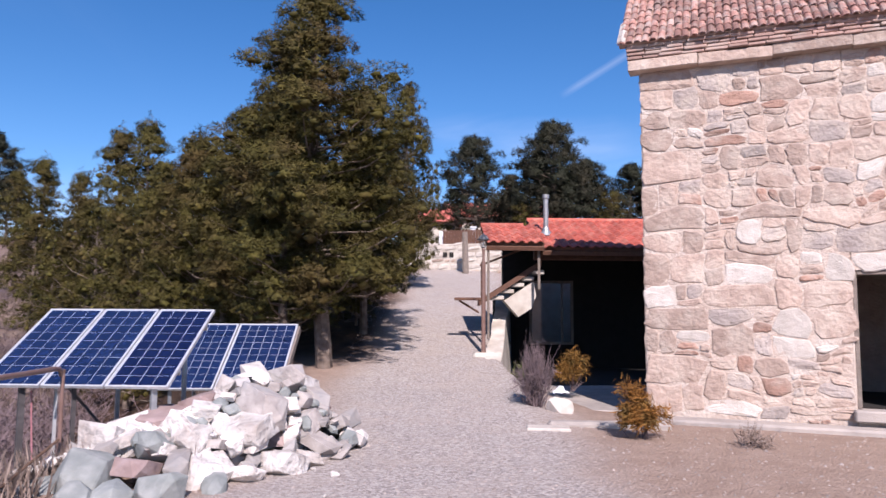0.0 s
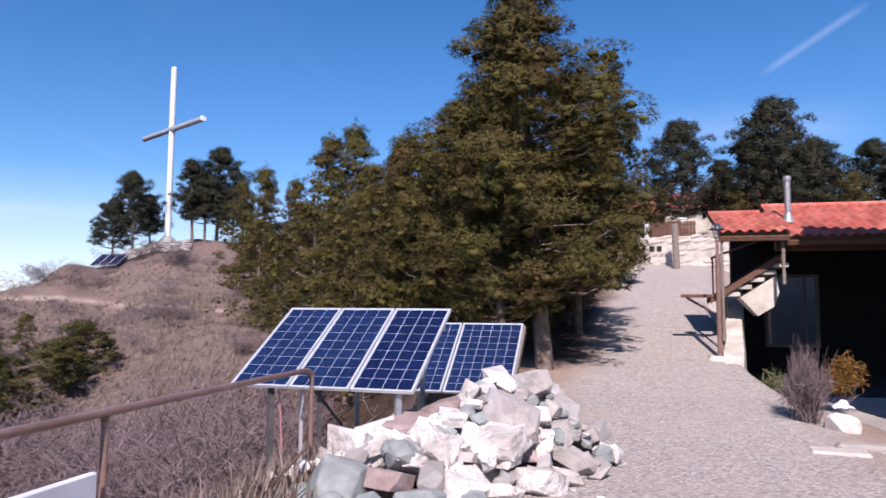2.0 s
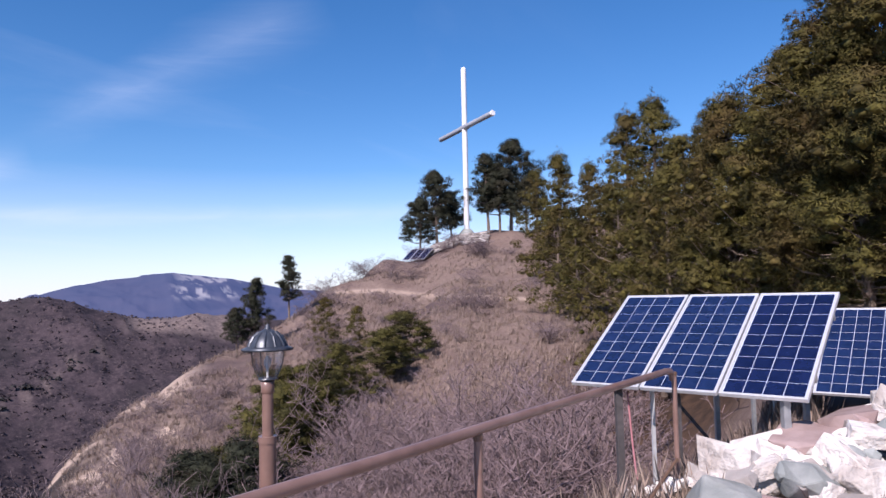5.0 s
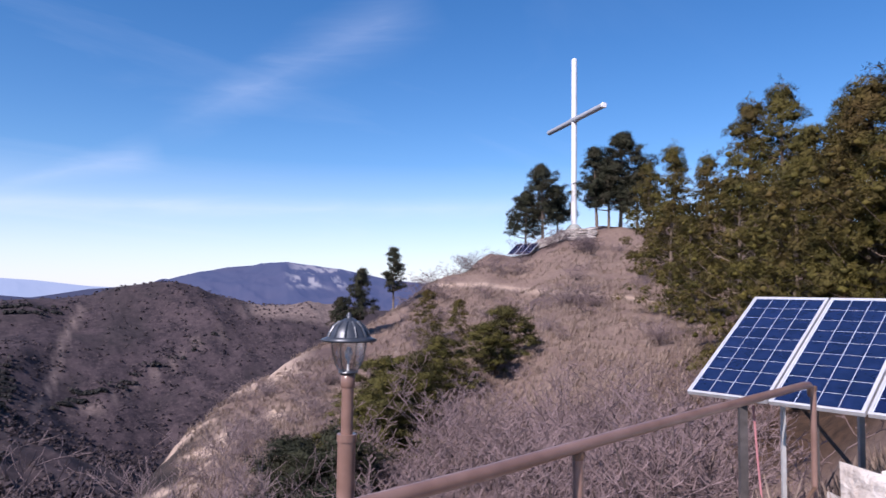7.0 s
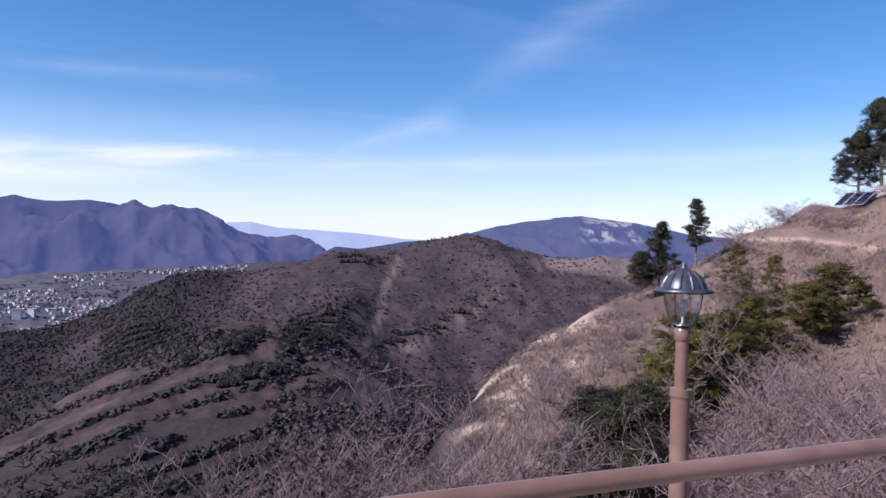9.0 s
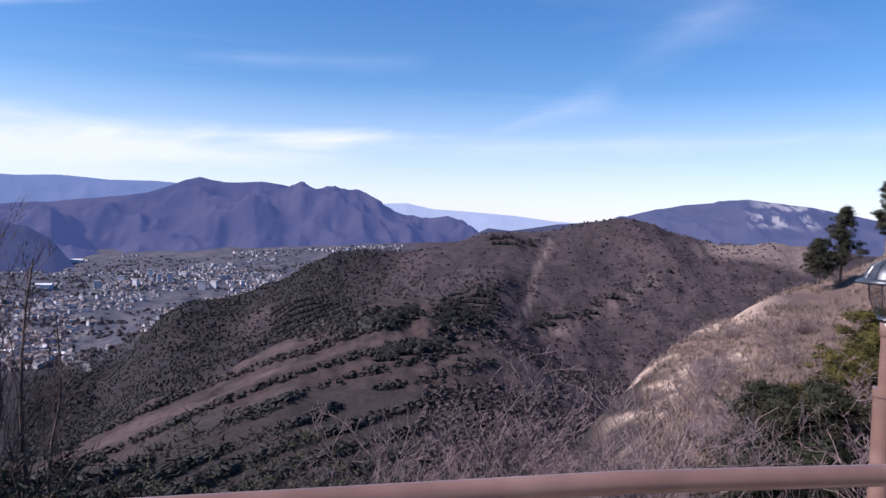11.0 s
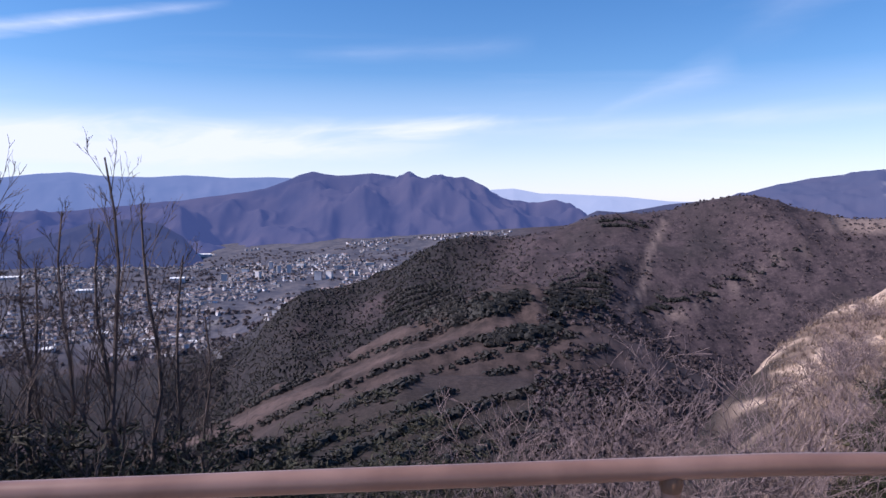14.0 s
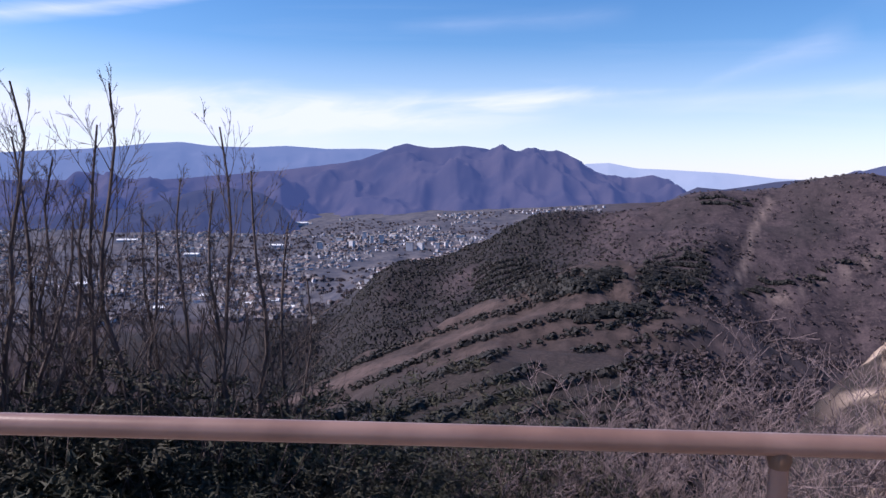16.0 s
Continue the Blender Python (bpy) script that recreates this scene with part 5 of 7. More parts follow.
# ---------------------------------------------------------------- trees
def tuft(rng, n, length, width):
    """Needle spikes that spread from one point: n triangles around +z."""
    v = []
    for _ in range(n):
        a, e = rng.uniform(0, 2 * np.pi), np.arcsin(rng.uniform(-0.55, 1.0))
        d = np.array([np.cos(a) * np.cos(e), np.sin(a) * np.cos(e), np.sin(e)])
        s = np.cross(d, rng.normal(size=3))
        s /= np.linalg.norm(s)
        l = length * rng.uniform(0.65, 1.1)
        o = d * length * 0.1 + rng.normal(0, 0.3 * length, 3)
        v.append([o - s * width, o + s * width, o + d * l])
    return np.array(v)


def tufts_at(rng, pts, dirs, sizes, n, length, width, variants=6):
    base = [tuft(rng, n, length, width) for _ in range(variants)]
    out = []
    pick = rng.randint(variants, size=len(pts))
    for p, d, s, k in zip(pts, dirs, sizes, pick):
        z = d / np.linalg.norm(d)
        x = np.cross(z, rng.normal(size=3))
        x /= np.linalg.norm(x)
        R = np.stack([x, np.cross(z, x), z])
        out.append((base[k].reshape(-1, 3) @ R) * s + p)
    v = np.concatenate(out)
    return v, np.arange(len(v)).reshape(-1, 3)


def pine_meshes(seed, H, R, crown0, n_limbs, per_limb, needles, nlen, mat, lean=0.3, shape=1.0, gaps=0.0, nw=0.016, clump=5, puff=1.0, heart_k=0.62, sparse=False):
    """Trunk with limbs, and a crown of needle tufts in clumps, at the origin."""
    rng = np.random.RandomState(seed)
    tr = Mesh()
    bend = rng.normal(0, lean, 2)
    axis = lambda h: np.array([bend[0] * np.sin(2.2 * h) * 0.5, bend[1] * np.sin(1.7 * h) * 0.5, h * H])
    hs = np.linspace(0, 0.98, 9)
    r0 = 0.011 * H + 0.03
    tr.tube([axis(h) - np.array([0, 0, 0.3 if h == 0 else 0]) for h in hs], [r0 * (1.15 - h) + 0.008 for h in hs], 8)
    P, Dn, S, C, N = [], [], [], [], []
    for k in range(n_limbs):
        h = crown0 + (0.985 - crown0) * (k + rng.rand()) / n_limbs
        t = (h - crown0) / (1 - crown0)
        prof = (1 - t) ** (0.75 * shape) * (0.55 + 0.45 * min(1, t * 5 + 0.25)) + 0.06
        length = R * prof * rng.uniform(0.55, 1.15)
        if rng.rand() < gaps:
            length *= 0.45
        az = rng.uniform(0, 2 * np.pi)
        rise = rng.uniform(-0.05, 0.4) + 0.5 * t
        d = np.array([np.cos(az), np.sin(az), rise])
        a = axis(h)
        mid = a + d * length * 0.55 - np.array([0, 0, 0.05 * length])
        end = a + d * length + np.array([0, 0, 0.14 * length])
        tr.tube([a, mid, end], [0.3 * r0 * (1.1 - t) + 0.006, 0.16 * r0 * (1.1 - t) + 0.005, 0.004], 4, caps=False)
        m = 1 if sparse and t > 0.78 else max(2, int(per_limb * (0.35 + 0.65 * length / R)))
        if sparse and t > 0.78:
            end = end + np.array([0, 0, 0.4 * length])
        for q in range(m):
            u = 1.0 if q == 0 else rng.uniform(0.42, 1.0) ** 0.6
            c = a + (mid - a) * min(u / 0.55, 1) if u < 0.55 else mid + (end - mid) * (u - 0.55) / 0.45
            spread = 0.115 * length + 0.05
            c = c + rng.normal(0, spread, 3) * np.array([1, 1, 0.5])
            ball = rng.uniform(0.15, 0.27) * puff
            C.append((c, ball * heart_k))
            for _k in range(clump):
                o = rng.normal(0, 1, 3)
                o /= np.linalg.norm(o)
                o[2] = abs(o[2]) * 0.9 - 0.15
                P.append(c + o * ball)
                Dn.append(o + 0.3 * d / np.linalg.norm(d) + np.array([0, 0, 0.35]))
                out = c - a
                N.append(o + 0.45 * out / (np.linalg.norm(out) + 1e-6) + np.array([0, 0, 0.1]))
                S.append(rng.uniform(0.8, 1.15))
    for q in range(10):
        P.append(axis(1.0) + rng.normal(0, 0.12, 3) * np.array([1, 1, 2.0]))
        Dn.append(np.array([0, 0, 1]) + rng.normal(0, 0.3, 3))
        S.append(0.9)
        N.append(rng.normal(0, 0.5, 3) + np.array([0, 0, 0.5]))
    v, f = tufts_at(rng, np.array(P), np.array(Dn), S, needles, nlen, nw)
    ring = [np.array([np.cos(t), np.sin(t), 0.0]) for t in np.arange(6) * np.pi / 3]
    heart = np.array([q + np.array([0, 0, 0.25 * (-1) ** k]) for k, q in enumerate(ring)] + [np.array([0, 0, 0.9]), np.array([0, 0, -0.8])])
    tri = np.array([(k, (k + 1) % 6, 6) for k in range(6)] + [((k + 1) % 6, k, 7) for k in range(6)])
    N = np.array(N)
    nv = np.repeat(N / np.linalg.norm(N, axis=1)[:, None], needles * 3, axis=0) + rng.normal(0, 0.22, (len(v), 3))
    hv, hf, hn = [], [], []
    for c, b in C:
        hn.append(heart)
        hf.append(tri + len(v) + 8 * len(hv))
        hv.append(heart * b * rng.uniform(0.75, 1.2, (8, 1)) + c)
    v, f, nv = np.concatenate([v] + hv), np.concatenate([f] + hf), np.concatenate([nv] + hn)
    return tr.data("trunk", M_BARK), raw("crown", v, f, mat, nv / np.linalg.norm(nv, axis=1)[:, None])


def spot(th, r, cx=CX, cy=CY):
    return cx - r * math.sin(radians(th)), cy + r * math.cos(radians(th))


def bare_tree_mesh(seed, H, spread, r0, levels=4, kids=4, mat=None, name="bare_tree", upright=0.6, stems=1, thin=0.55, stem_mat=None):
    rng = np.random.RandomState(seed)
    trunk, twigs = Mesh(), Mesh()

    def limb(p, d, length, rad, level):
        n = 4 if level < 2 else 3
        pts, rads = [p], [rad]
        q, dd = p.copy(), d / np.linalg.norm(d)
        for i in range(n):
            dd = dd + rng.normal(0, 0.2, 3) + np.array([0, 0, 0.05 * upright])
            dd /= np.linalg.norm(dd)
            q = q + dd * length / n
            pts.append(q.copy())
            rads.append(max(rad * (1 - 0.75 * (i + 1) / n), 0.0024))
        (trunk if level == 0 else twigs).tube(pts, rads, 6 if level == 0 else 4 if level == 1 else 3, caps=False)
        if level >= levels - 1:
            return
        for k in range(kids + (3 if level == 0 else 0)):
            u = rng.uniform(0.25, 1.0)
            i = min(int(u * n), n - 1)
            base = pts[i] + (pts[i + 1] - pts[i]) * (u * n - i)
            az = rng.uniform(0, 2 * np.pi)
            side = np.array([np.cos(az), np.sin(az), 0.0])
            nd = dd * upright + side * spread + np.array([0, 0, 0.35])
            limb(base, nd, length * rng.uniform(0.38, 0.62) * (1.15 - 0.4 * u), max(rads[i] * thin, 0.0032), level + 1)

    for s in range(stems):
        az = rng.uniform(0, 2 * np.pi)
        d = np.array([0.0, 0.0, 1.0]) + (np.array([np.cos(az), np.sin(az), 0]) * (0.1 if stems == 1 else rng.uniform(0.1, 0.75)))
        limb(np.array([0, 0, -0.2]) + rng.normal(0, 0.05 if stems > 1 else 0, 3) * np.array([1, 1, 0]), d, H * rng.uniform(0.75, 1.0), r0, 0)
    top = max(p[2] for p in trunk.v + twigs.v)
    for m in (trunk, twigs):
        m.v = [(x * H / top, y * H / top, z * H / top) for x, y, z in m.v]
    return trunk.data("trunk", stem_mat or mat), twigs.data("branches", mat)


def sapling_mesh(seed, H, r0, mat, n=34, leaders=1):
    """A slender leafless tree: nearly straight trunk, fine rising branches and twigs."""
    rng = np.random.RandomState(seed)
    trunk, crown = Mesh(), Mesh()

    def sprig(p, d, length, rad, level):
        d = d / np.linalg.norm(d)
        q, pts = p.copy(), [p]
        for _ in range(3):
            d = d + rng.normal(0, 0.1, 3) + np.array([0, 0, 0.07])
            d /= np.linalg.norm(d)
            q = q + d * length / 3
            pts.append(q)
        crown.tube(pts, [rad, rad * 0.75, rad * 0.5, 0.0014], 4 if level == 0 else 3, caps=False)
        if level == 2:
            return
        for k in range(5 if level == 0 else 3):
            u = rng.uniform(0.3, 1.0) * 3
            i = min(int(u), 2)
            b = pts[i] + (pts[i + 1] - pts[i]) * (u - i)
            sd = rng.normal(0, 1, 3)
            sprig(b, d + 0.62 * sd / np.linalg.norm(sd), length * rng.uniform(0.25, 0.5), max(rad * 0.5, 0.002), level + 1)

    for q in range(leaders):
        az = rng.uniform(0, 2 * np.pi)
        lean = np.array([np.cos(az), np.sin(az), 0]) * (0.0 if q == 0 else 0.13)
        hh = H * (1 if q == 0 else rng.uniform(0.7, 0.85))
        hs = np.linspace(0, 1, 11)
        off = np.cumsum(rng.normal(0, 0.011 * H, (11, 3)), 0) * np.array([1, 1, 0])
        pts = [np.array([0, 0, -0.2 if h == 0 else h * hh]) + lean * h * hh + off[i] - off[0] for i, h in enumerate(hs)]
        trunk.tube(pts, [r0 * (1.05 - 0.92 * h) + 0.003 for h in hs], 6, caps=False)
        for k in range(n):
            h = 0.22 + 0.76 * (k + rng.rand()) / n
            u = h * 10
            i = min(int(u), 9)
            b = pts[i] + (pts[i + 1] - pts[i]) * (u - i)
            az = rng.uniform(0, 2 * np.pi)
            sprig(b, np.array([np.cos(az), np.sin(az), rng.uniform(1.2, 2.6)]), hh * (0.05 + 0.3 * (1 - h)) * rng.uniform(0.5, 1.3), 0.0062 * (1.2 - h) + 0.0016, 0)
    top = max(p[2] for p in trunk.v + crown.v)
    for m in (trunk, crown):
        m.v = [(x, y, z * H / top) for x, y, z in m.v]
    return trunk.data("trunk", mat), crown.data("crown", mat)


def leaf_bush_mesh(seed, R, Hh, n, mat, needles=14, nlen=0.16, nw=0.01, upright=False):
    rng = np.random.RandomState(seed)
    P, Dn, S = [], [], []
    lobes = [(rng.normal(0, 0.38 * R, 2), rng.uniform(0.45, 0.75) * R, rng.uniform(0.45, 1.0) * Hh) for _ in range(9)]
    for k in range(n):
        c, lr, lh = lobes[k % len(lobes)]
        az, u = rng.uniform(0, 2 * np.pi), rng.uniform(0, 1)
        e = np.arcsin(rng.uniform(-0.2, 1))
        d = np.array([np.cos(az) * np.cos(e), np.sin(az) * np.cos(e), np.sin(e)])
        p = np.array([c[0], c[1], lh * 0.5]) + d * np.array([lr, lr, lh * 0.52]) * (0.55 + 0.45 * u ** 0.4)
        P.append(p)
        Dn.append(d + np.array([0, 0, 1.4 if upright else 0.5]))
        S.append(rng.uniform(0.7, 1.3))
    v, f = tufts_at(rng, np.array(P), np.array(Dn), S, needles, nlen, nw)
    v[:, 2] = np.maximum(v[:, 2], 0.0)
    return raw("bush", v, f, mat)


def twig_bush_mesh(seed, R, H, n, mat, r=0.006):
    """Rounded bush of bare forking twigs."""
    rng = np.random.RandomState(seed)
    V, F = [], []

    def prism(a, b, r0, r1):
        d = b - a
        s = np.cross(d, rng.normal(size=3))
        s /= np.linalg.norm(s) + 1e-9
        t = np.cross(d / (np.linalg.norm(d) + 1e-9), s)
        k = len(V)
        for p, rr in ((a, r0), (b, r1)):
            for q in range(3):
                an = 2 * np.pi * q / 3
                V.append(p + (s * np.cos(an) + t * np.sin(an)) * rr)
        for q in range(3):
            q2 = (q + 1) % 3
            F.append((k + q, k + q2, k + 3 + q2))
            F.append((k + q, k + 3 + q2, k + 3 + q))

    for _ in range(n):
        az, e = rng.uniform(0, 2 * np.pi), rng.uniform(0.35, 1.5)
        d = np.array([np.cos(az) * np.cos(e) * R, np.sin(az) * np.cos(e) * R, np.sin(e) * H])
        o = np.array([rng.normal(0, 0.16 * R), rng.normal(0, 0.16 * R), -0.08])
        m = o + d * rng.uniform(0.4, 0.55) + rng.normal(0, 0.05 * R, 3)
        tip = o + d * rng.uniform(0.85, 1.08) + rng.normal(0, 0.07 * R, 3)
        prism(o, m, r * 1.5, r)
        prism(m, tip, r, r * 0.35)
        for _k in range(4):
            u = rng.uniform(0, 0.8)
            b = m + (tip - m) * u
            prism(b, b + d * rng.uniform(0.18, 0.4) + rng.normal(0, 0.16 * R, 3), r * 0.6, r * 0.3)
    return raw("shrub", np.array(V), np.array(F), mat)


# ================================================================ the things, space by space
street = street_lamp("street_lamp", "brown painted post lamp with a bronze lantern below the railing", -5.16, 4.12, ground_z(-5.16, 4.12), 1.14, M_PIPE)
street_lamp("street_lamp", "reddish brown post lamp standing on a pale block by the drive", 0.94, 16.22, 0.67, 3.1, M_PIPE)
thing("lamp_block", "rough whitewashed footing block under the lamp post", "block", None, Mesh().box((0.68, 15.85, 0.2), (1.25, 16.5, 0.72), c=0.06), M_WHITEWALL)
railing()
sign_board()
thing("kerb", "pale concrete kerb along the terrace edge", "kerb", None, Mesh().box((-3.86, -7, -0.5), (-3.58, 6.3, 0.03), pose(0, 0, 0, 0, 0, 0), 0.02), M_CONC, kind="structure")

arr, Rm = solar_array("solar_array", "row of three blue solar panels on a steel frame", (-4.87, 7.40, 0.83), (-2.83, 7.31, 0.83), (0.02, 1.23, 0.79), 3, (0.67, 1.48), (4, 9), {2})
panel_legs(arr, Rm, [(0.42, 0.12, M_LEGDARK, 0.042, -0.9), (0.6, 0.5, M_ALU, 0.022, -0.9), (0.95, 0.2, M_LEGDARK, 0.028, -0.6), (1.85, 0.1, M_STEEL, 0.04, -0.3), (0.95, 1.3, M_STEEL, 0.03, -0.5), (1.75, 1.3, M_STEEL, 0.03, -0.3)])
inv = Rm.inverted()
part("brace", Mesh().tube([inv @ Vector((-4.25, 7.75, 0.95)), inv @ Vector((-3.75, 8.0, 0.25))], 0.018, 6), M_LEGDARK, arr, "dark diagonal brace")
for yy in (0.3, 1.15):
    part("purlin", Mesh().box((0.0, yy, -0.085), (2.04, yy + 0.045, -0.036)), M_STEEL, arr, "steel purlin under the panels")
part("hose", Mesh().tube([inv @ Vector(p) for p in ((-4.4, 7.6, 0.75), (-4.36, 7.58, 0.3), (-4.3, 7.52, -0.05), (-4.18, 7.45, -0.35))], 0.009, 8), M_PINKHOSE, arr, "pink conduit down the leg", True)
arr2, Rm2 = solar_array("solar_array", "pair of larger blue solar panels behind the heap", (-4.47, 10.72, 0.44), (-2.47, 10.72, 0.44), (0.0, 1.33, 0.97), 2, (0.99, 1.64), (6, 10), set())
panel_legs(arr2, Rm2, [(0.3, 0.15, M_STEEL, 0.03, -0.8), (1.7, 0.15, M_STEEL, 0.03, -0.1), (0.3, 1.45, M_STEEL, 0.03, -0.8), (1.9, 1.45, M_STEEL, 0.03, 0.0)])
part("side_board", Mesh().box((2.0, 0.3, -0.16), (2.03, 1.64, -0.04)), M_GREYWOOD, arr2, "weathered board at the panel's side")
zs = 4.5
arr3, Rm3 = solar_array("solar_array", "small far solar panels on the hill below the cross", (-36.7, 40.7, zs), (-34.55, 40.7, zs), (0.0, 0.8, 0.6), 3, (0.7, 1.45), (4, 6), {0, 1, 2})
panel_legs(arr3, Rm3, [(0.2, 0.1, M_STEEL, 0.03, zs - 0.6), (1.3, 0.1, M_STEEL, 0.03, zs - 0.6), (0.2, 1.1, M_STEEL, 0.03, zs - 0.5), (1.3, 1.1, M_STEEL, 0.03, zs - 0.5)])

rock_pile()
hilltop_cross()
hilltop_walls()
chapel()
lower_building()
outside_stair()
retaining_wall()


# ---------------------------------------------------------------- yard things
def bush_thing(name, label, x, y, me, twigs=None, z=None, s=1.0, turn=0):
    root = thing(name, label, "bush", pose(x, y, ground_z(x, y) if z is None else z, 0, 0, turn) @ Matrix.Diagonal((s, s, s, 1)))
    part("foliage", me, None, root)
    if twigs:
        part("twig_frame", twigs, None, root)
    return root


bush_thing("orange_bush", "small rust orange conifer bush beside the plinth", 2.58, 9.2, leaf_bush_mesh(31, 0.27, 0.72, 260, M_ORANGE, 12, 0.11, 0.008, True), twig_bush_mesh(5, 0.2, 0.6, 14, M_TWIG))
bush_thing("round_bush", "round yellow brown bush on the porch edge", 2.44, 13.3, leaf_bush_mesh(33, 0.24, 0.66, 240, M_YELLOWG, 12, 0.1, 0.008), twig_bush_mesh(6, 0.2, 0.4, 14, M_TWIG), z=0.25)
bush_thing("grey_bush", "grey brown upright twiggy shrub by the drive", 1.5, 11.45, twig_bush_mesh(41, 0.36, 0.98, 150, M_TWIGP, 0.006), leaf_bush_mesh(35, 0.3, 0.8, 80, M_TWIGP, 9, 0.12, 0.006, True))
bush_thing("green_bush", "low green yucca clump against the wall", 1.75, 14.6, leaf_bush_mesh(36, 0.22, 0.4, 50, M_GREENGRASS, 10, 0.3, 0.01, True), z=0.0)
bush_thing("grass_tuft", "dry grass tuft at the foot of the plinth", 3.8, 8.75, leaf_bush_mesh(37, 0.2, 0.12, 30, M_STRAW, 10, 0.16, 0.006))
rngb = random.Random(9)
bl = thing("stone_block", "rough whitewashed stone block with a cloth on it", "block", pose(1.83, 11.1, 0.12, 4, 3, 8), rock_mesh(rngb, 0.24, 0.2, 0.26, M_STONEL, 22))
cl = Mesh()
rngc = random.Random(3)
g = [[(0.04 * (i - 3) + rngc.uniform(-0.01, 0.01), 0.04 * (j - 3) + rngc.uniform(-0.01, 0.01), 0.37 + 0.1 * math.exp(-((i - 3) ** 2 + (j - 3) ** 2) / 6) + rngc.uniform(-0.015, 0.02)) for j in range(7)] for i in range(7)]
cl.add([p for row in g for p in row], [(i * 7 + j, i * 7 + 7 + j, i * 7 + 8 + j, i * 7 + j + 1) for i in range(6) for j in range(6)])
thing("cloth", "crumpled white cloth lying on the stone block", "cloth", pose(1.85, 11.1, 0.0), cl, M_BOARD)
thing("step_slab", "worn pale doorstep slab in the gravel", "slab", pose(1.45, 9.75, 0, 0, 0, -6), Mesh().box((-0.3, -0.16, -0.05), (0.3, 0.16, 0.07), c=0.02), M_STONEL)
edge = thing("court_kerb", "rough cement edging of the porch court", "kerb", pose(1.5, 10.1, 0, 0, 0, -4), Mesh().box((0, -0.12, -0.1), (1.7, 0.12, 0.1), c=0.04), M_CONC)

# fence, wall and house up the drive
fw = thing("boundary_wall", "whitewashed stone boundary wall above the drive", "wall", None, None)
wm = Mesh()
wp = [(-9.0, 31.5), (-4.5, 32.5), (-0.5, 33.0), (3.2, 32.2), (9.0, 31.0)]
for (x0, y0), (x1, y1) in zip(wp, wp[1:]):
    a = math.degrees(math.atan2(y1 - y0, x1 - x0))
    z = min(ground_z(x0, y0), 4.2)
    wm.box((0, -0.2, -1.5), (math.hypot(x1 - x0, y1 - y0), 0.2, 1.2), pose(x0, y0, 3.65, 0, 0, a), 0.03)
wall_ob = part("wall", wm, M_WHITEWALL, fw)
rbw = random.Random(14)
aw = math.degrees(math.atan2(-0.8, 3.7))
zz = 0.0
while zz < 1.4:
    hh = rbw.uniform(0.16, 0.34)
    xx = 0.0
    while xx < 9.2:
        ww = rbw.uniform(0.25, 0.7)
        if rbw.random() < 0.8:
            base = (-0.5, 33.0, aw, 0.0) if xx < 3.78 else (3.2, 32.2, math.degrees(math.atan2(-1.2, 5.8)), 3.78)
            piece("stone", stone_mesh(0.02, 0.02, ww, hh, rbw, M_STONEL if rbw.random() < 0.75 else M_STONE, 0.035, 0.015), wall_ob,
                  pose(base[0], base[1], 3.45 + zz, 0, 0, base[2]) @ pose(xx - base[3], -0.2, 0))
        xx += ww
    zz += hh
part("coping", Mesh().box((-9.0, 31.6, 4.86), (-4.2, 32.2, 4.94), pose(0, 0, 0), 0.02), M_CONC, fw)
# boxes in the shade colour stand in for the holes' dark insides
for xv in (0.55, 0.86):
    part("vent", Mesh().box((xv, -0.245, 0.78), (xv + 0.2, -0.1, 1.0)), M_SHADE, fw, "near-black box drawn as a small vent hole").matrix_basis = pose(-0.5, 33.0, 3.45, 0, 0, aw)
fence = thing("board_fence", "red brown board fence on the boundary wall", "fence", pose(0.0, 32.9, 4.855, 0, 0, aw))
for k in range(15):
    part("board", Mesh().box((0.13 * k, -0.015, 0), (0.13 * k + 0.115, 0.015, 0.66), c=0.005), M_WOOD, fence)
for z in (0.12, 0.48):
    part("rail", Mesh().box((0, 0.016, z), (1.95, 0.06, z + 0.07)), M_WOOD, fence)
thing("gate_pillar", "white plastered gate pillar beside the fence", "pillar", None, Mesh().box((1.3, 32.82, 3.4), (1.54, 33.06, 5.62), c=0.03).box((1.26, 32.78, 5.62), (1.58, 33.1, 5.7), c=0.02), M_BOARD)
thing("gate_pillar", "white plastered gate pillar beside the fence", "pillar", None, Mesh().box((-0.2, 33.16, 3.4), (0.0, 33.36, 5.5), c=0.03), M_BOARD)
thing("timber_pole", "weathered grey timber pole beside the drive", "pole", None, Mesh().tube([(1.02, 31.2, 3.2), (0.97, 31.2, 5.25)], [0.15, 0.13], 10), M_GREYWOOD)
house = thing("house", "house with a red tile roof among pines", "house", pose(3.6, 44, 5.0))
part("wall", Mesh().box((-3.2, 0, 0), (3.2, 5, 2.8), c=0.02), M_WHITEWALL, house)
part("roof", Mesh().add([(-3.6, -0.5, 2.7), (3.6, -0.5, 2.7), (3.6, 2.5, 4.0), (-3.6, 2.5, 4.0), (3.6, 5.5, 2.7), (-3.6, 5.5, 2.7)], [(0, 1, 2, 3), (3, 2, 4, 5), (0, 3, 5), (1, 4, 2), (0, 5, 4, 1)]), M_PANTILE, house, "red tiled roof")
part("chimney", Mesh().box((0.6, 1.6, 3.2), (1.15, 2.1, 4.9), c=0.02).box((0.5, 1.5, 4.9), (1.25, 2.2, 5.0)), M_BRICK, house, "brick chimney")
house2 = thing("house", "house with a red tile roof among pines", "house", pose(-0.6, 42, 4.6))
part("wall", Mesh().box((-1.5, 0, 0), (1.5, 4, 2.6), c=0.02), M_WHITEWALL, house2)
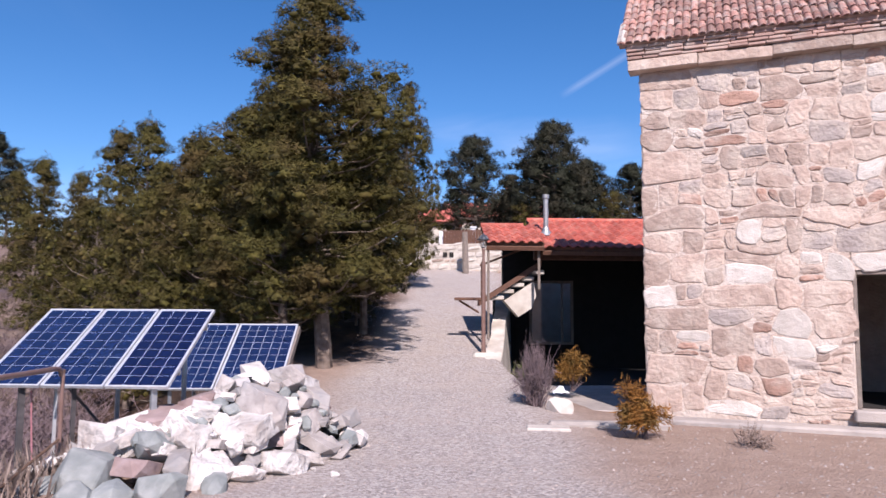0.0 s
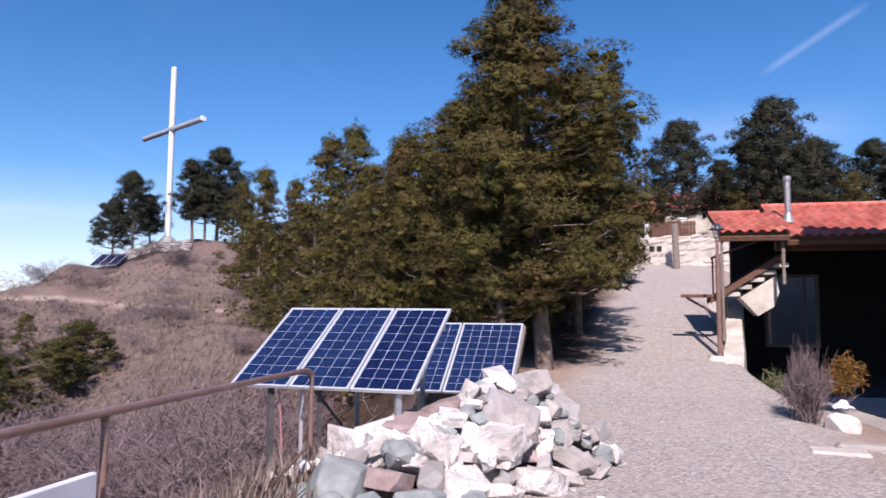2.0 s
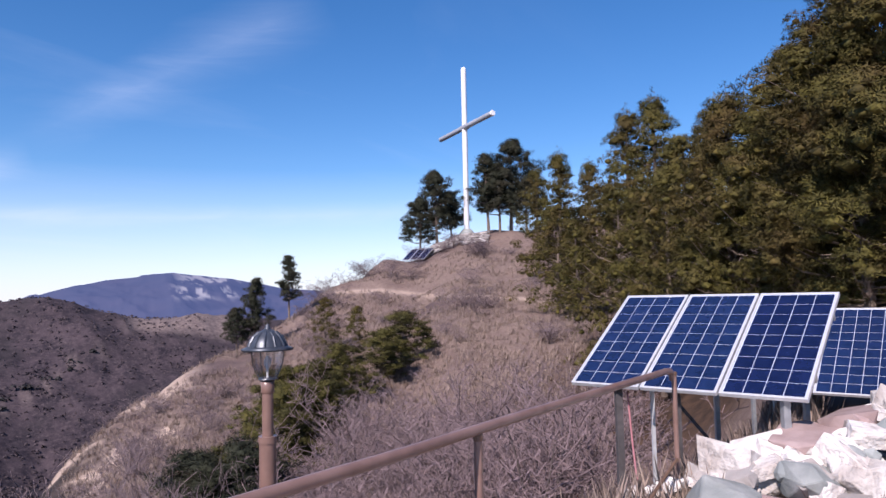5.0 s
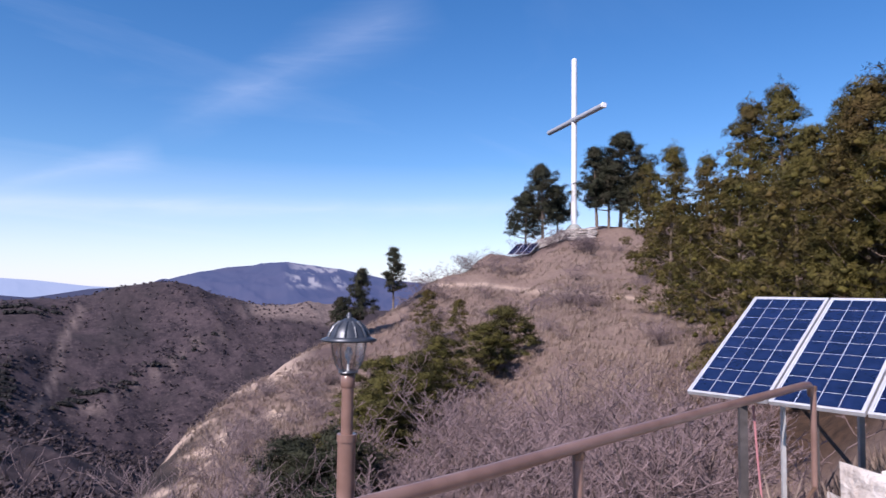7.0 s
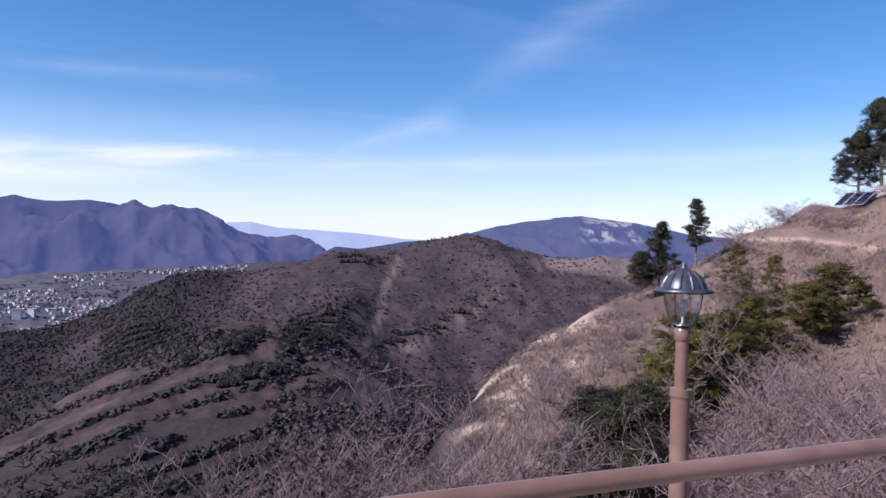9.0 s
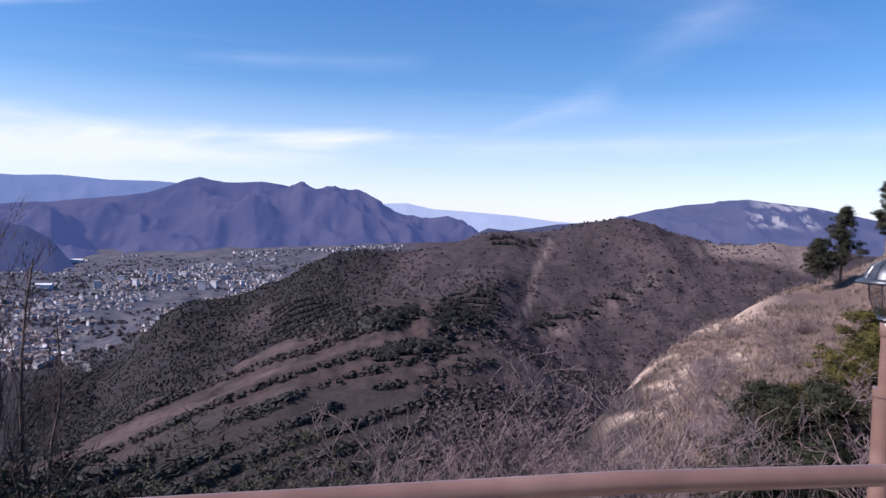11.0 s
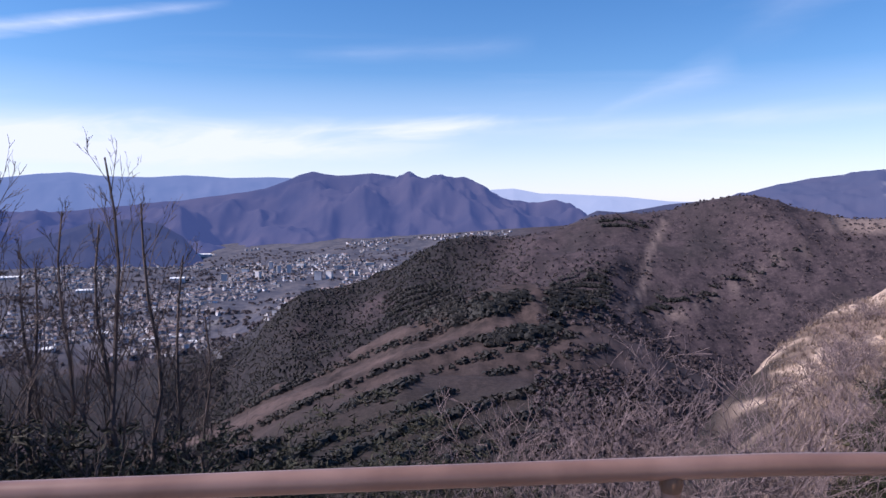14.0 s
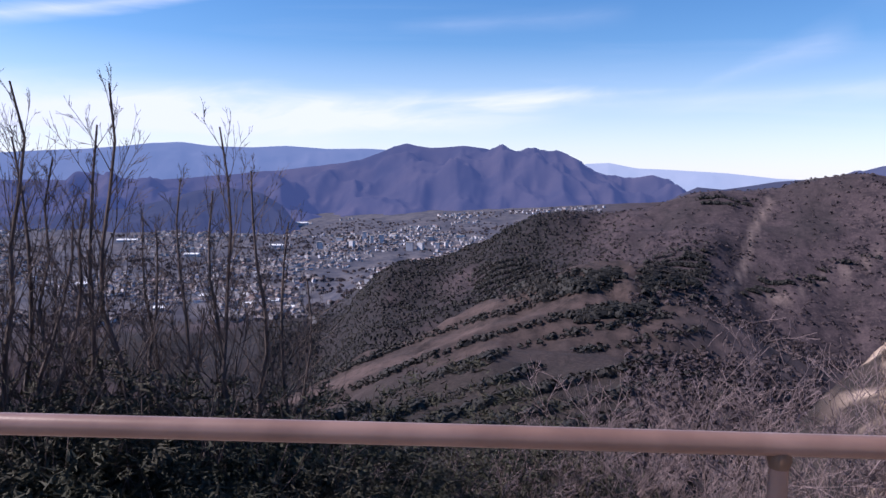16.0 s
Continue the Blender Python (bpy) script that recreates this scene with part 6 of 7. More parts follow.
part("roof", Mesh().add([(-1.8, -0.4, 2.5), (1.8, -0.4, 2.5), (1.8, 2, 3.6), (-1.8, 2, 3.6), (1.8, 4.4, 2.5), (-1.8, 4.4, 2.5)], [(0, 1, 2, 3), (3, 2, 4, 5), (0, 3, 5), (1, 4, 2), (0, 5, 4, 1)]), M_PANTILE, house2, "red tiled roof")

# ---------------------------------------------------------------- pines
BIG = pine_meshes(1, 9.0, 2.1, 0.17, 140, 5, 14, 0.105, M_NEEDLE, 0.4, 1.05, 0.28, nw=0.0085, clump=26, puff=1.6, heart_k=0.36, sparse=True)
BIG2 = pine_meshes(2, 8.0, 2.15, 0.15, 120, 5, 14, 0.105, M_NEEDLE, 0.4, 1.0, 0.28, nw=0.0085, clump=26, puff=1.6, heart_k=0.36, sparse=True)
MIDP = pine_meshes(3, 6.5, 2.2, 0.04, 76, 4, 13, 0.11, M_NEEDLE, 0.3, 0.95, 0.2, nw=0.009, clump=22, puff=1.6, heart_k=0.36)
MIDQ = pine_meshes(4, 7.0, 1.7, 0.08, 70, 4, 13, 0.11, M_NEEDLE, 0.4, 1.25, 0.2, nw=0.009, clump=22, puff=1.5, heart_k=0.36)
FARD = pine_meshes(5, 7.0, 2.2, 0.25, 88, 4, 16, 0.22, M_NEEDLED, 0.5, 1.0, 0.2, nw=0.017, clump=9, puff=1.35, heart_k=0.3)
FARE = pine_meshes(6, 7.5, 1.7, 0.27, 80, 4, 16, 0.22, M_NEEDLED, 0.5, 1.0, 0.25, nw=0.017, clump=9, puff=1.3, heart_k=0.3)
JUNI = pine_meshes(7, 4.0, 1.6, 0.04, 70, 4, 15, 0.17, M_JUNIPER, 0.5, 0.8, 0.35, nw=0.011, clump=10, puff=1.25, heart_k=0.4)
JUND = pine_meshes(8, 3.2, 1.3, 0.03, 55, 4, 14, 0.16, M_NEEDLED, 0.5, 0.8, 0.3, nw=0.010, clump=9, puff=1.1, heart_k=0.4)
HREF = {id(JUND): 3.2, id(BIG): 9.0, id(BIG2): 8.0, id(MIDP): 6.5, id(MIDQ): 7.0, id(FARD): 7.0, id(FARE): 7.5, id(JUNI): 4.0}
rt = random.Random(17)


def pine(meshes, th, r, top_el, cx=CX, cy=CY, base_el=None, label="", group="pines on the hill", wide=1.0):
    x, y = spot(th, r, cx, cy)
    z = ground_z(x, y) if base_el is None else 1.6 + r * math.tan(radians(base_el))
    h = 1.6 + r * math.tan(radians(top_el)) - z
    s = h / HREF[id(meshes)]
    root = thing("pine_tree", label, "tree", pose(x, y, z, 0, 0, rt.uniform(0, 360)) @ Matrix.Diagonal((s * wide, s * wide, s, 1)), group=group)
    part("trunk", meshes[0], None, root)
    part("crown", meshes[1], None, root)
    return root


G1, G2, G3, G4 = "big olive green pine beside the drive", "bushy olive green pine on the slope", "dark pine on the hilltop near the cross", "dark pine behind the houses"
pine(BIG, 9.4, 14.9, 24.8, 0, 0, label=G1, wide=1.3)
pine(BIG2, 12.8, 14.8, 15.5, 0, 0, label=G1, wide=1.2)
pine(BIG2, 6.4, 18.5, 17.5, 0, 0, label=G1, wide=1.0)
pine(BIG, 12.6, 18.0, 20.6, 0, 0, label=G1, wide=0.95)
pine(BIG2, 15.8, 17.6, 15.6, 0, 0, label=G1, wide=1.0)
pine(BIG2, 3.1, 25.4, 18.0, 0, 0, label="olive green pine standing over the upper drive", wide=0.72)
# low pine added as a dark mass where only shade lies
pine(MIDP, 7.0, 19.6, 7.5, 0, 0, label=G2, wide=0.9)
pine(BIG2, 6.2, 26.5, 13.5, 0, 0, base_el=1.8, label=G1, wide=1.0)
# low pines added behind the trunks to block light and darken the gaps
pine(MIDP, 8.4, 20.5, 10.5, 0, 0, label=G2, wide=1.0)
pine(MIDP, 11.5, 19.5, 10.5, 0, 0, label=G2, wide=1.1)
pine(MIDP, 14.2, 17.6, 11.0, 0, 0, label=G2, wide=1.1)
pine(MIDP, 13.6, 21, 8.5, 0, 0, label=G2, wide=1.1)
pine(MIDP, 16.0, 22, 8.0, 0, 0, label=G2, wide=1.1)
pine(MIDQ, 19.3, 18.5, 13.2, 0, 0, label=G2, wide=1.15)
pine(MIDP, 17.5, 17.8, 11.4, 0, 0, label=G2, wide=1.05)
pine(MIDP, 20.5, 20, 10.0, 0, 0, label=G2)
pine(MIDQ, 23.0, 30, 14.0, 0, 0, label=G2)
pine(MIDQ, 25.2, 31, 13.2, 0, 0, label=G2)
pine(MIDP, 24.0, 21, 8.5, 0, 0, label=G2)
pine(MIDP, 26.5, 24, 7.5, 0, 0, label=G2)
pine(MIDP, 22.0, 25, 10.5, 0, 0, label=G2)
pine(MIDQ, 19.5, 27, 12.8, 0, 0, label=G2)
pine(MIDQ, 28.4, 33, 11.3, label=G2)
pine(MIDP, 26.7, 27, 6.0, label=G2)
pine(MIDP, 28.8, 30, 7.0, label=G2)
pine(MIDQ, 25.8, 35, 10.5, label=G2)
pine(MIDQ, 30.2, 40, 10.2, label=G2)
for th, r, el, ms in ((38.6, 53.5, 10.1, FARD), (37.4, 55, 8.6, FARD), (34.3, 54, 11.5, FARE), (32.5, 55, 12.4, FARD), (33.4, 54.5, 10.6, FARD), (31.2, 53, 9.6, FARD), (40.0, 54, 8.0, FARD)):
    pine(ms, th, r, el, label=G3, wide=1.15)
pine(FARE, 50.6, 43, 3.55, base_el=-1.35, label="lone dark pine on the ridge", wide=0.95)
pine(FARE, 53.3, 38, 1.75, label="dark pine on the ridge", wide=1.0)
pine(FARD, 54.6, 37.5, -0.6, label="dark pine on the ridge", wide=1.1)
pine(MIDP, 47.7, 32, 0.1, label=G2)
pine(MIDP, 45.2, 30, -0.6, label=G2)
JL = "spreading olive green juniper on the slope"
for th, r, el in ((41.4, 25, -1.3), (43.3, 23.5, -2.6), (45.6, 21.5, -3.8), (48.6, 19.5, -5.2), (50.4, 18, -6.8), (52.3, 16.5, -8.6), (49.6, 16, -8.8), (47.2, 18.5, -6.6), (51.8, 20, -5.6), (54.5, 15, -11.5), (39.4, 26.5, -2.5)):
    pine(JUNI, th, r, el, label=JL, group="junipers on the slope", wide=1.5)
for th, r, el in ((56.8, 13, -11.6), (55.6, 12, -12.6), (52.9, 12, -11.6), (54.6, 10, -15.0), (58.2, 11.5, -14.8), (57, 9, -17.5)):
    pine(JUND, th, r, el, label="dark green evergreen bush on the bank", group="evergreen bushes on the bank", wide=1.5)
for th, r, el, ms in ((-2.8, 37, 14.0, FARD), (-9.3, 35, 15.0, FARD), (-7.6, 36, 12.6, FARD), (-12.0, 36, 12.0, FARD), (-15.0, 35, 11.5, FARD), (-10.6, 34, 11.8, FARD), (-17, 36, 11.8, FARD), (-5.6, 40, 11.2, FARE), (-1.2, 39, 10.0, MIDP), (-6.4, 34, 8.9, MIDP), (-13.5, 32, 9.6, MIDP), (5.5, 34, 13.0, FARD), (8, 36, 12, FARD)):
    pine(ms, th, r, el, 0, 0, base_el=4.6 if r > 31 else 4.2, label=G4, group="pines behind the houses", wide=1.1)

# ---------------------------------------------------------------- bare trees and shrubs below the terrace
BT = [sapling_mesh(s, 3.4, 0.026, M_TWIGD, 26, k) for s, k in ((51, 1), (52, 3), (53, 2))]
BL = "slender leafless tree with thin dark branches"


def bare(me, th, r, top_el, label=BL, name="bare_tree", href=3.4, group="leafless trees below the railing", cat="tree", wide=1.0, names=("trunk", "crown")):
    x, y = spot(th, r, -1.9, 1.4)
    z = ground_z(x, y)
    s = (1.6 + r * math.tan(radians(top_el)) - z) / href
    root = thing(name, label, cat, pose(x, y, z, 0, 0, rt.uniform(0, 360)) @ Matrix.Diagonal((s * wide, s * wide, s, 1)), group=group)
    for n, m in zip(names, me):
        part(n, m, None, root)
    return root


for k, th, r, el in ((1, 130.6, 5.2, 7.7), (0, 129.6, 5.8, 4.3), (2, 124.9, 5.4, 7.6), (0, 126.2, 6.2, 5.4), (0, 115.5, 5.3, 5.7), (0, 114.4, 5.6, 2.2), (2, 120.2, 5.6, 0.8), (0, 118.3, 6.0, 0.5), (0, 122.8, 6.4, -1.6), (0, 121.4, 6.2, -2.6),
                     (1, 127.4, 5.9, 2.4), (0, 109.5, 6.2, -6.9), (0, 112.6, 6.0, -2.0), (1, 133.5, 5.4, 8.0), (2, 137, 5.2, 7.0)):
    bare(BT[k], th, r, el, wide=0.9)
SH = [bare_tree_mesh(60 + s, 2.5, 0.8, 0.015, 4, 4, M_TWIG, "shrub", 0.8, 4, 0.5, M_TWIGD) for s in range(4)]
SL = "leafless grey brown shrub with fine forked twigs"
for k in range(17):
    th = 58 + 37 * (k + rt.random()) / 17
    r = rt.uniform(5.5, 10)
    top = np.interp(th, [56, 62, 66, 72, 76, 82, 86, 96], [-12, -10.5, -9, -9.6, -8.8, -13, -14.5, -19]) - rt.choice((0, 1.5, 3.5, 6))
    bare(SH[k % 4], th, r, top, SL, "shrub", 2.5, "leafless shrubs below the railing", "shrub", 1.1)
for k in range(11):
    th = rt.uniform(92, 112)
    bare(SH[k % 4], th, rt.uniform(5, 8), rt.uniform(-24, -19), SL, "shrub", 2.5, "leafless shrubs below the railing", "shrub", 1.2)
DB = [(leaf_bush_mesh(70 + s, 0.8, 1.3, 1300, M_DARKBUSH, 14, 0.05, 0.0055), twig_bush_mesh(75 + s, 0.6, 1.2, 40, M_TWIGD, 0.006)) for s in range(2)]
for th, r, el in ((131, 4.6, -14), (127.5, 4.9, -16), (123.5, 5.0, -15.5), (119.5, 4.8, -14.6), (116, 5.0, -16), (112.5, 5.1, -17.5), (109, 4.7, -21), (105.5, 4.5, -24), (121, 4.0, -24), (115, 3.9, -25), (128, 3.9, -24), (133, 4.4, -18), (101, 5.2, -24), (96, 6.0, -23), (91, 6.5, -21.5), (88, 7.0, -21), (98, 4.6, -29)):
    bare(DB[0 if r > 4.7 else 1], th, r, el, "dense dark evergreen bush below the railing", "bush", 1.3, "evergreen bushes below the railing", "bush", 1.25, ("foliage", "twig_frame"))
# purple grey twig bushes over the hollow and the hillside
TB = [bare_tree_mesh(90 + s, 1.25, 1.0, 0.014, 4, 3, M_TWIGP, "shrub", 0.45, 6, 0.55, M_TWIGD) for s in range(4)]
PL = "rounded leafless bush of purple grey twigs"


TBD = [bare_tree_mesh(95 + s, 1.25, 1.0, 0.014, 4, 4, M_TWIG, "shrub", 0.35, 6, 0.6) for s in range(2)]


def dark_shrub(x, y, s, tall, k):
    root = thing("shrub", "low rounded leafless bush of dark brown twigs", "shrub", pose(x, y, ground_z(x, y), 0, 0, rt.uniform(0, 360)) @ Matrix.Diagonal((s, s, s * tall, 1)), group="dark shrubs on the slope")
    part("stem", TBD[k % 2][0], None, root)
    part("twig_crown", TBD[k % 2][1], None, root)


def shrub(x, y, s, tall, k):
    root = thing("shrub", PL, "shrub", pose(x, y, ground_z(x, y), 0, 0, rt.uniform(0, 360)) @ Matrix.Diagonal((s, s, s * tall, 1)), group="purple shrubs on the slope")
    part("stem", TB[k % 4][0], None, root)
    part("twig_crown", TB[k % 4][1], None, root)


for k in range(85):
    th = rt.uniform(22, 50)
    r = rt.uniform(8.5, 17)
    if th > 46 and r > 14.5:
        continue
    x, y = spot(th, r)
    s = rt.uniform(0.9, 1.75)
    shrub(x, y, s, 1.15, k)
for k in range(150):
    th = rt.uniform(27, 64)
    r = rt.uniform(0.42, 1.03) * float(np.interp(th, RIDGE_TH, RIDGE_R))
    if abs(r - float(PATH_R(th))) < 1.6:
        continue
    x, y = spot(th, r)
    s = rt.uniform(0.5, 1.5)
    if k % 2:
        dark_shrub(x, y, s * 0.95, 0.7, k // 2)
    else:
        shrub(x, y, s * 0.72, 0.7, k // 2)


for k in range(26):
    th = rt.choice((rt.uniform(39.5, 44), rt.uniform(43, 50), rt.uniform(33, 40)))
    r = rt.uniform(0.86, 1.01) * float(np.interp(th, RIDGE_TH, RIDGE_R))
    if abs(r - float(PATH_R(th))) > 1.2:
        dark_shrub(*spot(th, r), rt.uniform(1.0, 1.9), 0.7, k)


# ---------------------------------------------------------------- dry grass
def grass(name, label, pts, h, n, mat, seed=5):
    rng = np.random.RandomState(seed)
    base = []
    for _ in range(6):
        v = []
        for _k in range(n):
            a = rng.uniform(0, 2 * np.pi)
            o = rng.normal(0, 0.06, 3) * [1, 1, 0]
            tip = o + np.array([np.cos(a) * 0.5, np.sin(a) * 0.5, 1.0]) * rng.uniform(0.5, 1.1) * h
            sd = np.array([-np.sin(a), np.cos(a), 0]) * 0.012
            v.append([o - sd, o + sd, tip])
        base.append(np.array(v).reshape(-1, 3))
    x, y = np.array(pts).T
    z = land(x, y)
    V = np.concatenate([base[k % 6] * rng.uniform(0.6, 1.5) + (a, b, c) for k, (a, b, c) in enumerate(zip(x, y, z))])
    thing(name, label, "grass", mesh=raw(name, V, np.arange(len(V)).reshape(-1, 3), mat), kind="stuff")


rg = np.random.RandomState(3)
pts = []
while len(pts) < 12000:
    th, r = rg.uniform(24, 66.5), 5 + 45 * rg.rand() ** 0.8
    if r > np.interp(th, RIDGE_TH, RIDGE_R) * 1.05 or abs(r - PATH_R(th)) < 0.9:
        continue
    x, y = spot(th, r)
    if x > terrace_edge(y) - 0.3:
        continue
    pts.append((x, y))
grass("dry_grass", "dry straw grass covering the hillside", pts, 0.2, 9, M_STRAW)
pts = [(-3.75 + rg.normal(0, 0.25), rg.uniform(2.5, 9.5)) for _ in range(260)] + [(-2.4 + rg.normal(0, 0.1), 7.0 + rg.normal(0, 0.1)) for _ in range(8)] + [(-3.9 + rg.normal(0, 0.6), 9.2 + rg.normal(0, 0.7)) for _ in range(140)]
pts += [(rg.uniform(-8, -3.6), rg.uniform(7.5, 13.5)) for _ in range(900)]
grass("edge_grass", "dry grass tufts along the terrace edge and the rock heap", pts, 0.3, 12, M_STRAW, 8)


# ---------------------------------------------------------------- loose stones on the gravel
def pebbles():
    rng = np.random.RandomState(12)
    ico = np.array([[0, 0, 1], [0.9, 0, 0.1], [0.28, 0.85, 0.0], [-0.72, 0.53, 0.1], [-0.72, -0.53, 0], [0.28, -0.85, 0.1]])
    tri = np.array([[0, 1, 2], [0, 2, 3], [0, 3, 4], [0, 4, 5], [0, 5, 1]])
    y = 5.5 + 22 * rng.rand(5200) ** 1.7
    x = np.where(y < 10, rng.uniform(-2.6, 6.5, 5200), rng.uniform(-2.2, 1.2, 5200))
    on = x > terrace_edge(y) + 0.2
    x, y = x[on], y[on]
    size = rng.uniform(0.008, 0.022, len(x)) * np.where(rng.rand(len(x)) < 0.06, 1.8, 1)
    V = ico[None] * size[:, None, None] * rng.uniform(0.7, 1.2, (len(x), 1, 3)) + np.stack([x, y, land(x, y) - 0.003], 1)[:, None]
    F = tri[None] + 6 * np.arange(len(x))[:, None, None]
    thing("pebbles", "loose pale pebbles scattered over the gravel", "stones", mesh=raw("pebbles", V.reshape(-1, 3), F.reshape(-1, 3), M_PEB), kind="stuff")


M_PEB = matte("pale pebble", (0.37, 0.31, 0.275), (0.25, 0.21, 0.19), 3, 0.9, 0.0, island=0.3)
pebbles()


# ---------------------------------------------------------------- far woods and the town
def clumps(name, label, pts, sizes, mat, seed, flat=0.8):
    rng = np.random.RandomState(seed)
    ico = []
    for _ in range(5):
        v = []
        for k in range(9):
            a, e = rng.uniform(0, 2 * np.pi), rng.uniform(-0.1, 1.5)
            d = np.array([np.cos(a) * np.cos(e), np.sin(a) * np.cos(e), np.sin(e) * flat])
            s = np.cross(d, rng.normal(size=3))
            s /= np.linalg.norm(s)
            t = np.cross(d, s)
            w = rng.uniform(0.4, 0.6)
            v += [d * 0.62 + s * w, d * 0.62 - s * 0.5 * w + t * 0.85 * w, d * 0.75 - s * 0.5 * w - t * 0.85 * w]
        ico.append(np.array(v))
    x, y = np.array(pts).T
    z = land(x, y)
    V = np.concatenate([ico[k % 5] * s + (a, b, c + 0.25 * s) for k, (a, b, c, s) in enumerate(zip(x, y, z, sizes))])
    thing(name, label, "woodland", mesh=raw(name, V, np.arange(len(V)).reshape(-1, 3), mat), kind="stuff")


def wood_points(n, th0, th1, r0, r1, keep, seed):
    rng = np.random.RandomState(seed)
    out = []
    while len(out) < n:
        th = rng.uniform(th0, th1, 4000)
        r = np.exp(rng.uniform(math.log(r0), math.log(r1), 4000))
        x, y = CX - r * np.sin(np.radians(th)), CY + r * np.cos(np.radians(th))
        ok = keep(x, y, th, r, rng.rand(4000))
        out += list(zip(x[ok], y[ok]))
    return out[:n]


def hedge_rows(x, y, th, r, u):
    f = terrace_rows(x, y, land(x, y), r, th)
    k = fbm(x / 55 + 20, y / 55 + 33, 4)
    return (f > 0.68) & (k > 0.46 + 0.14 * (u - 0.5)) & (u < sstep(75, 88, th)) & (u < sstep(130, 118, th) + 0.2) & (u < sstep(640, 520, r) + 0.1)


p1 = wood_points(6800, 76, 130, 120, 560, hedge_rows, 41)
clumps("evergreen_scrub", "rows of dark evergreen scrub across the spurs", p1, np.random.RandomState(1).uniform(1.3, 3.0, len(p1)), M_WOODLAND, 2)
grove = lambda x, y, th, r, u: (fbm(x / 60 + 2, y / 60 + 2) + 0.25 * (u - 0.5) > 0.45 + 0.05 * abs(th - 81.2))
p2 = wood_points(900, 78.5, 84, 540, 700, grove, 42)
clumps("pine_grove", "dark pine grove on the hill shoulder", p2, np.random.RandomState(2).uniform(3, 5, len(p2)), M_WOODLAND, 3, 1.3)
p3 = wood_points(13000, 84, 114, 700, 1250, lambda x, y, th, r, u: (fbm(x / 130 + 8, y / 130 + 4) > 0.43 + 0.25 * (u - 0.5)) & (u < 0.15 + sstep(85, 95, th)) & (u < sstep(690, 800, r)), 43)
clumps("forest_hill", "dark forested hill in front of the town", p3, np.random.RandomState(3).uniform(1.1, 3.0, len(p3)), M_WOODLAND, 4)
p4 = wood_points(14000, 52, 108, 150, 1150, lambda x, y, th, r, u: (fbm(x / 80 + 30, y / 80 + 14) > 0.40 + 0.3 * (u - 0.5)) & (u < sstep(108, 96, th)) & (u < sstep(130, 320, r) + 0.15) & ((th < 84) | (r > 640)), 44)
clumps("bare_woodland", "leafless brown woodland on the far hills", p4, np.random.RandomState(4).uniform(0.9, 2.8, len(p4)), M_SCRUB, 5)


p7 = wood_points(3600, 72, 108, 95, 320, lambda x, y, th, r, u: (terrace_rows(x, y, land(x, y), r, th) > 0.3) & (fbm(x / 40 + 12, y / 40 + 25, 4) > 0.42 + 0.16 * (u - 0.5)), 47)
clumps("dark_scrub", "dark evergreen scrub on the lower spurs", p7, np.random.RandomState(7).uniform(0.5, 1.3, len(p7)), M_WOODLAND, 17)


# tracks on the far hill
def land_at(th, el):
    """Where the sight line at this heading and height angle from the terrace first meets the far land."""
    r = np.exp(np.linspace(math.log(130), math.log(3100), 200))
    x, y = CX - r * math.sin(radians(th)), CY + r * math.cos(radians(th))
    z = land(x, y)
    hit = np.nonzero(z >= 1.6 + r * math.tan(radians(el)))[0]
    k = hit[0] if len(hit) else len(r) - 1
    return x[k], y[k]


RTR = random.Random(6)


def track(name, label, line, width, mat, lift=1.2):
    pts = []
    for (t0, e0), (t1, e1) in zip(line, line[1:]):
        for s in np.linspace(0, 1, 14, endpoint=False):
            pts.append(land_at(t0 + s * (t1 - t0), e0 + s * (e1 - e0)))
    v, f = [], []
    for i, (x, y) in enumerate(pts):
        a, b = pts[max(i - 1, 0)], pts[min(i + 1, len(pts) - 1)]
        dx, dy = b[0] - a[0], b[1] - a[1]
        k = max(math.hypot(dx, dy), 1e-3)
        w = width * (0.7 + 0.6 * RTR.random())
        for s in (-1, 1):
            px, py = x - s * dy / k * w, y + s * dx / k * w
            v.append((px, py, ground_z(px, py) + lift))
    for i in range(len(pts) - 1):
        f.append((2 * i, 2 * i + 1, 2 * i + 3, 2 * i + 2))
    thing(name, label, "track", None, Mesh().add(v, f), mat, kind="structure")


M_ROAD = matte("pale asphalt", (0.12, 0.12, 0.135), (0.09, 0.09, 0.1), 0.05, 0.95, 0.0)
track("road_valley", "winding pale road into the valley town", [(109.6, -12.2), (110.1, -11.3), (111.0, -10.3), (110.5, -9.6), (109.2, -8.9)], 4.0, M_ROAD, 0.8)


def patch_points(n, line, half, seed):
    """Points strewn along a line of headings and height angles, half a band wide."""
    rng = random.Random(seed)
    out = []
    for _ in range(n):
        k = rng.randrange(len(line) - 1)
        u = rng.random()
        th = line[k][0] + u * (line[k + 1][0] - line[k][0]) + rng.gauss(0, 0.22)
        el = line[k][1] + u * (line[k + 1][1] - line[k][1]) + rng.gauss(0, 0.5) * half
        out.append(land_at(th, el))
    return out


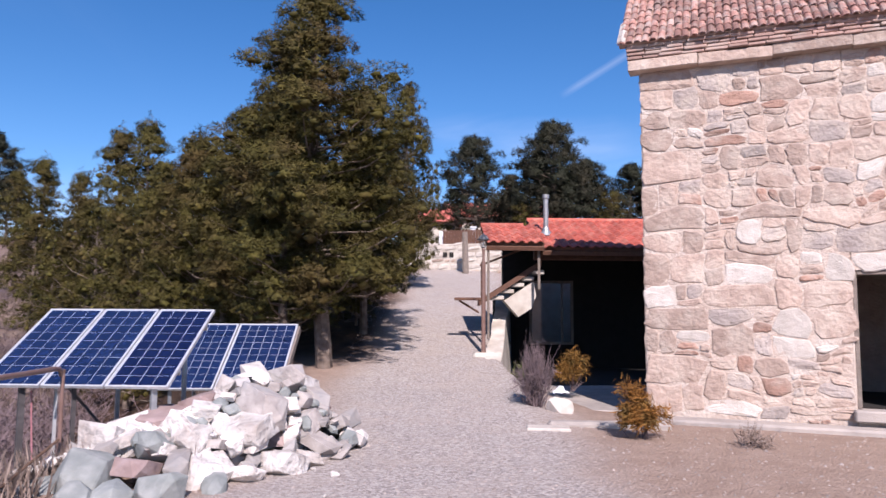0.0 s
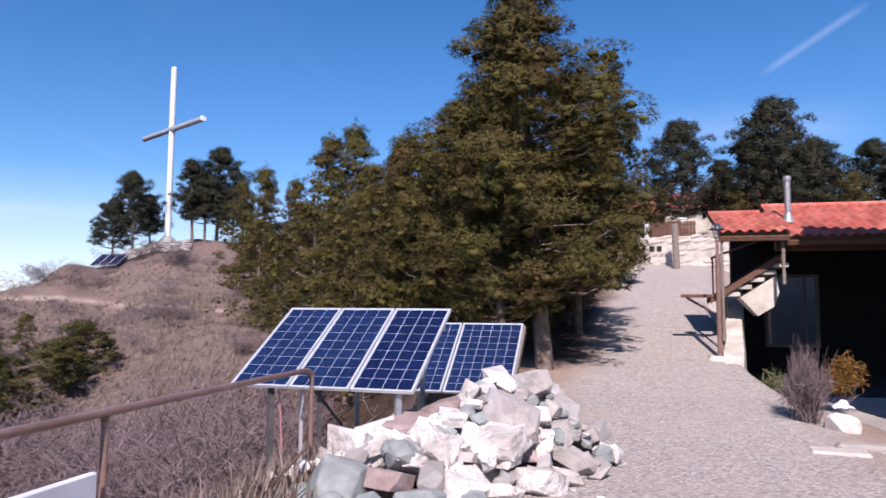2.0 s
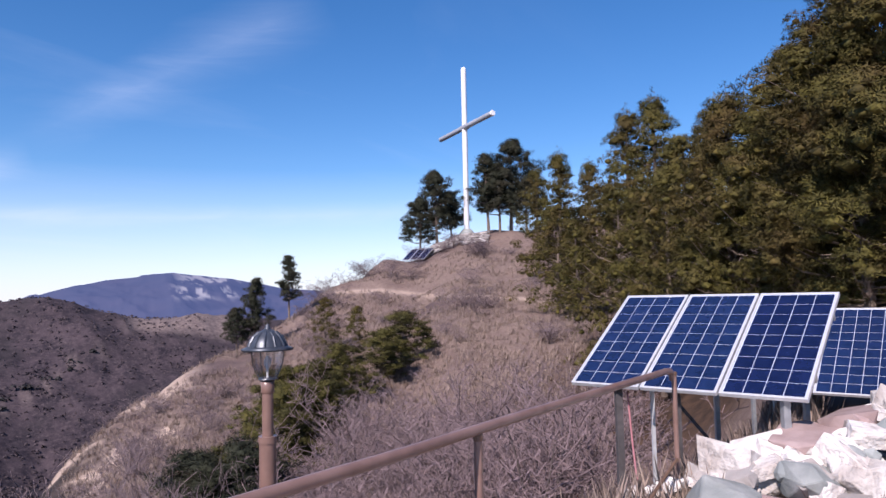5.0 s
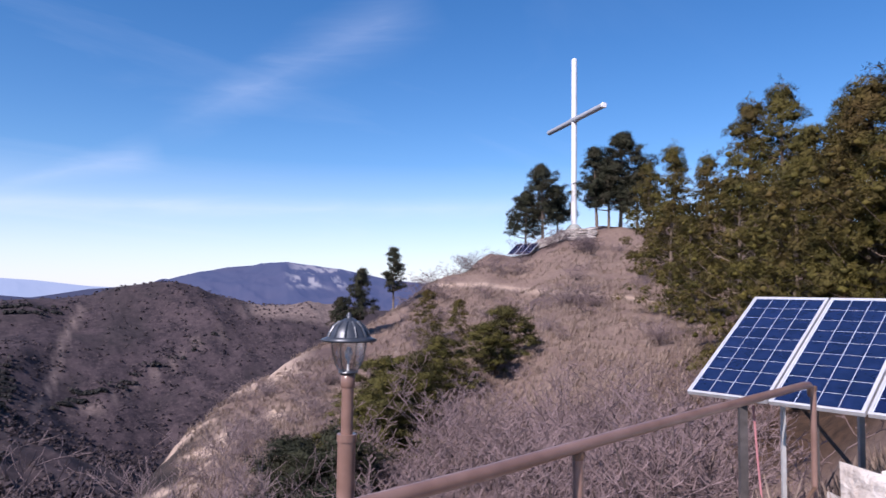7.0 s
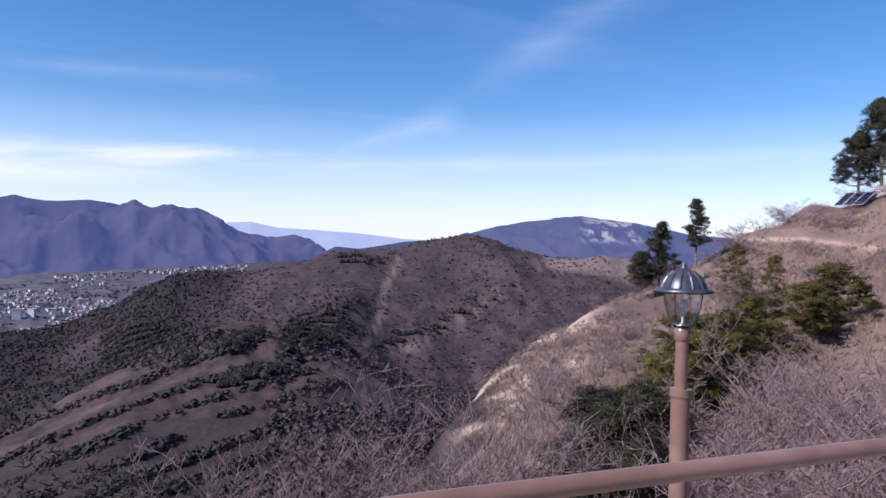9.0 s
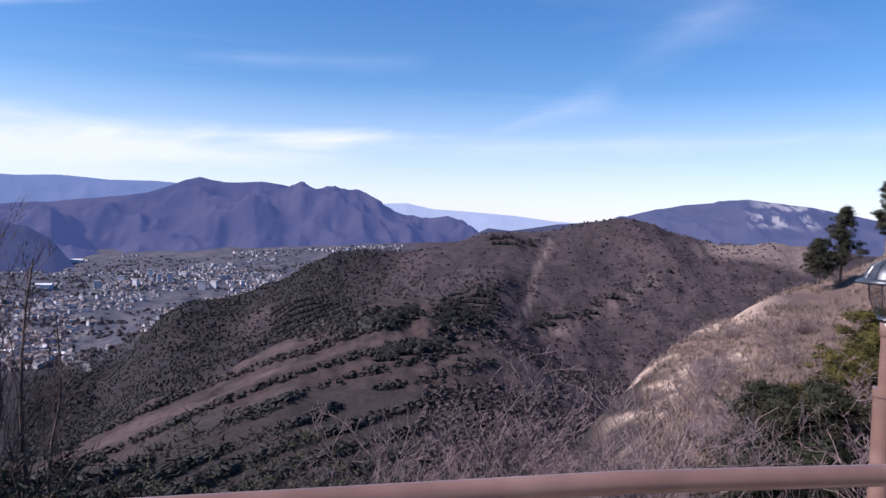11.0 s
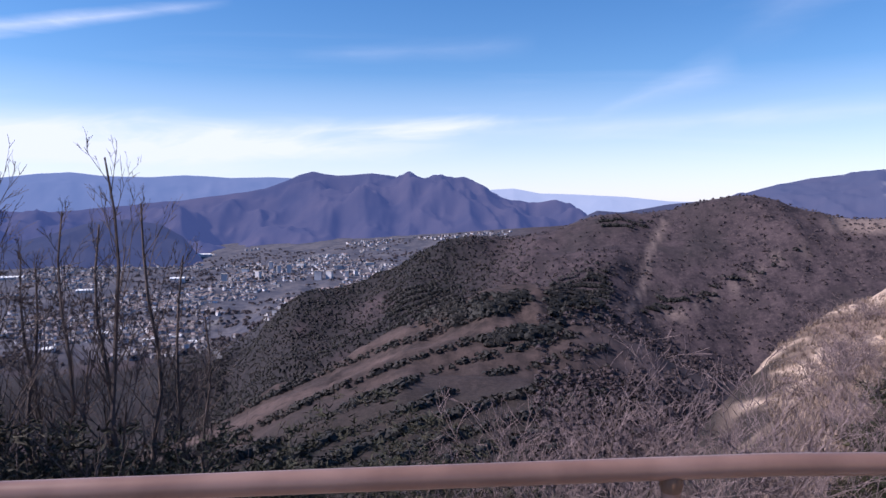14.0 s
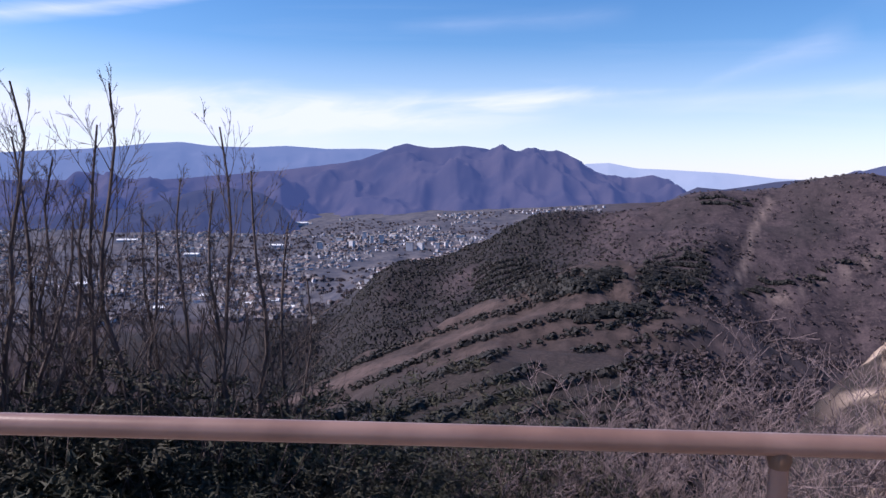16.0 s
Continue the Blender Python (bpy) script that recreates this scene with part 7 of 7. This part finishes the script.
p6 = patch_points(620, [(83.0, -8.0), (80.65, -7.4), (78.3, -6.9)], 1.3, 3)
p6 += patch_points(420, [(91.3, -9.7), (88.2, -8.8), (84.9, -7.8)], 0.4, 4)
p6 += patch_points(160, [(75.5, -8.8), (74.0, -8.2), (72.4, -7.8)], 0.25, 5)
p6 += patch_points(260, [(88.0, -11.6), (86.3, -11.1), (82.0, -10.3)], 0.35, 6)
p6 += patch_points(520, [(96.5, -8.4), (93.5, -8.2), (90.6, -8.6)], 1.5, 7)
p6 += patch_points(90, [(79.2, -1.8), (75.4, -1.95)], 0.2, 8)
p6 += patch_points(45, [(71.6, -7.7), (69.5, -6.5), (67.6, -5.4), (64.5, -3.7)], 0.1, 9)
clumps("hedges", "dark evergreen groves and hedges on the far hill", p6, np.random.RandomState(6).uniform(2.0, 4.2, len(p6)), M_WOODLAND, 13, 1.2)
p5 = wood_points(4500, 84, 140, 1150, 2950, lambda x, y, th, r, u: fbm(x / 160 + 3, y / 160 + 6) > 0.5, 45)
clumps("town_trees", "bare trees among the town houses", p5, np.random.RandomState(5).uniform(3.5, 8, len(p5)), M_SCRUB, 6)

# slight blue in the plaster stands in for valley haze
M_TOWNW = matte("pale hazy town plaster", (0.52, 0.52, 0.56), (0.3, 0.3, 0.34), 0.02, 0.9, 0.0, island=0.4)
M_TOWNR = matte("town roofs", (0.13, 0.09, 0.09), (0.17, 0.165, 0.18), 0.01, 0.9, 0.0, island=0.4)
rtw = random.Random(77)
walls, roofs = Mesh(), Mesh()
rnt = np.random.RandomState(77)
t_th, t_r = rnt.uniform(86, 132, 9000), np.exp(rnt.uniform(math.log(1150), math.log(2950), 9000))
keep_ = fbm(t_r / 300, t_th / 6, 3) > 0.49 + 0.008 * np.maximum(0, 98 - t_th)
t_th, t_r = t_th[keep_], t_r[keep_]
t_x, t_y = CX - t_r * np.sin(np.radians(t_th)), CY + t_r * np.cos(np.radians(t_th))
for x, y, z in zip(t_x.tolist(), t_y.tolist(), land(t_x, t_y).tolist()):
    a, b, h = rtw.uniform(5, 11), rtw.uniform(5, 9), rtw.uniform(3, 7)
    m = pose(x, y, z, 0, 0, rtw.uniform(0, 180))
    walls.box((-a / 2, -b / 2, -3), (a / 2, b / 2, h), m)
    roofs.add([m @ Vector(p) for p in ((-a * 0.55, -b * 0.55, h), (a * 0.55, -b * 0.55, h), (a * 0.55, 0, h + 2.4), (-a * 0.55, 0, h + 2.4), (a * 0.55, b * 0.55, h), (-a * 0.55, b * 0.55, h))], [(0, 1, 2, 3), (3, 2, 4, 5), (0, 3, 5), (1, 4, 2)])
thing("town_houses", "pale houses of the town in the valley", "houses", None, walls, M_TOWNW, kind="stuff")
thing("town_roofs", "roofs of the town houses in the valley", "roofs", None, roofs, M_TOWNR, kind="stuff")
for th, el, w, h in ((104.2, -5.5, 16, 42), (105.0, -5.6, 14, 40), (105.6, -5.4, 14, 46), (106.6, -6.0, 18, 36), (109.2, -6.1, 20, 40), (101.9, -6.2, 26, 40), (101.0, -6.0, 24, 34), (99.6, -6.0, 14, 30), (98.9, -5.9, 12, 26), (100.3, -5.3, 30, 20), (107.6, -5.4, 26, 20), (97.8, -5.0, 40, 14), (103.2, -5.2, 26, 24)):
    x, y = land_at(th, el)
    w, h = 0.8 * w, 0.66 * h
    ob = thing("apartment_block", "pale concrete apartment block in the town", "building", pose(x, y, ground_z(x, y) - 2, 0, 0, rtw.uniform(60, 120)), group="town blocks")
    part("wall", Mesh().box((-w / 2, -6, 0), (w / 2, 6, h)), M_TOWNW, ob)
    part("roof", Mesh().box((-w / 2 - 0.5, -6.5, h), (w / 2 + 0.5, 6.5, h + 1.2)), M_CONC, ob)
for th, el, w, d, h in ((111.1, -4.1, 100, 26, 14), (112.6, -6.0, 40, 24, 14), (112.9, -10.3, 22, 14, 7), (111.8, -10.8, 26, 12, 6), (114.8, -10.6, 18, 12, 6), (119, -6.4, 40, 20, 7), (118, -9.8, 22, 12, 6), (121.5, -10.6, 20, 14, 6), (123.5, -5.2, 60, 30, 8), (126.5, -8.5, 34, 16, 7)):
    x, y = land_at(th, el)
    ob = thing("warehouse", "long white roofed warehouse in the valley", "building", pose(x, y, ground_z(x, y) - 2, 0, 0, th - 12), group="valley warehouses")
    part("wall", Mesh().box((-w / 2, -d / 2, 0), (w / 2, d / 2, h)), M_TOWNW, ob)
    part("roof", Mesh().add([(-w / 2, -d / 2 - 1, h), (w / 2, -d / 2 - 1, h), (w / 2, 0, h + 3), (-w / 2, 0, h + 3), (w / 2, d / 2 + 1, h), (-w / 2, d / 2 + 1, h)], [(0, 1, 2, 3), (3, 2, 4, 5), (0, 3, 5), (1, 4, 2)]), M_BOARD, ob)
